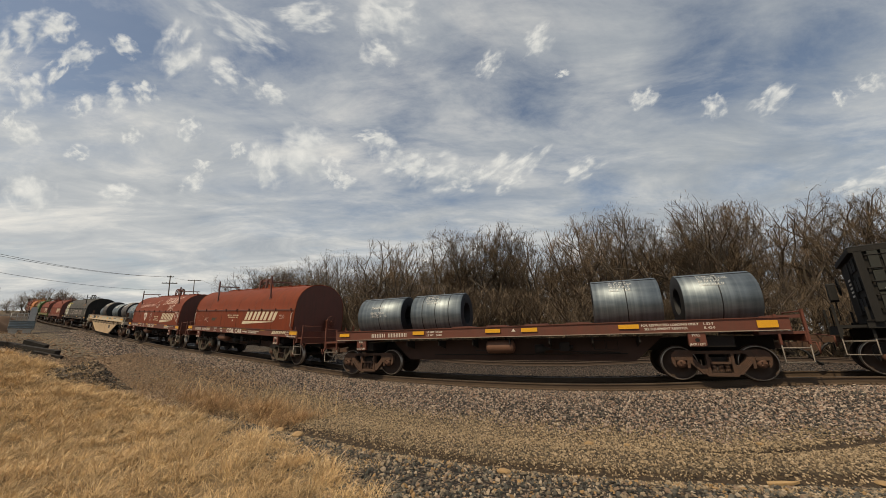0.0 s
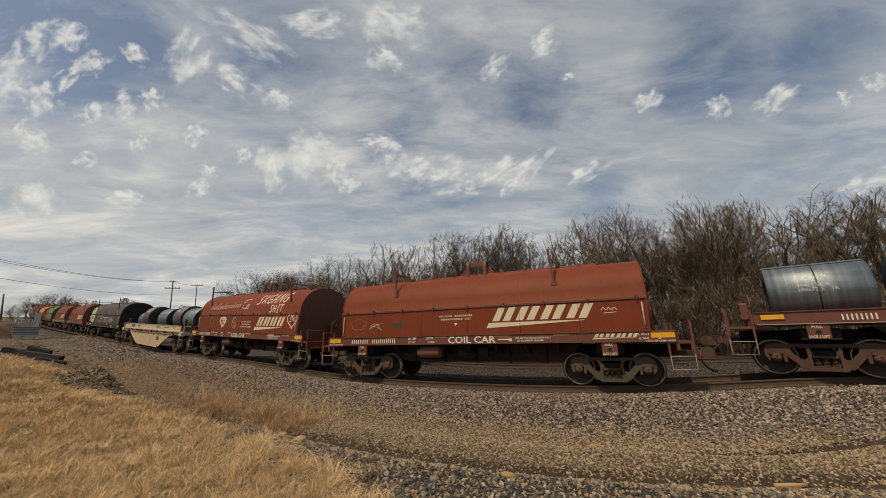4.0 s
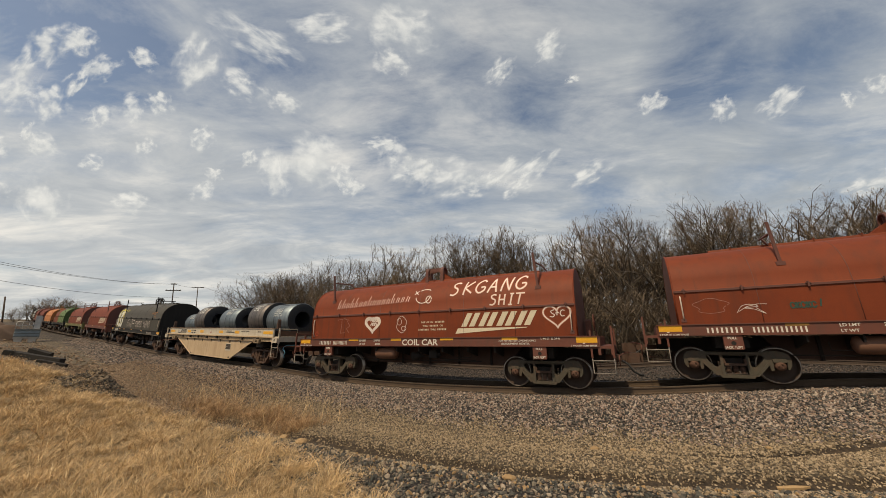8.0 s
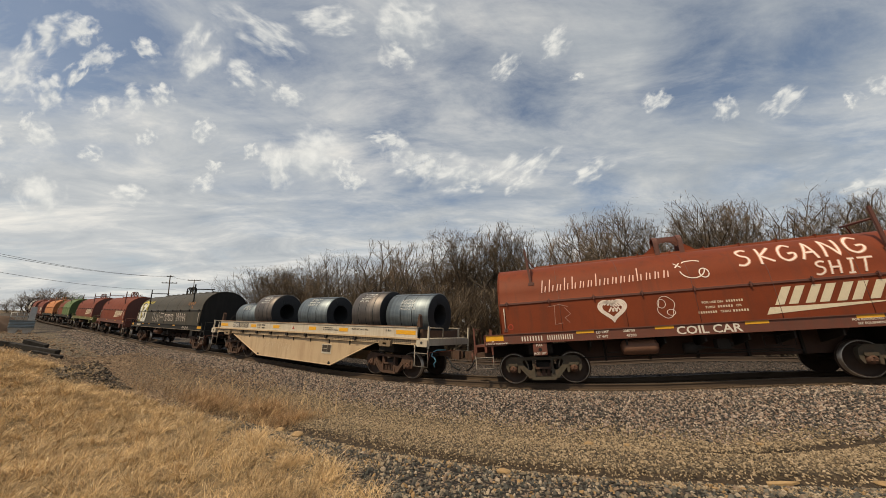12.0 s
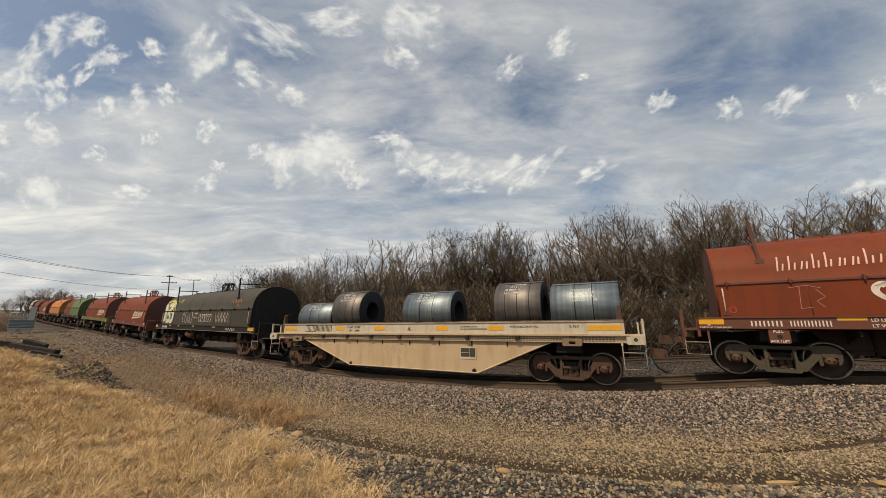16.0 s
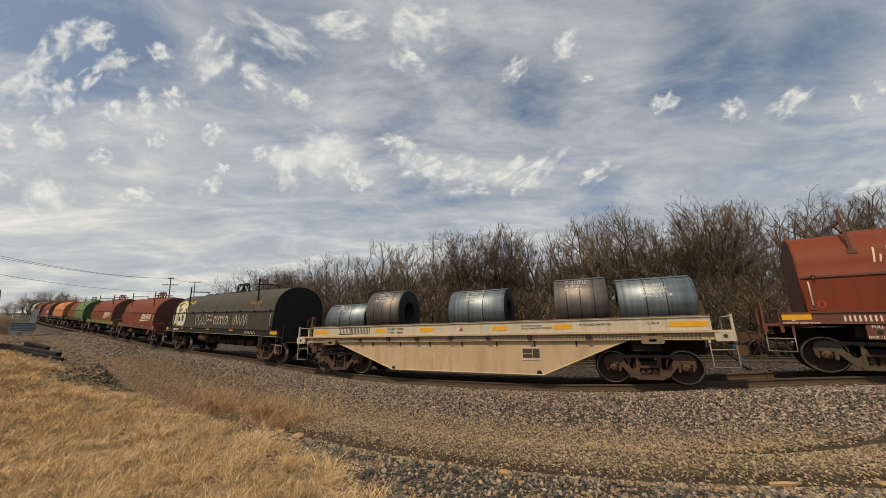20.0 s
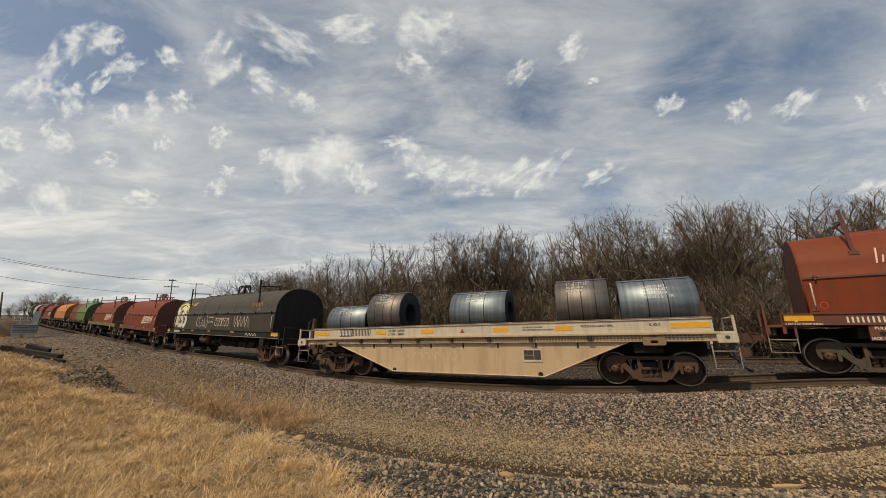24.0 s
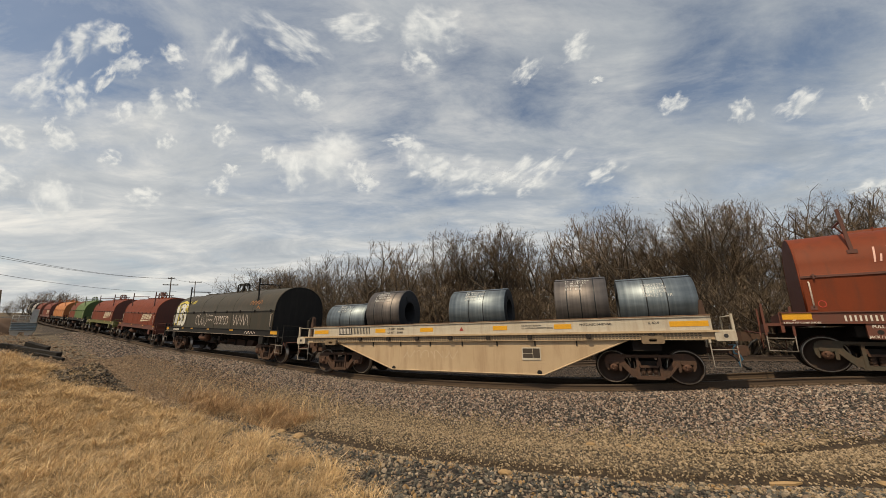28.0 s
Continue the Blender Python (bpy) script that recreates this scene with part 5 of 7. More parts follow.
def dress_first(car):
    """Marks on the first red coil car."""
    y = -1.456
    slanted_logo(car, 0.75, 1.93, 3.1, 0.42, -1.364)
    bars(-4.75, -3.95, 1.28, 1.42, y, car, count=8, gap=0.6)
    bars(-3.8, -2.75, 1.28, 1.42, y, car, count=12, gap=0.6)
    lettering("LD LMT", 0.1, -2.25, y, 1.395, car)
    lettering("LT WT", 0.1, -2.25, y, 1.265, car)
    lettering("238700", 0.1, -1.55, y, 1.395, car)
    lettering("47300", 0.1, -1.45, y, 1.265, car)
    lettering("COIL CAR", 0.30, -0.7, y, 1.255, car, stretch=1.22)
    part("painted_arrow", Shape().box(1.05, 1.45, y - 0.003, y, 1.33, 1.37).box(1.40, 1.50, y - 0.003, y, 1.29, 1.38), WHITE, car)
    lettering("FOR RESTRICTED LOADING ONLY", 0.07, 1.6, y, 1.36, car)
    lettering("SEE EQUIPMENT REGISTER", 0.07, 1.65, y, 1.28, car)
    slanted_logo(car, 3.85, 1.36, 1.15, 0.10, y, swoosh=True)
    lettering("L 44-11", 0.085, 5.0, y, 1.40, car)
    lettering("IL 34-0", 0.085, 5.0, y, 1.29, car)
    lettering("FOR USE ON", 0.085, -1.05, -1.366, 2.13, car, CREAMLET)
    bars(-0.45, 0.2, 2.13, 2.19, -1.364, car, CREAMLET, 9)
    bars(-0.98, -0.15, 2.02, 2.08, -1.364, car, CREAMLET, 10)
    lettering("ONLY", 0.085, -0.10, -1.366, 2.02, car, CREAMLET)
    part("painted_triangle", Shape().prism([(-0.5, 1.92), (-0.36, 1.92), (-0.43, 1.82)][::-1], -1.368, -1.364), WHITE, car)
    cloud = [[(-4.55 + 0.35 * math.cos(a) * (1 + 0.2 * math.sin(5 * a)), 2.0 + 0.2 * math.sin(a)) for a in np.linspace(0, 6.2, 24)]]
    strokes(cloud, 0.004, -1.364, car, FAINT, "thin chalk scrawl")
    scrawl = [[(-4.02, 1.79), (-3.92, 1.95), (-3.75, 2.0), (-3.57, 1.94), (-3.87, 1.91), (-3.66, 1.87), (-3.45, 1.75), (-3.63, 1.91)], [(-3.99, 1.82), (-3.81, 1.94), (-3.57, 2.0), (-3.39, 1.99)]]
    strokes(scrawl, 0.005, -1.364, car, CHALK, "thin chalk scrawl")
    tag = [[(-2.92 + 0.095 * i + 0.04 * math.cos(a), 1.93 + 0.07 * math.sin(a * (1 + i % 2))) for a in np.linspace(0.3, 6.0, 10)] for i in range(5)] + [[(-2.40, 2.06), (-2.43, 1.88)]]
    strokes(tag, 0.016, -1.364, car, GREENSPRAY, "dark green spray tag")
    strokes([[(4.15 + 0.07 * i, 2.12 + 0.08 * (i % 2)) for i in range(7)], [(4.2, 2.04), (4.55, 2.06)]], 0.007, -1.364, car, CHALK, "small chalk tag")


def dress_second(car):
    """Marks and graffiti on the second red coil car."""
    y = -1.456
    slanted_logo(car, 1.55, 1.86, 2.5, 0.44, -1.364)
    bars(-4.75, -4.1, 1.28, 1.42, y, car, count=8, gap=0.6)
    bars(-4.0, -3.25, 1.28, 1.42, y, car, count=12, gap=0.6)
    lettering("LD LMT", 0.1, -2.65, y, 1.395, car)
    lettering("LT WT", 0.1, -2.65, y, 1.265, car)
    lettering("238700", 0.1, -1.95, y, 1.395, car)
    lettering("47300", 0.1, -1.88, y, 1.265, car)
    lettering("COIL CAR", 0.29, -0.66, y, 1.26, car, stretch=1.12)
    lettering("FOR RESTRICTED LOADING ONLY", 0.075, 3.0, y, 1.37, car)
    lettering("SEE EQUIPMENT REGISTER", 0.075, 3.08, y, 1.28, car)
    lettering("L 44-11  IL 34-0", 0.085, 4.3, y, 1.42, car)
    lettering("FOR USE ON", 0.085, 0.10, -1.366, 2.02, car, CREAMLET)
    bars(0.66, 1.05, 2.02, 2.08, -1.364, car, CREAMLET, 7)
    lettering("THRU", 0.085, 0.16, -1.366, 1.89, car, CREAMLET)
    bars(0.45, 0.80, 1.89, 1.95, -1.364, car, CREAMLET, 6)
    lettering("OR", 0.085, 0.85, -1.366, 1.89, car, CREAMLET)
    bars(-0.02, 0.42, 1.76, 1.82, -1.364, car, CREAMLET, 8)
    lettering("THRU", 0.085, 0.48, -1.366, 1.76, car, CREAMLET)
    bars(0.76, 1.12, 1.76, 1.82, -1.364, car, CREAMLET, 6)
    skin = on_hood
    mist = mat("thin_spray_mist", (0.52, 0.24, 0.17), (0.34, 0.12, 0.075), rough=0.95, scale=14.0, bump=0.0)

    def under(z):
        """The mist lies under the line itself."""
        return on_hood(z) + 0.002

    # large sprayed lettering along the hood
    S = [(0.42, 0.92), (0.25, 1.0), (0.05, 0.88), (0.12, 0.66), (0.36, 0.5), (0.40, 0.24), (0.22, 0.05), (0.0, 0.1)]
    K = [[(0.05, 1.0), (0.08, 0.0)], [(0.5, 0.98), (0.08, 0.5), (0.55, 0.1)]]
    G = [(0.5, 0.85), (0.3, 1.0), (0.05, 0.75), (0.02, 0.3), (0.25, 0.05), (0.5, 0.2), (0.52, 0.45), (0.3, 0.45)]
    A = [[(0.0, 0.0), (0.25, 1.0), (0.5, 0.0)], [(0.08, 0.38), (0.45, 0.38)]]
    N = [(0.0, 0.0), (0.05, 1.0), (0.45, 0.05), (0.5, 1.0)]
    H = [[(0.0, 1.0), (0.05, 0.0)], [(0.4, 1.0), (0.45, 0.0)], [(0.02, 0.5), (0.42, 0.5)]]
    I = [[(0.27, 1.0), (0.26, 0.0)], [(0.12, 1.0), (0.42, 1.0)], [(0.10, 0.0), (0.40, 0.0)]]
    T = [[(-0.12, 1.0), (0.55, 1.0)], [(0.22, 1.0), (0.18, 0.0)]]

    def word(glyphs, x, z, step, size, rise=0.0):
        out = []
        for i, g in enumerate(glyphs):
            for line in (g if isinstance(g[0], list) else [g]):
                out.append([(x + i * step + (a + 0.16 * b) * size, z + i * rise + b * size * 0.8) for a, b in line])
        return out

    for glyphs, x, z, step, size, rise, r in (([S, K, G, A, N, G], 1.20, 2.93, 0.47, 0.62, 0.012, 0.021), ([S, H, I, T], 2.70, 2.52, 0.295, 0.44, 0.0, 0.018)):
        strokes(word(glyphs, x, z, step, size, rise), r * 1.9, under, car, mist, "thin spray mist round the letters", "spray_mist")
        strokes(word(glyphs, x, z, step, size, rise), r, skin, car, CHALK, "large white sprayed lettering")
    name = []
    rnd = random.Random(12)
    # a sprayed signature, as plain slanting bars
    for i in range(16):
        x, z0 = -4.0 + 0.225 * i, 2.70 + 0.008 * i
        tall = 0.40 if i in (0, 1, 3, 4, 7, 12) else 0.22
        w_ = 0.05 * rnd.uniform(0.7, 1.2)
        name.append([(x, z0), (x + 0.06, z0 + tall)])
        name.append([(x + w_ + 0.05, z0 + 0.01), (x + w_ + 0.09, z0 + 0.20)])
    strokes(name, 0.016, skin, car, mat("pink_white_spray", (0.72, 0.47, 0.42), (0.55, 0.33, 0.28), rough=0.9, scale=20.0, bump=0.0), "white sprayed scrawl along the hood")
    face = [[(0.10 + 0.30 * math.cos(a), 3.0 + 0.26 * math.sin(a)) for a in np.linspace(3.3, 6.1, 12)], [(-0.28, 3.22), (-0.13, 3.08)], [(-0.13, 3.22), (-0.28, 3.08)],
            [(0.15 + 0.22 * math.cos(a), 3.2 + 0.06 * math.sin(a)) for a in np.linspace(0.2, 3.0, 8)],
            [(0.36 + 0.11 * math.cos(a), 2.86 + 0.13 * math.sin(a)) for a in np.linspace(0, 6.2, 14)]]
    strokes(face, 0.014, skin, car, CHALK, "white sprayed doodle")

    def heart(cx, cz, w_, h_):
        return [(cx + w_ * 16 * math.sin(a) ** 3 / 32, cz + h_ * (13 * math.cos(a) - 5 * math.cos(2 * a) - 2 * math.cos(3 * a) - math.cos(4 * a)) / 30) for a in np.linspace(0, math.tau, 33)]

    strokes([heart(-2.1, 2.05, 0.74 - 0.09 * q, 0.64 - 0.08 * q) for q in range(3)] + [[(-2.4 + 0.09 * k, 2.2 - 0.02 * k), (-2.22 + 0.08 * k, 2.3), (-2.05 + 0.07 * k, 2.12)] for k in range(4)]
            + [[(-2.2 + 0.09 * k, 1.98), (-2.13 + 0.09 * k, 2.1), (-2.07 + 0.09 * k, 1.98)] for k in range(3)], 0.021, -1.364, car, CHALK, "white sprayed heart")
    strokes([heart(4.82, 2.13, 0.80, 0.66)], 0.034, -1.362, car, mist, "", "spray_mist")
    strokes([heart(4.82, 2.13, 0.80, 0.66)], 0.016, -1.364, car, CHALK, "white sprayed heart outline")
    strokes([[(4.750, 2.290), (4.650, 2.250), (4.680, 2.190), (4.750, 2.140), (4.700, 2.080), (4.610, 2.100)], [(4.840, 2.260), (4.820, 2.120)], [(4.780, 2.190), (4.880, 2.200)], [(5.050, 2.260), (4.970, 2.270), (4.920, 2.180), (4.960, 2.100), (5.040, 2.110)]], 0.013, -1.364, car, CHALK)
    body = [[(-0.75 + 0.2 * math.cos(a) * (1 + 0.15 * math.sin(4 * a)), 2.0 + 0.3 * math.sin(a)) for a in np.linspace(0, 6.28, 26)],
            [(-0.85 + 0.1 * math.cos(a), 2.1 + 0.12 * math.sin(a)) for a in np.linspace(0, 6.28, 12)],
            [(-0.65 + 0.1 * math.cos(a), 1.85 + 0.08 * math.sin(a)) for a in np.linspace(0, 6.28, 12)]]
    strokes(body, 0.007, -1.364, car, CHALK, "thin chalk doodle")
    strokes([[(-3.9, 2.25), (-3.55, 2.3), (-3.3, 2.22)], [(-3.68, 2.28), (-3.72, 1.72), (-3.5, 1.75)], [(-3.4, 2.2), (-3.25, 2.0), (-3.42, 1.9), (-3.3, 1.75)]], 0.006, -1.364, car, FAINT, "faint chalk outline")
    strokes([[(-5.05 + 0.07 * math.cos(a), 1.72 + 0.08 * math.sin(a)) for a in np.linspace(0, 6.28, 10)]], 0.01, -1.364, car, mat("red_spray", (0.45, 0.05, 0.03), rough=0.8, bump=0.0), "small red spray mark")


def dress_dark(car):
    """Large painted block letters and scrawls on the dark car."""
    y = -1.364
    pale = mat("pale_spray", (0.62, 0.63, 0.60), (0.42, 0.43, 0.41), rough=0.9, scale=5.0, bump=0.0)

    def out(d):
        return lambda z: on_hood(z) - d

    # yellow ground, pale letters over it, dark outlines
    strokes([[(-6.2 + 0.5 * i, 1.62), (-6.1 + 0.5 * i, 2.3), (-6.25 + 0.5 * i, 2.95)] for i in range(4)] + [[(-6.3, 3.05), (-5.6, 3.2), (-4.8, 3.05), (-4.4, 3.15)], [(-4.6, 2.9), (-4.3, 2.5), (-4.5, 1.9)]], 0.075, out(0.002), car, YELSPRAY, "yellow sprayed ground")
    strokes([[(-6.1, 1.75), (-6.0, 2.4), (-6.15, 2.9)], [(-6.15, 2.9), (-5.85, 2.6), (-5.9, 1.75)],
             [(-5.6, 2.85), (-5.2, 2.9), (-5.1, 2.6), (-5.4, 2.35), (-5.05, 2.1), (-5.15, 1.8), (-5.6, 1.75)],
             [(-4.55, 2.9), (-4.9, 2.85), (-4.88, 2.45), (-4.55, 2.35), (-4.5, 1.95), (-4.75, 1.72), (-4.95, 1.8)]], 0.14, out(0.006), car, pale, "pale grey sprayed block letters")
    strokes([[(-5.75, 1.7), (-5.72, 2.3), (-5.8, 2.9)], [(-5.0, 1.7), (-4.98, 2.2), (-5.0, 2.6)], [(-6.3, 1.7), (-6.25, 2.3), (-6.35, 2.9)], [(-4.35, 1.75), (-4.3, 2.2), (-4.38, 2.8)]], 0.025, out(0.010), car, BLACKP, "black sprayed outline")
    strokes([[(-4.1 + 0.13 * k, 3.0 + 0.22 * (k % 2)) for k in range(5)]], 0.03, out(0.004), car, YELSPRAY, "yellow sprayed scrawl")
    lines = []
    for i in range(4):
        cx = -2.5 + i * 0.42
        lines.append([(cx + 0.17 * math.cos(a), 2.0 + (0.28 + 0.06 * (i % 2)) * math.sin(a)) for a in np.linspace(0.5 + i, 5.2 + i, 9)])
    for i in range(6):
        cx = 0.1 + i * 0.3
        lines.append([(cx + 0.13 * math.cos(a), 1.95 + 0.2 * math.sin(a)) for a in np.linspace(0.5 + 2 * i, 5.4 + 2 * i, 8)])
        lines.append([(cx - 0.1, 2.2), (cx + 0.15, 2.14)])
    lines.append([(2.3 + 0.19 * k, 1.72 + 0.55 * ((k + 1) % 2)) for k in range(10)])
    strokes(lines, 0.015, y, car, CHALK, "white sprayed scrawl")
    strokes([[(-0.9 + 0.12 * k, 2.2 + 0.08 * (k % 2)) for k in range(6)], [(-0.9 + 0.12 * k, 1.95 + 0.08 * (k % 2)) for k in range(6)]], 0.016, y, car, CHALK, "white sprayed scrawl")
    strokes([[(3.9 + 0.15 * k, 2.78 + 0.2 * (k % 2)) for k in range(9)], [(4.7, 2.55), (4.8, 2.7), (5.0, 2.55)]], 0.02, on_hood, car, mat("orange_spray", (0.40, 0.17, 0.06), rough=0.9, bump=0.0), "orange sprayed scrawl")
    bars(-5.9, -4.9, 1.30, 1.44, -1.456, car, WHITE, 8)
    strokes([[(4.0 + 0.14 * k, 1.30 + 0.12 * (k % 2)) for k in range(9)]], 0.012, -1.456, car, CHALK, "faint chalk scrawl")


def on_rails(t, s, a):
    """The pose at t of a car whose middle starts at s and whose trucks stand a metres from it."""
    d = rolled(t)
    p, q = on_track(s + d - a), on_track(s + d + a)
    v = q - p
    return Matrix.Translation((p + q) / 2) @ Euler((0, -math.atan2(v.z, math.hypot(v.x, v.y)), math.atan2(v.y, v.x))).to_matrix().to_4x4()


def make_train():
    car, loads = flat_car()
    TRAIN.append((car, 2.29, 5.56))
    LOADS.extend((c, 2.29, 5.56, m) for c, m in loads)
    TRAIN.append((hopper_car(), 18.47, 5.8))
    red = coil_car(RED, RED_DK, SILLRED, "oxide-red covered coil car with cream markings and yellow reflectors", "grey", strips=((-5.85, -5.3), (5.3, 5.85)), posts=2.9)
    # Dirty strips along the sill; the shadow on them is part of their colour.
    for x0, x1 in ((-3.18, -2.75), (-1.2, -0.75), (0.95, 1.4), (2.75, 3.2)):
        reflector(red, x0, x1, 1.43, 1.50, -1.45, mat("dirty_shaded_yellow_strip", (0.26, 0.14, 0.03), (0.16, 0.08, 0.025), rough=0.7, scale=6.0, bump=0.0))
    TRAIN.append((red, -12.80, 4.245))
    red2 = coil_car(RED, RED_DK, SILLRED, "oxide-red covered coil car with white sprayed graffiti", "grey", posts=4.3)
    TRAIN.append((red2, -26.29, 4.245))
    dress_first(red)
    dress_second(red2)
    car, loads = cream_car()
    TRAIN.append((car, -41.32, 5.46))
    LOADS.extend((c, -41.32, 5.46, m) for c, m in loads)
    dark = coil_car(OLIVE, BLACKP, BLACKP, "long black-olive covered coil car with graffiti", "rust", 8.2, 11.4, 12.9, ((-7.2, -6.8), (-4.5, -4.2), (-3.0, -2.7), (-0.6, -0.3), (2.3, 2.7), (6.5, 7.1)))
    dress_dark(dark)
    TRAIN.append((dark, -57.6, 5.7))
    part("sill_stripe", Shape().box(-7.2, 7.2, -1.487, -1.481, 1.222, 1.242), mat("pale_edge_wear", (0.34, 0.28, 0.23), rough=0.7), dark)
    s = -72.0
    olive_sill = mat("olive_green_sill", (0.13, 0.13, 0.04), rough=0.7)
    for paint, dk, sl, lab in ((RED, RED_DK, SILLRED, "faded red covered coil car far down the train"), (RED, RED_DK, olive_sill, "faded red covered coil car with an olive sill"),
                               (GREEN, mat("dark_green_paint", (0.05, 0.085, 0.02), rough=0.6), BLACKP, "half green, half red covered coil car far down the train"),
                               (ORANGE, mat("dark_orange_paint", (0.3, 0.11, 0.03), rough=0.6), BLACKP, "orange covered coil car far down the train"),
                               (RED, RED_DK, SILLRED, "faded red covered coil car far down the train"), (RED, RED_DK, SILLRED, "red covered coil car far down the train"),
                               (GREYP, BLACKP, BLACKP, "pale grey covered coil car far down the train"), (BLACKP, BLACKP, BLACKP, "black covered coil car far down the train"),
                               (GREYP, BLACKP, BLACKP, "grey covered coil car far down the train"), (BLACKP, BLACKP, BLACKP, "black covered coil car far down the train"),
                               (GREYP, BLACKP, BLACKP, "grey covered coil car far down the train"), (BLACKP, BLACKP, BLACKP, "black covered coil car at the end of the train")):
        first = s == -72.0
        c = coil_car(paint, dk, sl, lab, "dark", 6.1 if first else 6.845, 7.8 if first else 8.49, 8.9, ((-5.0, -4.6), (-1.2, -0.9), (2.0, 2.3), (4.6, 5.0)))
        if paint is RED:
            slanted_logo(c, 0.9, 1.95, 2.5, 0.40, -1.364)
        if paint is GREEN:
            half_hood(c)
        TRAIN.append((c, s - (0.75 if first else 0.0), 3.9 if first else 4.245))
        s -= 13.75


make_train()


# ---------------------------------------------------------------- bare trees
def grow(seed, bole, first, limbs, spread, levels=6, stems=1, keep=0.80):
    """A bare tree that forks: straight boles part into limbs, limbs into branches, each level shorter and thinner.
    Returns branches as (start, end, radius, radius, stem) and the thin ones as (start, end) for the twigs."""
    rnd = random.Random(seed)
    segs, thin = [], []

    def away(d, angle, turn):
        side = d.orthogonal().normalized()
        side = side * math.cos(turn) + d.cross(side) * math.sin(turn)
        return (d * math.cos(angle) + side * math.sin(angle)).normalized()

    def limb(p, d, length, r, level, stem):
        n = 3 if level < 3 else 2
        end_r = r * 0.72
        pts = [p]
        for i in range(n):
            d = (d + Vector((rnd.uniform(-1, 1), rnd.uniform(-1, 1), rnd.uniform(-1, 1))) * 0.18 + Vector((0, 0, 0.03))).normalized()
            q = pts[-1] + d * (length / n)
            segs.append((pts[-1], q, r + (end_r - r) * i / n, r + (end_r - r) * (i + 1) / n, stem))
            if level >= levels - 1:
                thin.append((pts[-1], q, level == levels))
            pts.append(q)
        if level == levels:
            return
        for k in range(1, n):      # a shoot from the side
            if rnd.random() < 0.75 and level > 0:
                limb(pts[k], away(d, rnd.uniform(0.55, 1.0), rnd.uniform(0, math.tau)), length * rnd.uniform(0.45, 0.7), max(end_r * 0.40, 0.009), min(level + 2, levels), stem)
        kids = 3 if rnd.random() < 0.35 else 2
        turn = rnd.uniform(0, math.tau)
        for k in range(kids):
            limb(pts[-1], away(d, rnd.uniform(0.34, 0.72), turn + k * math.tau / kids + rnd.uniform(-0.4, 0.4)), length * keep * rnd.uniform(0.8, 1.12), end_r * (0.76 if kids == 2 else 0.66), level + 1, stem)

    for k in range(stems):
        a = k * math.tau / stems + rnd.uniform(-0.4, 0.4)
        lean = 0.04 if stems == 1 else 0.12 if stems == 2 else rnd.uniform(0.3, 0.8)
        d = Vector((lean * math.cos(a), lean * math.sin(a), 1)).normalized()
        p = Vector((0.1 * stems * math.cos(a) * (stems > 1), 0.1 * stems * math.sin(a) * (stems > 1), -0.3))
        r = first * (0.085 if stems == 1 else 0.045)
        q = p + d * (bole + 0.3)
        segs.append((p, q, r * 1.25, r, k))
        turn = rnd.uniform(0, math.tau)
        for m in range(limbs):
            limb(q, away(d, spread * rnd.uniform(0.55, 1.15) if m else 0.12, turn + m * math.tau / max(limbs - 1, 1)), first * rnd.uniform(0.8, 1.15), r * (0.72 if m else 0.8), 1, k)
    return segs, thin


def twigs(seed, thin, per, length):
    """Fine twigs along the thin branches, each with its own side twigs, as (start, end, radius, radius)."""
    r = np.random.RandomState(seed)
    out = []
    for a, b, tip in thin:
        a, b = np.array(a), np.array(b)
        d = (b - a) / np.linalg.norm(b - a)
        for k in range(per + (2 if tip else 0)):
            p = a + (b - a) * (1.0 if tip and k < 2 else r.rand())
            q = d * r.uniform(0.4, 1.0) + r.normal(0, 0.5, 3)
            q /= np.linalg.norm(q)
            ln = length * r.uniform(0.5, 1.25)
            end = p + q * ln
            out.append((p, end, 0.0075, 0.003))
            for f in (0.3, 0.6):
                s = q + r.normal(0, 0.45, 3)
                w = p + q * ln * f
                out.append((w, w + s / np.linalg.norm(s) * ln * r.uniform(0.4, 0.7), 0.0065, 0.003))
    return out


def branch_mesh(name, segs, sides, material, pointed=False):
    """Tapered bars for many segments at once."""
    a = np.array([s[0] for s in segs])
    b = np.array([s[1] for s in segs])
    ra, rb = np.array([s[2] for s in segs]), np.array([s[3] for s in segs])
    d = b - a
    d /= np.linalg.norm(d, axis=1)[:, None] + 1e-9
    b = b + d * rb[:, None] * 0.5
    ref = np.where(np.abs(d[:, 2:3]) < 0.8, np.array([[0, 0, 1.0]]), np.array([[1.0, 0, 0]]))
    u = np.cross(d, ref)
    u /= np.linalg.norm(u, axis=1)[:, None]
    v = np.cross(d, u)
    ring = []
    for k in range(sides):
        c, s = math.cos(k * math.tau / sides), math.sin(k * math.tau / sides)
        ring.append(u * c + v * s)
    ring = np.stack(ring, 1)
    V = np.concatenate([a[:, None] + ring * ra[:, None, None], b[:, None] + ring * rb[:, None, None]], 1).reshape(-1, 3)
    if pointed:      # twigs, each a slim blade
        w = ring[:, 0] * ra[:, None]
        V = np.stack([a - w, a + w, b], 1).reshape(-1, 3)
        return bulk(name, V, np.arange(len(V)).reshape(-1, 3), material)
    base = np.arange(len(segs))[:, None] * 2 * sides
    F = []
    for k in range(sides):
        j = (k + 1) % sides
        F.append(np.concatenate([base + k, base + j, base + sides + j, base + sides + k], 1))
    return bulk(name, V, np.concatenate(F), material, sides > 3)


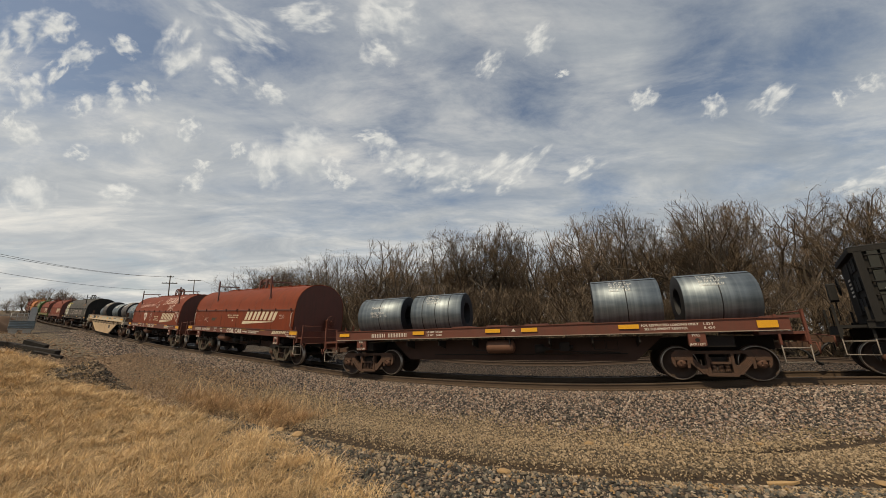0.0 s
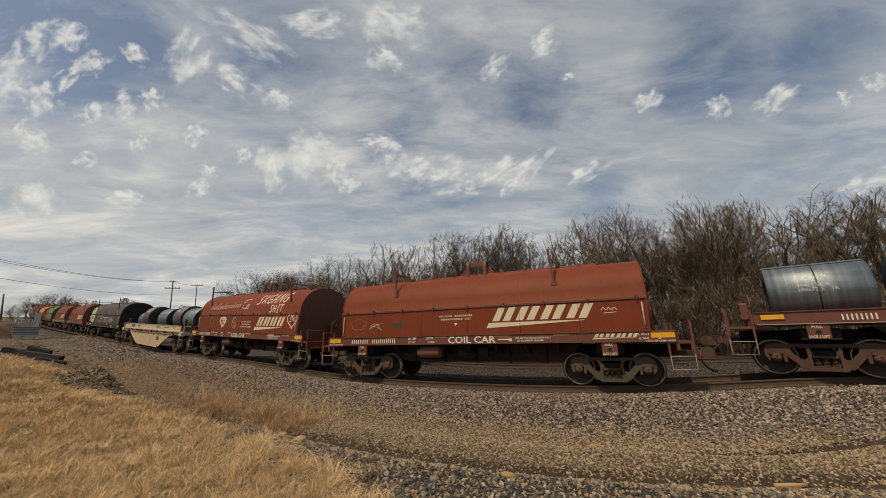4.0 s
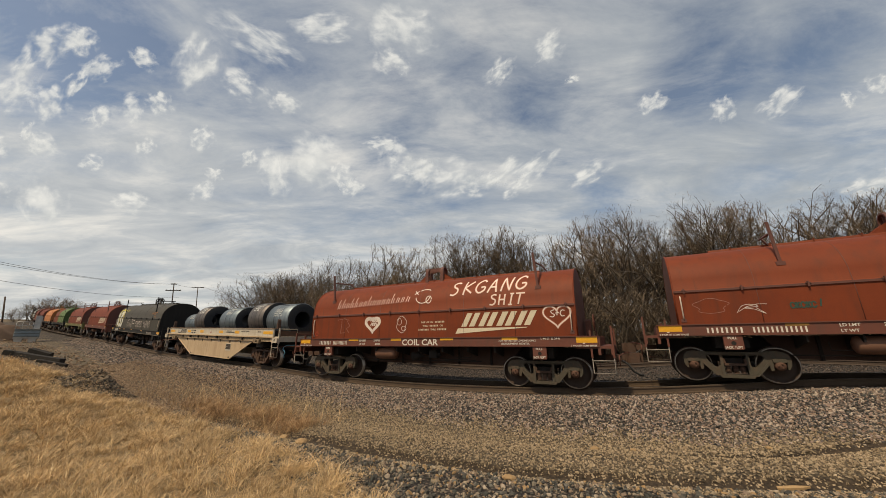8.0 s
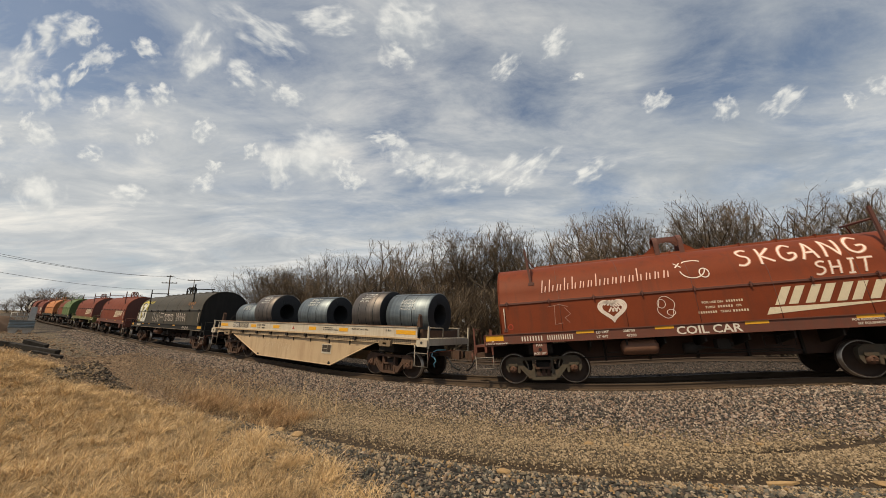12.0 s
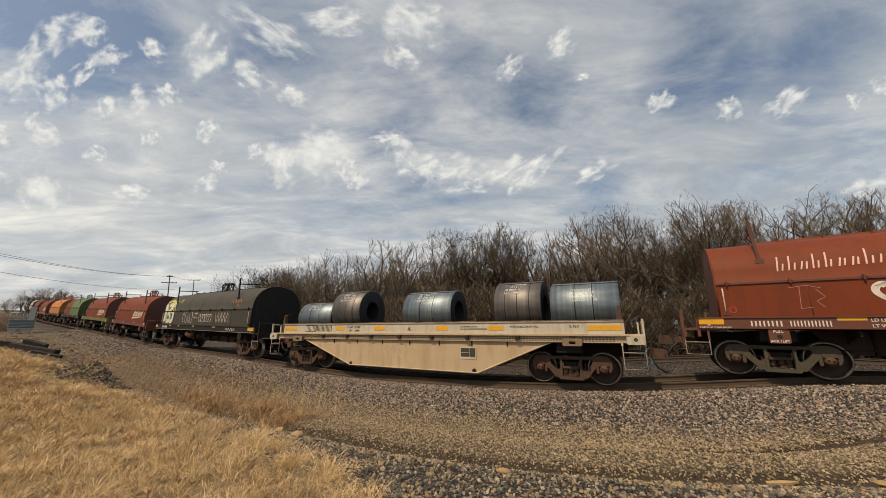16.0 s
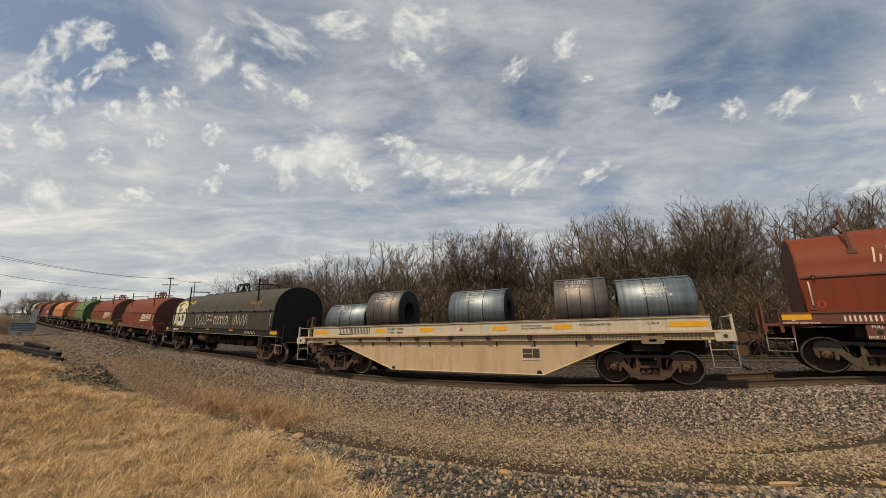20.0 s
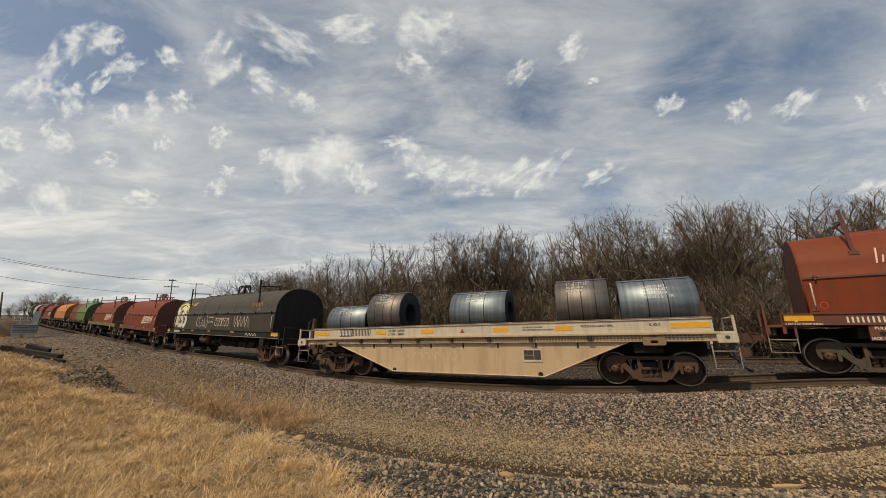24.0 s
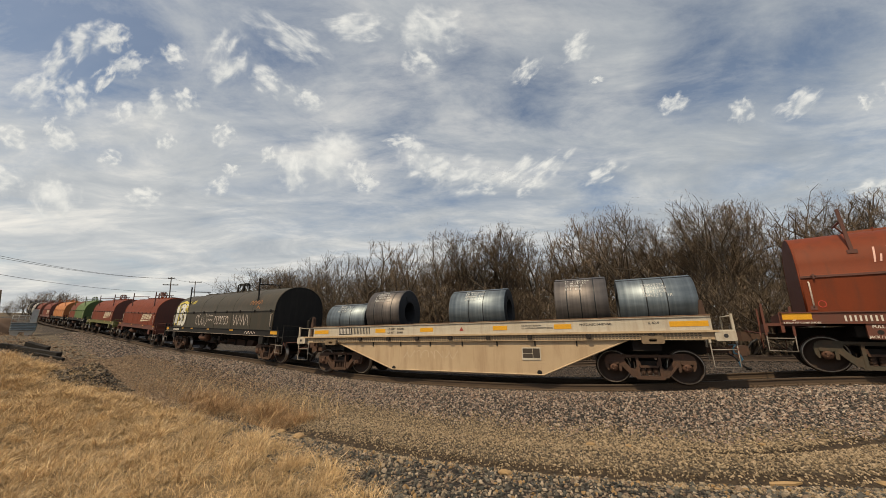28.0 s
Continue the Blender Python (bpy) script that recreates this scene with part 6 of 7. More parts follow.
def tree(seed, label, bole, first, limbs, spread, levels=6, stems=1, twig=None, per=6, length=0.5):
    """The tree with its height and its width."""
    segs, thin = grow(seed, bole, first, limbs, spread, levels, stems)
    t = thing("bare_tree" if stems == 1 else "bare_shrub_tree", label, "tree", "bare trees behind the tracks")
    fine = twigs(seed + 1, thin, per, length)
    ends = np.array([s[1] for s in fine])
    top, wide = float(np.percentile(ends[:, 2], 96)), float(np.percentile(np.hypot(ends[:, 0], ends[:, 1]), 93))
    wide = min(wide, 0.26 * top) if stems < 3 else wide
    rnd = random.Random(seed)

    def inside(p):
        """Within a rounded, slightly ragged crown."""
        up = abs(p[2] - 0.64 * top) / ((0.34 if p[2] > 0.64 * top else 0.60) * top)
        return (math.hypot(p[0], p[1]) / wide) ** 2.0 + up ** 2.0 < 1.0 + rnd.uniform(-0.16, 0.06)

    segs, fine = [s for s in segs if s[1][2] < 0.35 * top or inside(s[1])], [s for s in fine if inside(s[1])]
    top = float(np.percentile(np.array([s[1][2] for s in fine]), 98))
    stout = 0.3 * max(s[3] for s in segs)
    for k in range(stems):
        part("trunk", branch_mesh("trunk", [s for s in segs if s[3] > stout and s[4] == k], 7, BARK), BARK, t)
    tagged(part("branching", branch_mesh("branching", [s for s in segs if s[3] <= stout], 3, BARK), BARK, t), kind="stuff")
    tagged(part("crown", branch_mesh("crown", fine, 3, twig or TWIG, True), TWIG, t), "crown of fine bare twigs", kind="stuff")
    return t, top, 2 * wide


# kind of tree, azimuth, elevation of its top, width, in degrees as seen from the path
SKYLINE = ((0, -25.2, 9.7, 4.2), (0, -21.9, 8.9, 3.6), (3, -14.7, 12.4, 5.0), (2, -11.6, 15.6, 6.5),
           (0, -6.2, 14.7, 5.0), (4, 0.5, 17.4, 6.0), (0, 4.6, 16.6, 4.6), (0, 9.3, 17.7, 6.5), (4, 12.0, 16.9, 4.6), (1, 15.5, 15.6, 6.5),
           (2, 19.4, 16.2, 5.4), (0, 22.8, 17.6, 5.6), (1, 27.0, 16.9, 6.0), (4, 29.9, 17.0, 4.6), (3, 33.8, 17.2, 9.0), (2, 36.4, 17.6, 5.0),
           (4, 38.4, 16.9, 4.0), (0, 40.4, 15.8, 3.6), (4, 42.1, 16.3, 4.0), (1, 45.4, 14.2, 5.0), (1, 49.3, 15.5, 5.6), (0, 51.0, 14.6, 3.6),
           (2, 52.9, 14.5, 3.6), (0, 54.2, 14.0, 4.0))


def make_trees():
    kinds = [tree(11, "bare grey-brown deciduous tree with a rounded crown in the tree line", 2.3, 1.9, 5, 0.80, 6, 1, None, 6, 0.30),
             tree(23, "wide bare deciduous tree in the tree line", 2.0, 2.0, 5, 0.95, 6, 1, None, 8, 0.30),
             tree(37, "slender sparse bare tree with open limbs", 3.2, 2.2, 4, 0.80, 5, 1, None, 7, 0.34),
             tree(41, "wide many-stemmed bare tree with low spreading limbs", 0.8, 2.2, 2, 0.45, 5, 5, TWIG_RED, 2, 0.36),
             tree(59, "tall twin-stemmed bare tree in the tree line", 2.4, 2.1, 3, 0.62, 6, 2, None, 5, 0.30),
             tree(67, "low bushy bare shrub at the edge of the tree line", 0.4, 1.1, 2, 0.6, 3, 6, TWIG_RED, 6, 0.45)]
    rnd = random.Random(3)
    used = set()

    def put(k, az, dist, el, wide=None):
        """One tree whose top stands at an elevation as seen from the path, wide degrees across."""
        a = radians(az)
        x, y = dist * math.sin(a), dist * math.cos(a)
        z = float(height(x, y)[0])
        ob, base, span = kinds[k]
        up = (1.4 + dist * math.tan(radians(el)) - z) / base
        out = up * (min(max(dist * radians(1.5 * wide) / span / up, 0.85), 1.15) if wide else rnd.uniform(0.9, 1.15))
        m = pose(x, y, z, 0, 0, rnd.uniform(0, 360)) @ Matrix.Diagonal((out, out, up, 1))
        if k not in used:
            used.add(k)
            ob.matrix_basis = m
            return ob
        return copy_thing(ob, m @ Matrix.Diagonal((1 / ob.scale[0], 1 / ob.scale[1], 1 / ob.scale[2], 1)))

    # the skyline: kind, azimuth, elevation of the top, width in degrees
    for k, az, el, wide in SKYLINE:
        put(k, az, rnd.uniform(28, 33) if az > -10 else rnd.uniform(33, 37), el - 0.5, wide)
    for az in np.arange(-17, 64, 1.5):
        el = float(np.interp(az, [q[1] for q in SKYLINE], [q[2] for q in SKYLINE])) - rnd.uniform(3.6, 7.6)
        put(rnd.choice((0, 0, 1, 1, 4)), az + rnd.uniform(-1, 1), rnd.uniform(34, 44), el)
    for az in np.arange(-20, 66, 1.8):
        d = rnd.uniform(24, 31) if az > -8 else rnd.uniform(31, 36)
        put(rnd.choice((5, 5, 3)), az + rnd.uniform(-0.8, 0.8), d, math.degrees(math.atan((rnd.uniform(2.6, 5.4) - 1.4) / d)))
    for az, el, d in ((-32, 7.4, 62), (-30.5, 8.2, 62), (-29.2, 5.6, 58), (-26.4, 9.0, 60), (-26.6, 8.0, 55), (-25.5, 9.0, 60), (-24.2, 8.2, 54), (-22, 8.8, 52), (-19.5, 8.6, 47), (-17.5, 11.0, 42), (-23, 8.4, 58), (-20.5, 8.0, 56), (-33.5, 6.4, 75), (-36, 6.0, 90), (-21.5, 7.0, 50), (-18.5, 9.5, 46)):
        put(rnd.choice((1, 3, 0)), az, d, el + (0.4 if az > -29.5 else -4.2))
    for az, el in ((-51.5, 3.6), (-50, 4.5), (-48.8, 4.8), (-47.5, 4.3), (-45.5, 3.4), (-43.5, 3.6), (-41, 4.0), (-39.5, 4.2), (-37.5, 4.4), (-51.8, 3.2), (-50.8, 4.2), (-49.4, 4.9), (-48.3, 4.6), (-47.9, 4.9), (-46.6, 4.0), (-46.9, 3.6), (-49.0, 4.2), (-50.4, 3.9), (-48.0, 3.9), (-44.6, 3.3), (-42.2, 3.6)):
        put(rnd.choice((1, 0, 3)), az, 168.0 + 9 * math.sin(az * 7), el)


make_trees()


# ---------------------------------------------------------------- loose stones
def stones(name, n, s_range, lat_range, size, material, label, seed, keep=None, sink=0.35, flat=0.7, lumpy=False):
    """Many small crushed stones lying on the ground between two arc lengths."""
    r = np.random.RandomState(seed)
    s = r.uniform(*s_range, n)
    lat = r.uniform(*lat_range, n)
    if keep is not None:
        k = keep(s, lat, r)
        s, lat = s[k], lat[k]
    n = len(s)
    h = np.interp(s, ARC, HEAD)
    x = np.interp(s, ARC, PX) + lat * np.sin(h)
    y = np.interp(s, ARC, PY) - lat * np.cos(h)
    z = height(x, y)
    d = size[0] + (size[1] - size[0]) * r.rand(n) ** 2.2
    if not lumpy:      # sharp chips
        cube = np.array([(1.15, 0, 0), (-1.15, 0, 0), (0, 1.15, 0), (0, -1.15, 0), (0, 0, 1.0), (0, 0, -1.0)])
    else:      # rounded lumps
        g = 0.618
        cube = np.array([(0, g, 1), (0, -g, 1), (0, g, -1), (0, -g, -1), (g, 1, 0), (-g, 1, 0), (g, -1, 0), (-g, -1, 0), (1, 0, g), (-1, 0, g), (1, 0, -g), (-1, 0, -g)], float)
    k = len(cube)
    v = cube[None] * r.uniform(0.55 if lumpy else 0.68, 1.0, (n, k, 3)) + (r.uniform(-0.34, 0.34, (n, k, 3)) if lumpy else r.uniform(-0.27, 0.27, (n, k, 3)))
    v *= np.stack([r.uniform(0.7, 1.2, n), r.uniform(0.7, 1.2, n), r.uniform(0.45, 0.9, n) * flat / 0.7], 1)[:, None] * (d * 0.5)[:, None, None]
    q = r.normal(size=(n, 4)) * np.array([1, 0.45, 0.45, 1.0])
    q /= np.linalg.norm(q, axis=1)[:, None]
    w_, i, j, l = q.T
    R = np.stack([1 - 2 * (j * j + l * l), 2 * (i * j - l * w_), 2 * (i * l + j * w_), 2 * (i * j + l * w_), 1 - 2 * (i * i + l * l), 2 * (j * l - i * w_),
                  2 * (i * l - j * w_), 2 * (j * l + i * w_), 1 - 2 * (i * i + j * j)], 1).reshape(n, 3, 3)
    v = np.einsum("nij,nkj->nki", R, v)
    v += np.stack([x, y, z + d * (0.5 - sink) * 0.6], 1)[:, None]
    lump = np.array([(0, 1, 8), (0, 9, 1), (0, 8, 4), (0, 4, 5), (0, 5, 9), (1, 6, 8), (1, 7, 6), (1, 9, 7), (2, 10, 3), (2, 3, 11), (2, 4, 10), (2, 5, 4), (2, 11, 5), (3, 10, 6), (3, 6, 7), (3, 7, 11), (4, 8, 10), (5, 11, 9), (6, 10, 8), (7, 9, 11)])
    tri = np.array([(0, 2, 4), (2, 1, 4), (1, 3, 4), (3, 0, 4), (2, 0, 5), (1, 2, 5), (3, 1, 5), (0, 3, 5)])
    face = lump if lumpy else tri
    f = (face[None] + len(cube) * np.arange(n)[:, None, None]).reshape(-1, face.shape[1])
    return tagged(new(name, bulk(name, v.reshape(-1, 3), f, material)), label, "stones", kind="stuff")


BALLAST = stone_mix("mixed_ballast", [(0.255, 0.185, 0.155), (0.10, 0.082, 0.072), (0.36, 0.285, 0.24), (0.036, 0.036, 0.036), (0.225, 0.148, 0.110), (0.43, 0.355, 0.285), (0.14, 0.122, 0.112), (0.055, 0.05, 0.048), (0.29, 0.205, 0.155), (0.078, 0.077, 0.070), (0.30, 0.245, 0.205)])
# Fouled stones, with the shade under the train mixed into their colours.
GRIMY_SHADED = stone_mix("grimy_shaded_ballast", [(0.065, 0.05, 0.044), (0.033, 0.027, 0.026), (0.095, 0.073, 0.063), (0.018, 0.017, 0.017), (0.055, 0.037, 0.032), (0.13, 0.10, 0.085), (0.042, 0.035, 0.033)])
PEBBLE = stone_mix("tan_path_gravel", [(0.354, 0.267, 0.170), (0.248, 0.184, 0.115), (0.423, 0.327, 0.221), (0.170, 0.124, 0.078), (0.313, 0.244, 0.161), (0.101, 0.077, 0.052), (0.386, 0.294, 0.193)])
ROCK = stone_mix("coarse_mixed_rock", [(0.225, 0.18, 0.13), (0.075, 0.070, 0.060), (0.30, 0.24, 0.17), (0.040, 0.039, 0.036), (0.165, 0.14, 0.108), (0.32, 0.205, 0.10), (0.125, 0.118, 0.10), (0.085, 0.083, 0.075), (0.38, 0.31, 0.235), (0.22, 0.158, 0.115), (0.058, 0.060, 0.053)])
BROWN_GRAVEL = stone_mix("brown_gravel", [(0.30, 0.208, 0.135), (0.205, 0.138, 0.09), (0.38, 0.275, 0.185), (0.125, 0.085, 0.058), (0.27, 0.178, 0.118), (0.33, 0.245, 0.165)])
HEAPROCK = stone_mix("dull_brown_heap_rock", [(0.20, 0.152, 0.104), (0.09, 0.073, 0.054), (0.27, 0.205, 0.14), (0.05, 0.042, 0.033), (0.15, 0.116, 0.082)])


def foot(s):
    """Where the ballast slope runs out into the path."""
    return np.interp(s, (-24, -10.7, -4.4, -0.3, 3.9, 6.6, 12), (2.4, 2.4, 2.8, 3.2, 3.4, 3.6, 3.2)) + 0.10 * np.sin(s * 2.3) + 0.08 * np.sin(s * 5.1 + 1)


def on_slope(s, lat, r):
    return lat < foot(s) - 0.35 + 0.75 * r.rand(len(s))


def on_path(s, lat, r):
    rut = np.exp(-((lat - 5.72 - 0.15 * np.sin(s * 0.6)) / 0.21) ** 2) * (s > -7) + np.exp(-((lat - rut_line(s)) / 0.14) ** 2) * (s > 5)
    return (lat > foot(s) - 0.45 + 0.6 * r.rand(len(s))) & ((rut < 0.2 + 0.7 * r.rand(len(s))) | (r.rand(len(s)) < 0.42))


def on_rocks(s, lat, r):
    line = np.interp(s, (-4, 0, 4, 6.5, 12), (5.65, 6.0, 6.05, 5.65, 5.0))
    return (lat > line + 0.08 * np.sin(s * 3) + 0.15 * r.rand(len(s))) & (lat < grass_edge(s) + 0.2 + 0.6 * r.rand(len(s)))


stones("ballast_stones", 62000, (-9, 15.5), (0.98, 4.3), (0.046, 0.086), BALLAST, "pinkish grey crushed ballast stones beside the rail", 1, on_slope, 0.2)
stones("ballast_stones", 19000, (-24, -9), (0.98, 3.6), (0.065, 0.12), BALLAST, "pinkish grey crushed ballast stones beside the rail", 2, on_slope, 0.2)
stones("ballast_stones", 8000, (-55, -24), (1.1, 4.0), (0.09, 0.17), BALLAST, "pinkish grey crushed ballast stones far along the track", 3)
stones("ballast_stones", 9000, (-12, 15.5), (-1.2, 1.2), (0.04, 0.085), GRIMY_SHADED, "ballast stones between the sleepers", 4, lambda s, lat, r: (np.abs((s * 2) % 1 - 0.5) < 0.27))
stones("ballast_stones", 20000, (-12, 16), (-8.0, -1.05), (0.05, 0.10), GRIMY_SHADED, "ballast stones between the two tracks", 6)
stones("path_gravel", 76000, (-6, 14), (2.6, 6.3), (0.028, 0.062), PEBBLE, "tan gravel of the service path", 7, on_path, 0.2)
stones("path_gravel", 30000, (-24, -6), (2.3, 7.6), (0.042, 0.085), BROWN_GRAVEL, "tan gravel of the service path", 8, on_path, 0.2)
stones("rough_gravel", 11000, (-62, -17), (3.6, 15), (0.08, 0.20), BROWN_GRAVEL, "rough brown gravel beyond the grass", 11)
stones("coarse_rock", 27000, (-4.0, 12.5), (5.0, 9.4), (0.040, 0.088), ROCK, "coarse grey and tan rocks along the path", 9, on_rocks, 0.25, lumpy=True)
stones("rock_heap", 7000, (-13.4, -7.0), (5.2, 9.4), (0.06, 0.14), HEAPROCK, "heap of brown-grey crushed rock at the grass's edge", 10,
       lambda s, lat, r: heap_shape(s, lat) > 0.12 + 0.12 * r.rand(len(s)), 0.2, lumpy=True)


def lone_stone(s, lat, size, seed, name="sandstone_piece"):
    """A larger tan stone among the gravel."""
    r = random.Random(seed)
    bm = bmesh.new()
    bmesh.ops.create_icosphere(bm, subdivisions=2, radius=size / 2)
    for v in bm.verts:
        v.co = Vector((v.co.x * 1.3, v.co.y * 0.95, v.co.z * 0.42)) * (1 + 0.25 * noise.noise(v.co * 9 / size * 0.1 + Vector((seed, 0, 0)))) * r.uniform(0.85, 1.1)
    me = bpy.data.meshes.new(name)
    bm.to_mesh(me)
    bm.free()
    me.materials.append(mat("orange_sandstone", (0.36, 0.235, 0.115), (0.26, 0.17, 0.085), rough=0.9, scale=9.0, bump=0.4))
    p = on_track(s, lat)
    z = float(height(p.x, p.y)[0])
    ob = new(name, me)
    ob.matrix_basis = pose(p.x, p.y, z + size * 0.16, 0, 0, r.uniform(0, 180))
    tagged(ob, "orange-tan sandstone piece lying in the gravel", "stone", "larger tan stones")


for i, (s, lat, size) in enumerate(((4.15, 4.42, 0.17), (4.75, 4.35, 0.12), (-1.6, 5.85, 0.2), (-0.9, 6.05, 0.26), (6.9, 4.0, 0.11), (3.0, 6.35, 0.18), (7.6, 5.5, 0.2), (-2.4, 5.7, 0.14))):
    lone_stone(s, lat, size, i + 1)


def splinter():
    p = on_track(6.33, 5.6)
    s = Shape()
    s.prism([(-0.19, -0.035), (0.10, -0.045), (0.21, 0.0), (0.02, 0.035), (-0.17, 0.03)], -0.012, 0.016, "z")
    ob = new("wood_splinter", s.mesh("wood_splinter", mat("pale_split_wood", (0.42, 0.28, 0.14), (0.3, 0.19, 0.09), rough=0.9, scale=12.0)))
    ob.matrix_basis = pose(p.x, p.y, float(height(p.x, p.y)[0]) + 0.05, 6, -8, -18)
    tagged(ob, "pale split wood splinter lying on the rocks", "wood splinter")


splinter()


# ---------------------------------------------------------------- dry grass
def straw(name, colours):
    m = bpy.data.materials.new(name)
    m.use_nodes = True
    n = Nodes(m.node_tree)
    r = n.add("NewGeometry").outputs["Random Per Island"]
    pos = n.add("NewGeometry").outputs["Position"]
    col = n.ramp(r, *[(i / (len(colours) - 1), c) for i, c in enumerate(colours)])
    col = n.mix(0.55, col, n.ramp(n.noise(pos, 1.1, 4.0), (0.3, 0.45), (0.7, 1.0)), "MULTIPLY")
    col = n.mix(0.7, col, n.ramp(n.noise(pos, 5.0, 4.0, 0.65), (0.36, 0.32), (0.54, 1.0)), "MULTIPLY")
    b = n.add("BsdfPrincipled", Roughness=0.75)
    n.put(b.inputs["Base Color"], col)
    n.put(n.add("OutputMaterial").inputs[0], b.outputs[0])
    return m


STRAW = straw("dry_straw", [(0.30, 0.185, 0.085), (0.72, 0.485, 0.245), (0.87, 0.63, 0.35), (0.50, 0.315, 0.145), (0.94, 0.73, 0.455)])
WEED = straw("dead_weed", [(0.24, 0.14, 0.068), (0.44, 0.28, 0.14), (0.62, 0.44, 0.25)])

RED_WEED = straw("reddish_dead_weed", [(0.22, 0.105, 0.048), (0.50, 0.31, 0.155), (0.34, 0.175, 0.078), (0.68, 0.47, 0.26), (0.42, 0.25, 0.12)])


def blades(name, x, y, tall, width, material, label, seed, lean=0.8, wind=(0.25, 0.1), kind="stuff", category="grass"):
    """Bent blades, two joints each, standing on the ground at x, y."""
    r = np.random.RandomState(seed)
    n = len(x)
    z = height(x, y) - 0.01
    a = r.uniform(0, math.tau, n)
    bend = np.stack([np.cos(a), np.sin(a)], 1) * (lean * r.rand(n) ** 0.7)[:, None] + np.array(wind)
    side = r.uniform(0, math.tau, n)
    sx = np.stack([np.cos(side), np.sin(side), np.zeros(n)], 1) * (width * r.uniform(0.6, 1.3, n))[:, None] * 0.5
    rows = []
    for k, (f, w_) in enumerate(((0.0, 1.0), (0.55, 0.8), (1.0, 0.1))):
        out = bend * (f ** 1.8 * tall)[:, None] if isinstance(tall, np.ndarray) else bend * f ** 1.8 * tall
        up = tall * (f - 0.28 * f ** 2.5 * np.linalg.norm(bend, axis=1))
        p = np.stack([x + out[:, 0], y + out[:, 1], z + up], 1)
        rows += [p - sx * w_, p + sx * w_]
    v = np.stack(rows, 1)
    quad = np.array([(0, 1, 3, 2), (2, 3, 5, 4)])
    f = (quad[None] + 6 * np.arange(n)[:, None, None]).reshape(-1, 4)
    return tagged(new(name, bulk(name, v.reshape(-1, 3), f, material)), label, category, kind=kind)


def make_grass():
    r = np.random.RandomState(21)
    # tufts, each of many blades, nearer ones finer
    n = 11000
    x, y = r.uniform(-24, 2.5, n), r.uniform(3.2, 21, n)
    s, lat = locate(x, y)
    ok = (lat > grass_edge(s) + 0.15 * r.randn(n)) & (s > -21.5) & (lat < 17) & ((s > -15.6) | (lat > 9.0)) & (np.hypot(x, y) > 3.6) & (heap_shape(s, lat) < 0.14)
    x, y = x[ok], y[ok]
    lump = np.array([noise.noise(Vector((a * 1.5, b * 1.5, 3.0))) + 0.6 * noise.noise(Vector((a * 3.7, b * 3.7, 8.0))) for a, b in zip(x, y)])
    ok = lump + 0.25 * r.randn(len(x)) > -0.42
    x, y, lump = x[ok], y[ok], lump[ok]
    dist = np.hypot(x, y)
    k = 40
    tall0 = r.uniform(0.13, 0.30, len(x)) * np.clip(1.0 + 0.75 * lump, 0.4, 1.7)
    rad = r.uniform(0.05, 0.2, len(x))
    ang, rr = r.uniform(0, math.tau, (len(x), k)), np.sqrt(r.rand(len(x), k)) * rad[:, None]
    bx, by = (x[:, None] + rr * np.cos(ang)).ravel(), (y[:, None] + rr * np.sin(ang)).ravel()
    tall = (tall0[:, None] * r.uniform(0.55, 1.25, (len(x), k))).ravel()
    wide = np.repeat(0.0034 + 0.00062 * dist, k)
    blades("dry_grass", bx, by, tall, wide, STRAW, "long dry straw-coloured grass on the bank", 22, 1.9, (0.12, 0.02))
    n = 60000
    x, y = r.uniform(-14, 2.0, n), r.uniform(3.2, 14, n)
    s, lat = locate(x, y)
    ok = (lat > grass_edge(s) - 0.1) & (np.hypot(x, y) > 3.6)
    x, y = x[ok], y[ok]
    blades("matted_grass", x, y, r.uniform(0.06, 0.16, len(x)), np.full(len(x), 0.008), STRAW, "matted dry grass close to the ground", 23, 1.6)
    # a few tufts out on the rocks
    bx, by, tl = [], [], []
    for s_, lat_, m, rad_, h in ((0.35, 7.5, 700, 0.2, 0.17), (-0.3, 6.9, 220, 0.3, 0.14), (1.2, 6.9, 120, 0.3, 0.10)):
        p = on_track(s_, lat_)
        a, q = r.uniform(0, math.tau, m), np.sqrt(r.rand(m)) * rad_
        bx.append(p.x + q * np.cos(a)), by.append(p.y + q * np.sin(a)), tl.append(r.uniform(0.5, 1.1, m) * h)
    blades("grass_tuft", np.concatenate(bx), np.concatenate(by), np.concatenate(tl), np.full(sum(map(len, bx)), 0.007), STRAW, "small dry tufts among the rocks", 24, 2.2)
    # tall dead weeds between the path and the grass
    n = 4200
    s, lat = r.uniform(-13, -1.3, n), r.normal(4.85, 0.6, n)
    ok = r.rand(n) * 1.5 < (0.55 + 0.8 * np.sin(s * 2.7 + 2 * np.sin(lat * 3.1)) * np.sin(lat * 4.3 + s)) * np.interp(s, (-12, -8, -4, -2, -1.3), (0.25, 0.6, 1.0, 1.0, 0.3))
    s, lat = s[ok], lat[ok]
    h = np.interp(s, ARC, HEAD)
    x, y = np.interp(s, ARC, PX) + lat * np.sin(h), np.interp(s, ARC, PY) - lat * np.cos(h)
    blades("dead_weeds", x, y, r.uniform(0.12, 0.62, len(x)) * r.uniform(0.5, 1.1, len(x)), np.full(len(x), 0.011), WEED, "tall dead weeds along the path", 25, 0.9)
    n = 5600
    s = -1.9 - 5.4 * r.rand(n) ** 1.45 + 0.2 * r.randn(n)
    lat = r.normal(5.05, 0.3, n) + 0.2 * np.sin(s * 2.1)
    h = np.interp(s, ARC, HEAD)
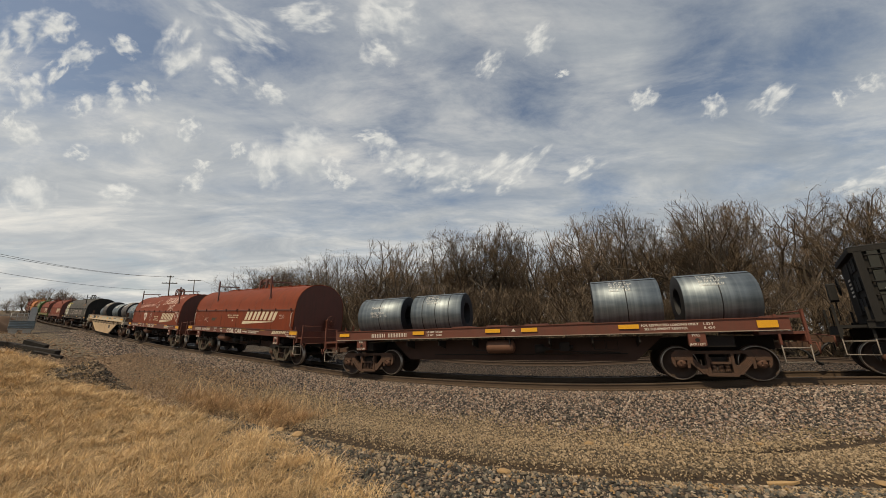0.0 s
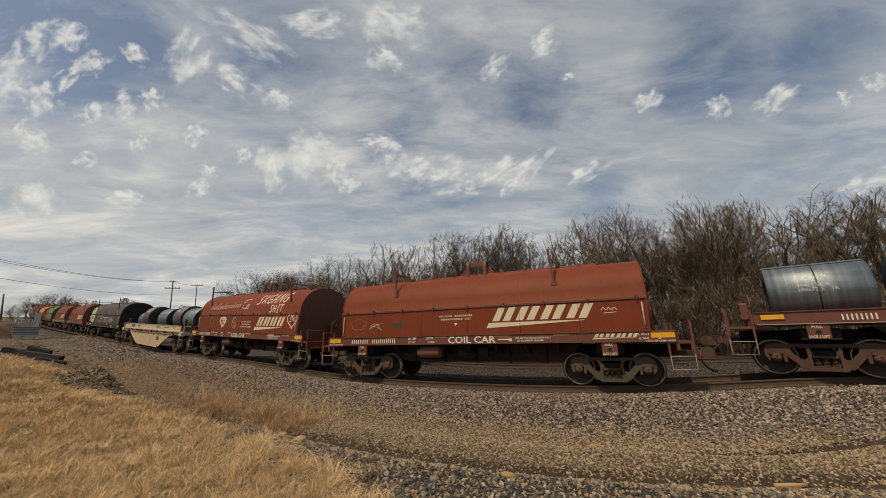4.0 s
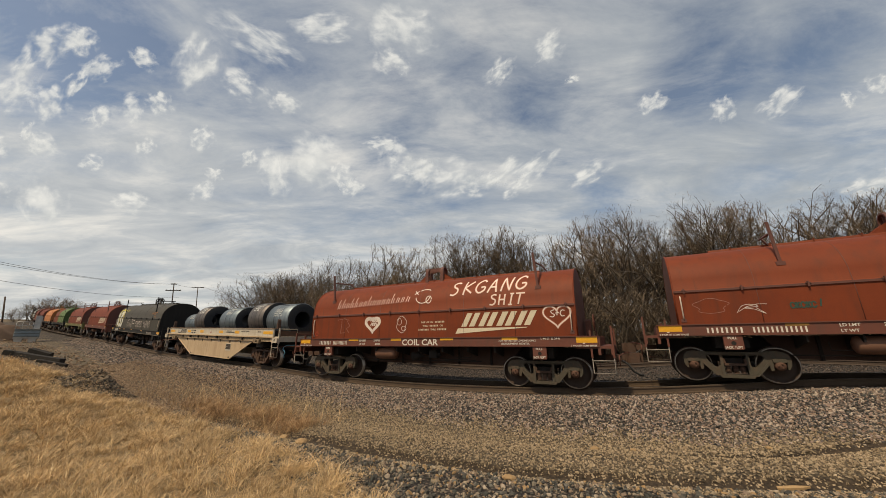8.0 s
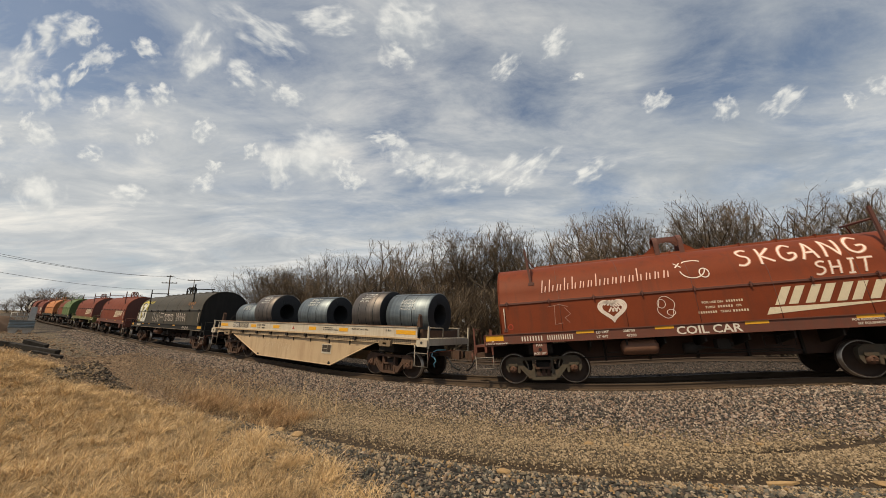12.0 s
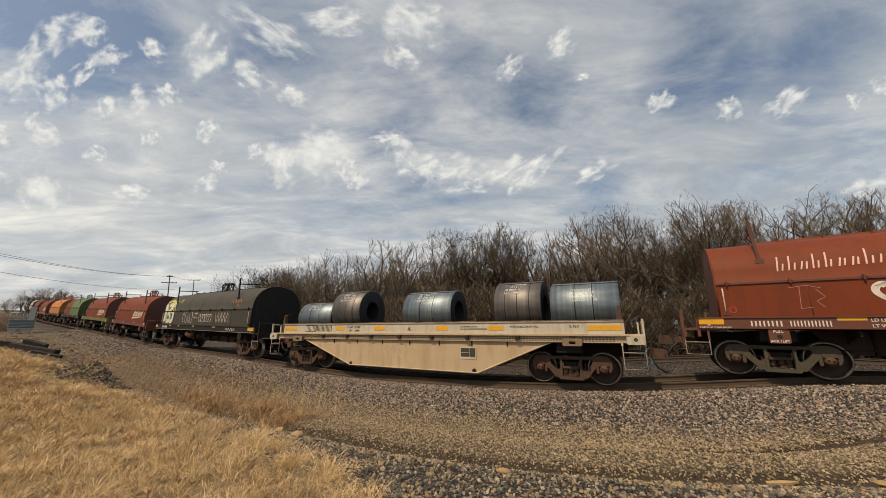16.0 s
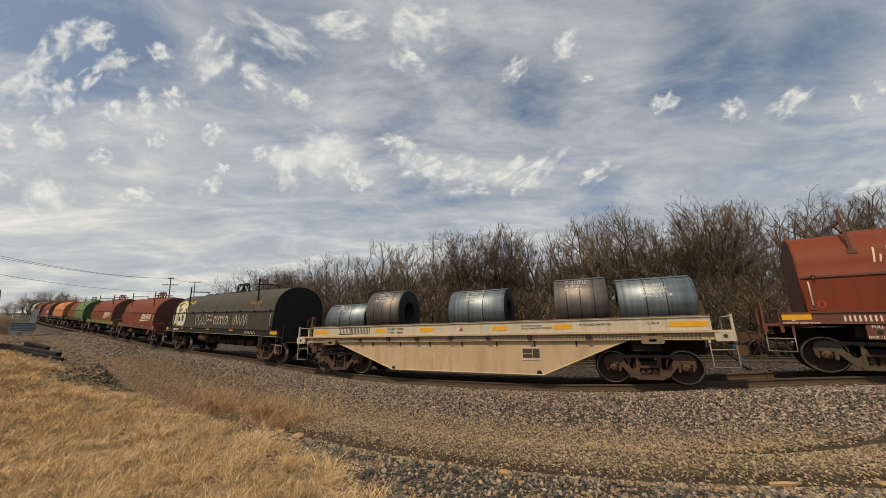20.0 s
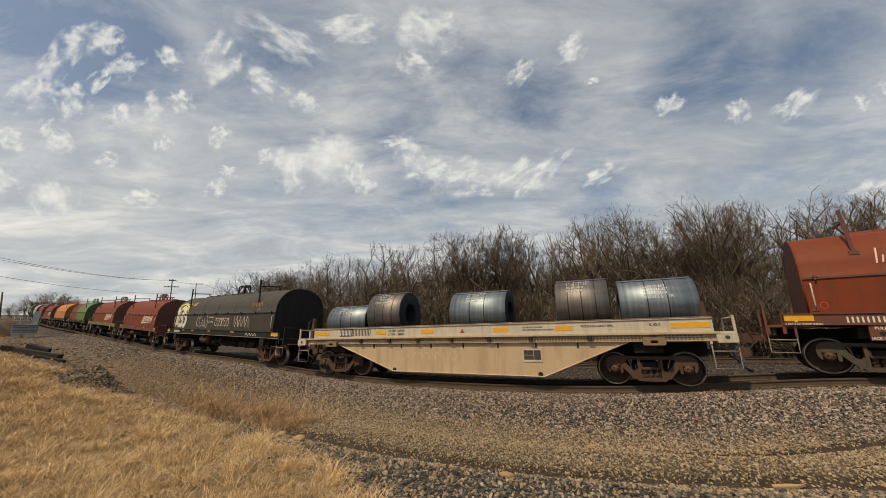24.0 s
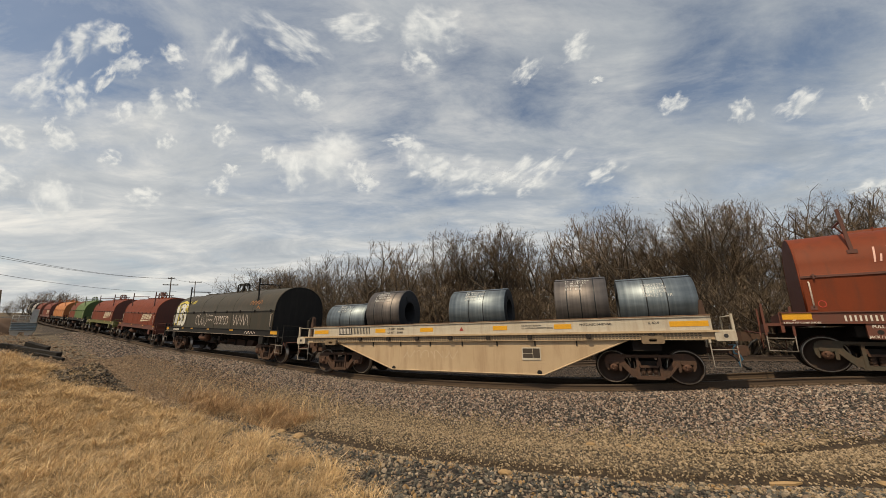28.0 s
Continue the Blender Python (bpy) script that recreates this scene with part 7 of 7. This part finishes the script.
    x, y = np.interp(s, ARC, PX) + lat * np.sin(h), np.interp(s, ARC, PY) - lat * np.cos(h)
    blades("dead_weeds", x, y, r.uniform(0.1, 0.62, n) * (0.75 + 0.35 * np.sin(s * 3.3)), np.full(n, 0.009), RED_WEED, "clump of reddish-brown dead weeds by the path", 26, 2.1)
    # pale grass under the trees
    n = 5000
    az, d = np.radians(r.uniform(-24, 62, n)), r.uniform(19.5, 40, n)
    x, y = d * np.sin(az), d * np.cos(az)
    s, lat = locate(x, y)
    ok = lat < -12.5
    n = 130
    s, lat = r.uniform(-10, -1.5, n), r.normal(4.3, 0.7, n)
    h = np.interp(s, ARC, HEAD)
    xs, ys = np.interp(s, ARC, PX) + lat * np.sin(h), np.interp(s, ARC, PY) - lat * np.cos(h)
    blades("weed_stalks", xs, ys, r.uniform(0.5, 1.15, n), np.full(n, 0.012), STRAW, "long pale dead stalks leaning over the path", 31, 1.3)
    blades("field_grass", x[ok], y[ok], r.uniform(0.3, 0.8, ok.sum()), np.full(ok.sum(), 0.03), WEED, "pale dry grass under the trees", 27, 0.7)
    n = 22000
    az, d = np.radians(r.uniform(-20, 62, n)), r.uniform(23, 38, n)
    x, y = d * np.sin(az), d * np.cos(az)
    s, lat = locate(x, y)
    ok = (lat < -12) & ((d > 29) | (az > -0.1))
    x, y = x[ok], y[ok]
    blades("brush_stems", x, y, r.uniform(0.6, 3.4, len(x)) * r.uniform(0.5, 1.0, len(x)), np.full(len(x), 0.0075), TWIG_RED, "thicket of thin bare brush stems under the trees", 28, 1.7, (0.0, 0.0), category="brush")
    n = 14000
    az, d = np.radians(r.uniform(-19, 63, n)), r.uniform(35, 49, n)
    top = np.interp(np.degrees(az), (-19, -10, 0, 10, 35, 45, 63), (2.0, 2.8, 3.6, 3.9, 4.2, 3.6, 3.6))
    blades("brush_stems", d * np.sin(az), d * np.cos(az), 0.7 * top * r.uniform(0.3, 1.25, n), np.full(n, 0.012), TWIG, "thicket of tall bare saplings behind the trees", 29, 1.25, (0.0, 0.0), category="brush")


make_grass()


# ---------------------------------------------------------------- things beside the track
def at_az(az, dist):
    return dist * math.sin(radians(az)), dist * math.cos(radians(az))


def timber_pile():
    """Old sleepers dropped at the grass's edge."""
    def beam(a, b, thick, roll=0):
        (x0, y0), (x1, y1) = at_az(a[0], a[1]), at_az(b[0], b[1])
        p, q = Vector((x0, y0, a[2])), Vector((x1, y1, b[2]))
        length = (q - p).length
        h = thick / 2
        s = Shape()
        s.prism([(-h, -h * 0.9), (h * 0.96, -h), (h * 1.04, h * 0.8), (h * 0.85, h), (-h * 0.95, h * 0.92)], -length / 2, length / 2, "x")
        s.box(-length / 2 + 0.3, -length / 2 + 0.34, -h - 0.006, h + 0.01, -h - 0.004, h + 0.008)
        ob = new("railway_timber", s.mesh("railway_timber", mat("creosoted_timber", (0.012, 0.0095, 0.008), (0.02, 0.015, 0.012), rough=0.9, scale=4.0, vary=0.3, bump=0.5)))
        ob.matrix_basis = Matrix.Translation((p + q) / 2) @ (q - p).to_track_quat("X", "Z").to_matrix().to_4x4() @ pose(0, 0, 0, roll)
        tagged(ob, "old black-brown railway timber lying at the grass's edge", "timber", "timbers beside the track")

    def rest(az, d, up):
        x, y = at_az(az, d)
        return az, d, float(height(x, y)[0]) + up

    beam(rest(-50.7, 26.4, 0.13), rest(-47.4, 24.8, 0.14), 0.27)
    beam(rest(-51.6, 27.6, 0.14), rest(-49.9, 27.2, 0.13), 0.25)
    beam(rest(-49.9, 26.6, 0.42), rest(-48.3, 25.9, 0.25), 0.2, 12)
    beam(rest(-49.2, 25.1, 0.05), rest(-47.0, 24.4, 0.05), 0.18, 5)


timber_pile()


def utility_pole(az, d, top, arms, lean=0.0, r=0.12):
    x, y = at_az(az, d)
    z = float(height(x, y)[0])
    t = thing("utility_pole", "weathered wooden utility pole with cross-arms", "utility pole", "poles along the line", at=pose(x, y, z, 0, lean, -az))
    h = 1.4 + d * math.tan(radians(top)) - z
    part("post", Shape().tube([(0, 0, -0.3), (0, 0, h)], r, 10, r * 0.7), WOOD, t)
    for a, w in arms:
        part("cross_arm", Shape().box(-w / 2, w / 2, -0.07, 0.07, h - a - 0.07, h - a + 0.07), WOOD, t)
        for k in (-0.46, -0.2, 0.2, 0.46):
            part("insulator", Shape().lathe([(0, 0.03), (0.06, 0.06), (0.1, 0.06), (0.16, 0.03), (0.16, 0.0)], (k * w, 0, h - a + 0.07), "z", 8), STEELG, t)
    return Vector((x, y, z + h))


def wire(name, a, b, sag, r=0.024):
    pts = []
    for i in range(25):
        f = i / 24
        p = a.lerp(b, f)
        pts.append((p.x, p.y, p.z - sag * 4 * f * (1 - f)))
    me = Shape().tube(pts, r, 4).mesh(name, mat("dark_cable", (0.05, 0.05, 0.05), rough=0.7, bump=0.0))
    tagged(new(name, me), "thin dark overhead cable between poles", "cable", "overhead cables")


def at_el(az, el, d):
    x, y = at_az(az, d)
    return Vector((x, y, 1.4 + d * math.tan(radians(el))))


top1 = utility_pole(-38.6, 85, 7.6, ((0.25, 1.0), (1.5, 2.4)), -4)
top2 = utility_pole(-36.0, 105, 7.3, ((0.2, 2.6),), -4)
utility_pole(-52.2, 95, 4.75, (), -7, r=0.14)
utility_pole(-45.3, 240, 4.2, ((0.4, 3.0),))
utility_pole(-41.0, 250, 4.3, ((0.4, 3.0),))
for k, (az, el) in enumerate(((-56.5, 8.6), (-56.5, 8.35), (-56.5, 6.75))):
    wire("overhead_cable", at_el(az, el, 60), top1 + Vector((0.6 * (k - 1), 0, -0.2 - (1.3 if k == 2 else 0) - (1.3 if k == 2 else 0))), 0.8)
wire("overhead_cable", top1 + Vector((0, 0, -0.4)), top2 + Vector((0.6, 0, 0)), 0.3)
wire("overhead_cable", top2 + Vector((0.6, 0, 0)), at_el(-27.0, 5.2, 120), 0.8)


def metal_crate():
    """Bluish corrugated box on pale feet by the line, with a guard rail and a grey cabinet."""
    x, y = at_az(-50.45, 63)
    z = float(height(x, y)[0])
    t = thing("corrugated_bin", "bluish grey corrugated steel bin on pale blocks", "bin", at=pose(x, y, z, 0, 0, 47))
    s = Shape()
    prof = []
    for i in range(11):
        prof.append((-0.6 - (0.06 if i % 2 else 0.0), 0.62 + i * 0.085))
    prof += [(0.6, 1.47), (0.6, 0.62)]
    s.prism(prof[::-1], -0.95, 0.95, "x")
    pale = mat("pale_concrete", (0.5, 0.47, 0.42), rough=0.9)
    part("wall", s, mat("blue_grey_sheet", (0.24, 0.29, 0.31), (0.17, 0.2, 0.215), rough=0.6, metal=0.3, bump=0.1), t)
    part("lid", Shape().box(-1.0, 1.0, -0.7, 0.65, 1.47, 1.52), pale, t)
    for a in (-0.55, 0.5):
        part("foot", Shape().prism([(a - 0.2, -0.25), (a + 0.2, -0.25), (a + 0.38, 0.62), (a - 0.38, 0.62)], -0.5, 0.5), pale, t)
    part("skid", Shape().box(-0.95, 0.95, -0.55, 0.55, 0.45, 0.60), pale, t)
    for a in (-0.95, -0.5, 0.0, 0.3):
        part("guard_post", Shape().tube([(a, -0.6, 1.5), (a, -0.6, 2.3)], 0.03, 5), STEELG, t)
    for zz in (1.9, 2.3):
        part("guard_bar", Shape().tube([(-0.95, -0.6, zz), (0.3, -0.6, zz)], 0.03, 5), STEELG, t)
    cab = part("cabinet", Shape().prism(rounded(0.35, 0.85, 1.52, 2.9, 0.04), -0.3, 0.3), STEELG, t, "pale grey metal cabinet")
    part("hood_cap", Shape().prism([(0.30, 2.9), (0.90, 2.9), (0.75, 3.05), (0.45, 3.05)], -0.34, 0.34), STEELG, cab)


def soil_mound(az, d, w, h, seed):
    """A rough heap of bare soil."""
    x, y = at_az(az, d)
    z = float(height(x, y)[0]) - 0.4
    s, k = Shape(), 22
    for j in range(k + 1):
        for i in range(k + 1):
            a, b = 2 * i / k - 1, 2 * j / k - 1
            q = max(0.0, 1 - (a * a + b * b)) ** 0.8
            up = q * h * (1 + 0.5 * noise.noise(Vector((a * 2.3 + seed, b * 2.3, 0)))) + 0.25 * noise.noise(Vector((a * 6, b * 6, seed))) * (q > 0)
            s.v.append((a * w, b * w, up))
    for j in range(k):
        for i in range(k):
            c = j * (k + 1) + i
            s.face((c, c + 1, c + k + 2, c + k + 1), True)
    ob = new("soil_mound", s.mesh("soil_mound", mat("bare_brown_soil", (0.12, 0.075, 0.05), (0.07, 0.045, 0.032), rough=0.95, scale=0.8, bump=0.8, fine=7.0)))
    ob.matrix_basis = pose(x, y, z)
    tagged(ob, "rough heap of dark brown soil beside the line", "soil heap", "soil heaps")


soil_mound(-53.2, 70, 4.2, 2.3, 1)
soil_mound(-56.0, 66, 5.0, 2.6, 2)
metal_crate()


# ---------------------------------------------------------------- drifting clouds
def cloud_material():
    m = bpy.data.materials.new("cumulus")
    m.use_nodes = True
    n = Nodes(m.node_tree)
    oi = n.add("ObjectInfo").outputs["Random"]
    v = n.add("TexCoord").outputs["Object"]
    s = n.t.nodes.new("ShaderNodeSeparateXYZ")
    n.put(s.inputs[0], v)
    shift = n.t.nodes.new("ShaderNodeVectorMath")
    shift.operation = "ADD"
    n.put(shift.inputs[0], v)
    n.put(shift.inputs[1], n.vec(n.math("MULTIPLY", oi, 37.0), n.math("MULTIPLY", oi, 91.0), 0.0))
    p = shift.outputs[0]
    big = n.noise(p, 1.25, 3.0, 0.5, 0.2)
    fine = n.noise(p, 2.2, 7.0, 0.52, 0.3)
    rr = n.math("ADD", n.math("MULTIPLY", s.outputs[0], s.outputs[0]), n.math("MULTIPLY", s.outputs[1], s.outputs[1]))
    body = n.math("SUBTRACT", 0.56, n.math("MULTIPLY", rr, 0.8))
    body = n.math("ADD", body, n.math("MULTIPLY", n.math("SUBTRACT", big, 0.5), 1.8))
    body = n.math("ADD", body, n.math("MULTIPLY", n.math("SUBTRACT", fine, 0.5), 1.7))
    rim = n.ramp(rr, (0.45, 1.0), (1.0, 0.0))
    a = n.math("MULTIPLY", n.ramp(body, (0.10, 0.0), (0.34, 0.24), (0.60, 0.64), (0.95, 0.85)), rim)
    lit = n.math("ADD", n.math("MULTIPLY", fine, 0.9), n.math("SUBTRACT", n.math("MULTIPLY", s.outputs[1], 0.20), n.math("MULTIPLY", s.outputs[0], 0.10)))
    col = n.ramp(lit, (0.22, (0.43, 0.49, 0.56)), (0.42, (0.575, 0.63, 0.69)), (0.64, (0.70, 0.75, 0.80)))
    e = n.add("Emission", Strength=1.0)
    n.put(e.inputs["Color"], col)
    t = n.add("BsdfTransparent")
    mx = n.add("MixShader")
    n.put(mx.inputs[0], a)
    n.put(mx.inputs[1], t.outputs[0])
    n.put(mx.inputs[2], e.outputs[0])
    n.put(n.add("OutputMaterial").inputs[0], mx.outputs[0])
    return m


# azimuth, elevation, width, height, slant of each small cloud, in degrees
LEFT = ((-56.9, 28.4, 2.1, 5.8, 10), (-54.7, 25.2, 2.4, 3.9, 0), (-53.6, 28.2, 1.3, 3.4, 10), (-43.2, 35.6, 3.5, 5.9, 15), (-48.7, 27.3, 2.9, 4.7, 20),
        (-45.7, 29.5, 2.4, 2.9, 0), (-54.1, 20.8, 2.7, 2.6, 0), (-55.5, 21.7, 1.1, 2.2, 0), (-52.9, 14.4, 4.0, 5.1, 0), (-45.7, 16.8, 3.5, 2.7, 0),
        (-36.4, 35.1, 4.6, 3.4, 0), (-36.0, 41.0, 8.4, 3.8, 0), (-30.6, 34.9, 3.6, 2.6, 0), (-38.8, 20.2, 2.1, 3.0, 30))
MORE = ((-57.6, 24.5, 2.4, 4.6, 20), (-56.2, 31.5, 2.6, 4.4, 30), (-54.2, 32.6, 2.2, 3.2, 10), (-52.0, 30.8, 2.2, 4.0, 25), (-57.3, 19.6, 2.2, 2.4, 0), (-51.0, 25.6, 1.9, 2.8, 15), (-56.8, 15.2, 3.4, 3.2, 0),
        (-50.2, 20.4, 2.0, 1.8, 10), (-48.6, 33.6, 2.4, 3.0, 35), (-46.0, 24.0, 1.7, 2.2, 20), (-40.2, 27.0, 2.2, 3.0, 25))
MIDDLE = ((-24.8, 27.9, 9.1, 7.0, 0), (-29.6, 25.2, 4.4, 6.1, 0), (-33.9, 26.2, 1.7, 2.7, 20), (-37.7, 22.8, 1.9, 1.9, 30), (-19.3, 26.2, 3.8, 3.9, 0),
          (-17.3, 24.2, 3.5, 2.2, 30), (-10.9, 47.5, 8.6, 5.3, 0), (-12.6, 43.5, 4.4, 3.2, 0), (-25.9, 45.7, 7.8, 3.2, 20), (-9.9, 30.2, 5.4, 5.2, 20),
          (-6.9, 28.0, 6.9, 4.5, 20), (-13.6, 31.6, 4.4, 2.1, 10), (0.7, 27.0, 9.3, 5.0, 20), (-4.0, 27.4, 3.7, 3.6, 0))
RIGHT = ((9.2, 27.1, 8.6, 4.0, 30), (15.1, 27.5, 8.8, 3.9, 30), (24.3, 25.3, 6.8, 3.4, 20), (18.8, 44.2, 5.8, 3.7, 20), (9.8, 42.5, 5.4, 3.3, 30),
         (22.8, 39.3, 2.2, 1.2, 0), (34.6, 32.8, 4.0, 3.2, 20), (42.9, 29.0, 2.8, 3.7, 20), (48.5, 27.3, 4.6, 3.1, 30), (53.7, 24.9, 1.2, 2.0, 0),
         (55.9, 25.2, 2.3, 2.5, 30), (53.3, 15.8, 4.6, 2.7, 10), (12.4, 24.6, 5.4, 2.7, 20), (4.8, 25.5, 5.6, 3.7, 10))
CLOUD_BASE, WIND = 700.0, Vector((0.149, 0.032, 0.0))
CLOUDS = []


def make_clouds():
    m = cloud_material()
    s = Shape()
    k = 8
    for j in range(k + 1):
        for i in range(k + 1):
            x, y = 2 * i / k - 1, 2 * j / k - 1
            s.v.append((x, y, -0.18 * (x * x + y * y)))
    for j in range(k):
        for i in range(k):
            a = j * (k + 1) + i
            s.face((a, a + 1, a + k + 2, a + k + 1), True)
    me = s.mesh("cloud", m)
    for az, el, w, h, slant in LEFT + MORE + MIDDLE + RIGHT:
        d = CLOUD_BASE / math.tan(radians(el))
        p = Vector((d * math.sin(radians(az)), d * math.cos(radians(az)), CLOUD_BASE))
        far = p.length
        ob = tagged(new("cloud", me), "small ragged white cumulus cloud drifting under high cloud", "cloud", "small clouds")
        turn = (Vector((0, 0, 1.4)) - p).to_track_quat("Z", "Y").to_matrix().to_4x4()
        size = (1.4 if az < -44 else 1.55 if az < 4 else 1.3) * far / 2
        ob.scale = (size * math.tan(radians(w)), size * math.tan(radians(h)), size * math.tan(radians(min(w, h))))
        CLOUDS.append((ob, Matrix.Translation(p) @ turn @ pose(0, 0, 0, 0, 0, slant if w >= h else -slant)))


make_clouds()


# ---------------------------------------------------------------- movement
def motions():
    near = np.concatenate([np.arange(0, 19.8, 0.3), [20.0, 28.0]])
    for ob, s, a in TRAIN:
        ts = near if s > -66 else near[::4] if len(near[::4]) and near[::4][-1] == 28.0 else np.append(near[::4], 28.0)
        walk(ob, [(float(t), on_rails(t, s, a)) for t in ts])
    for ob, s, a, m in LOADS:
        walk(ob, [(float(t), on_rails(t, s, a) @ m) for t in near])
    for ob, m in CLOUDS:
        walk(ob, [(0.0, m), (28.0, Matrix.Translation(WIND * CLOUD_BASE) @ m)])
    fast = [float(t) for t in np.concatenate([np.arange(0, 19.8, 0.15), [20.0, 28.0]])]
    for ob, a in SPINNING:
        car = ob.parent.parent
        if next(s for o, s, _ in TRAIN if o is car) < -66:
            continue
        walk(ob, [(t, pose(a, 0, 0.457, 0, math.degrees(rolled(t) / 0.457))) for t in fast])


motions()
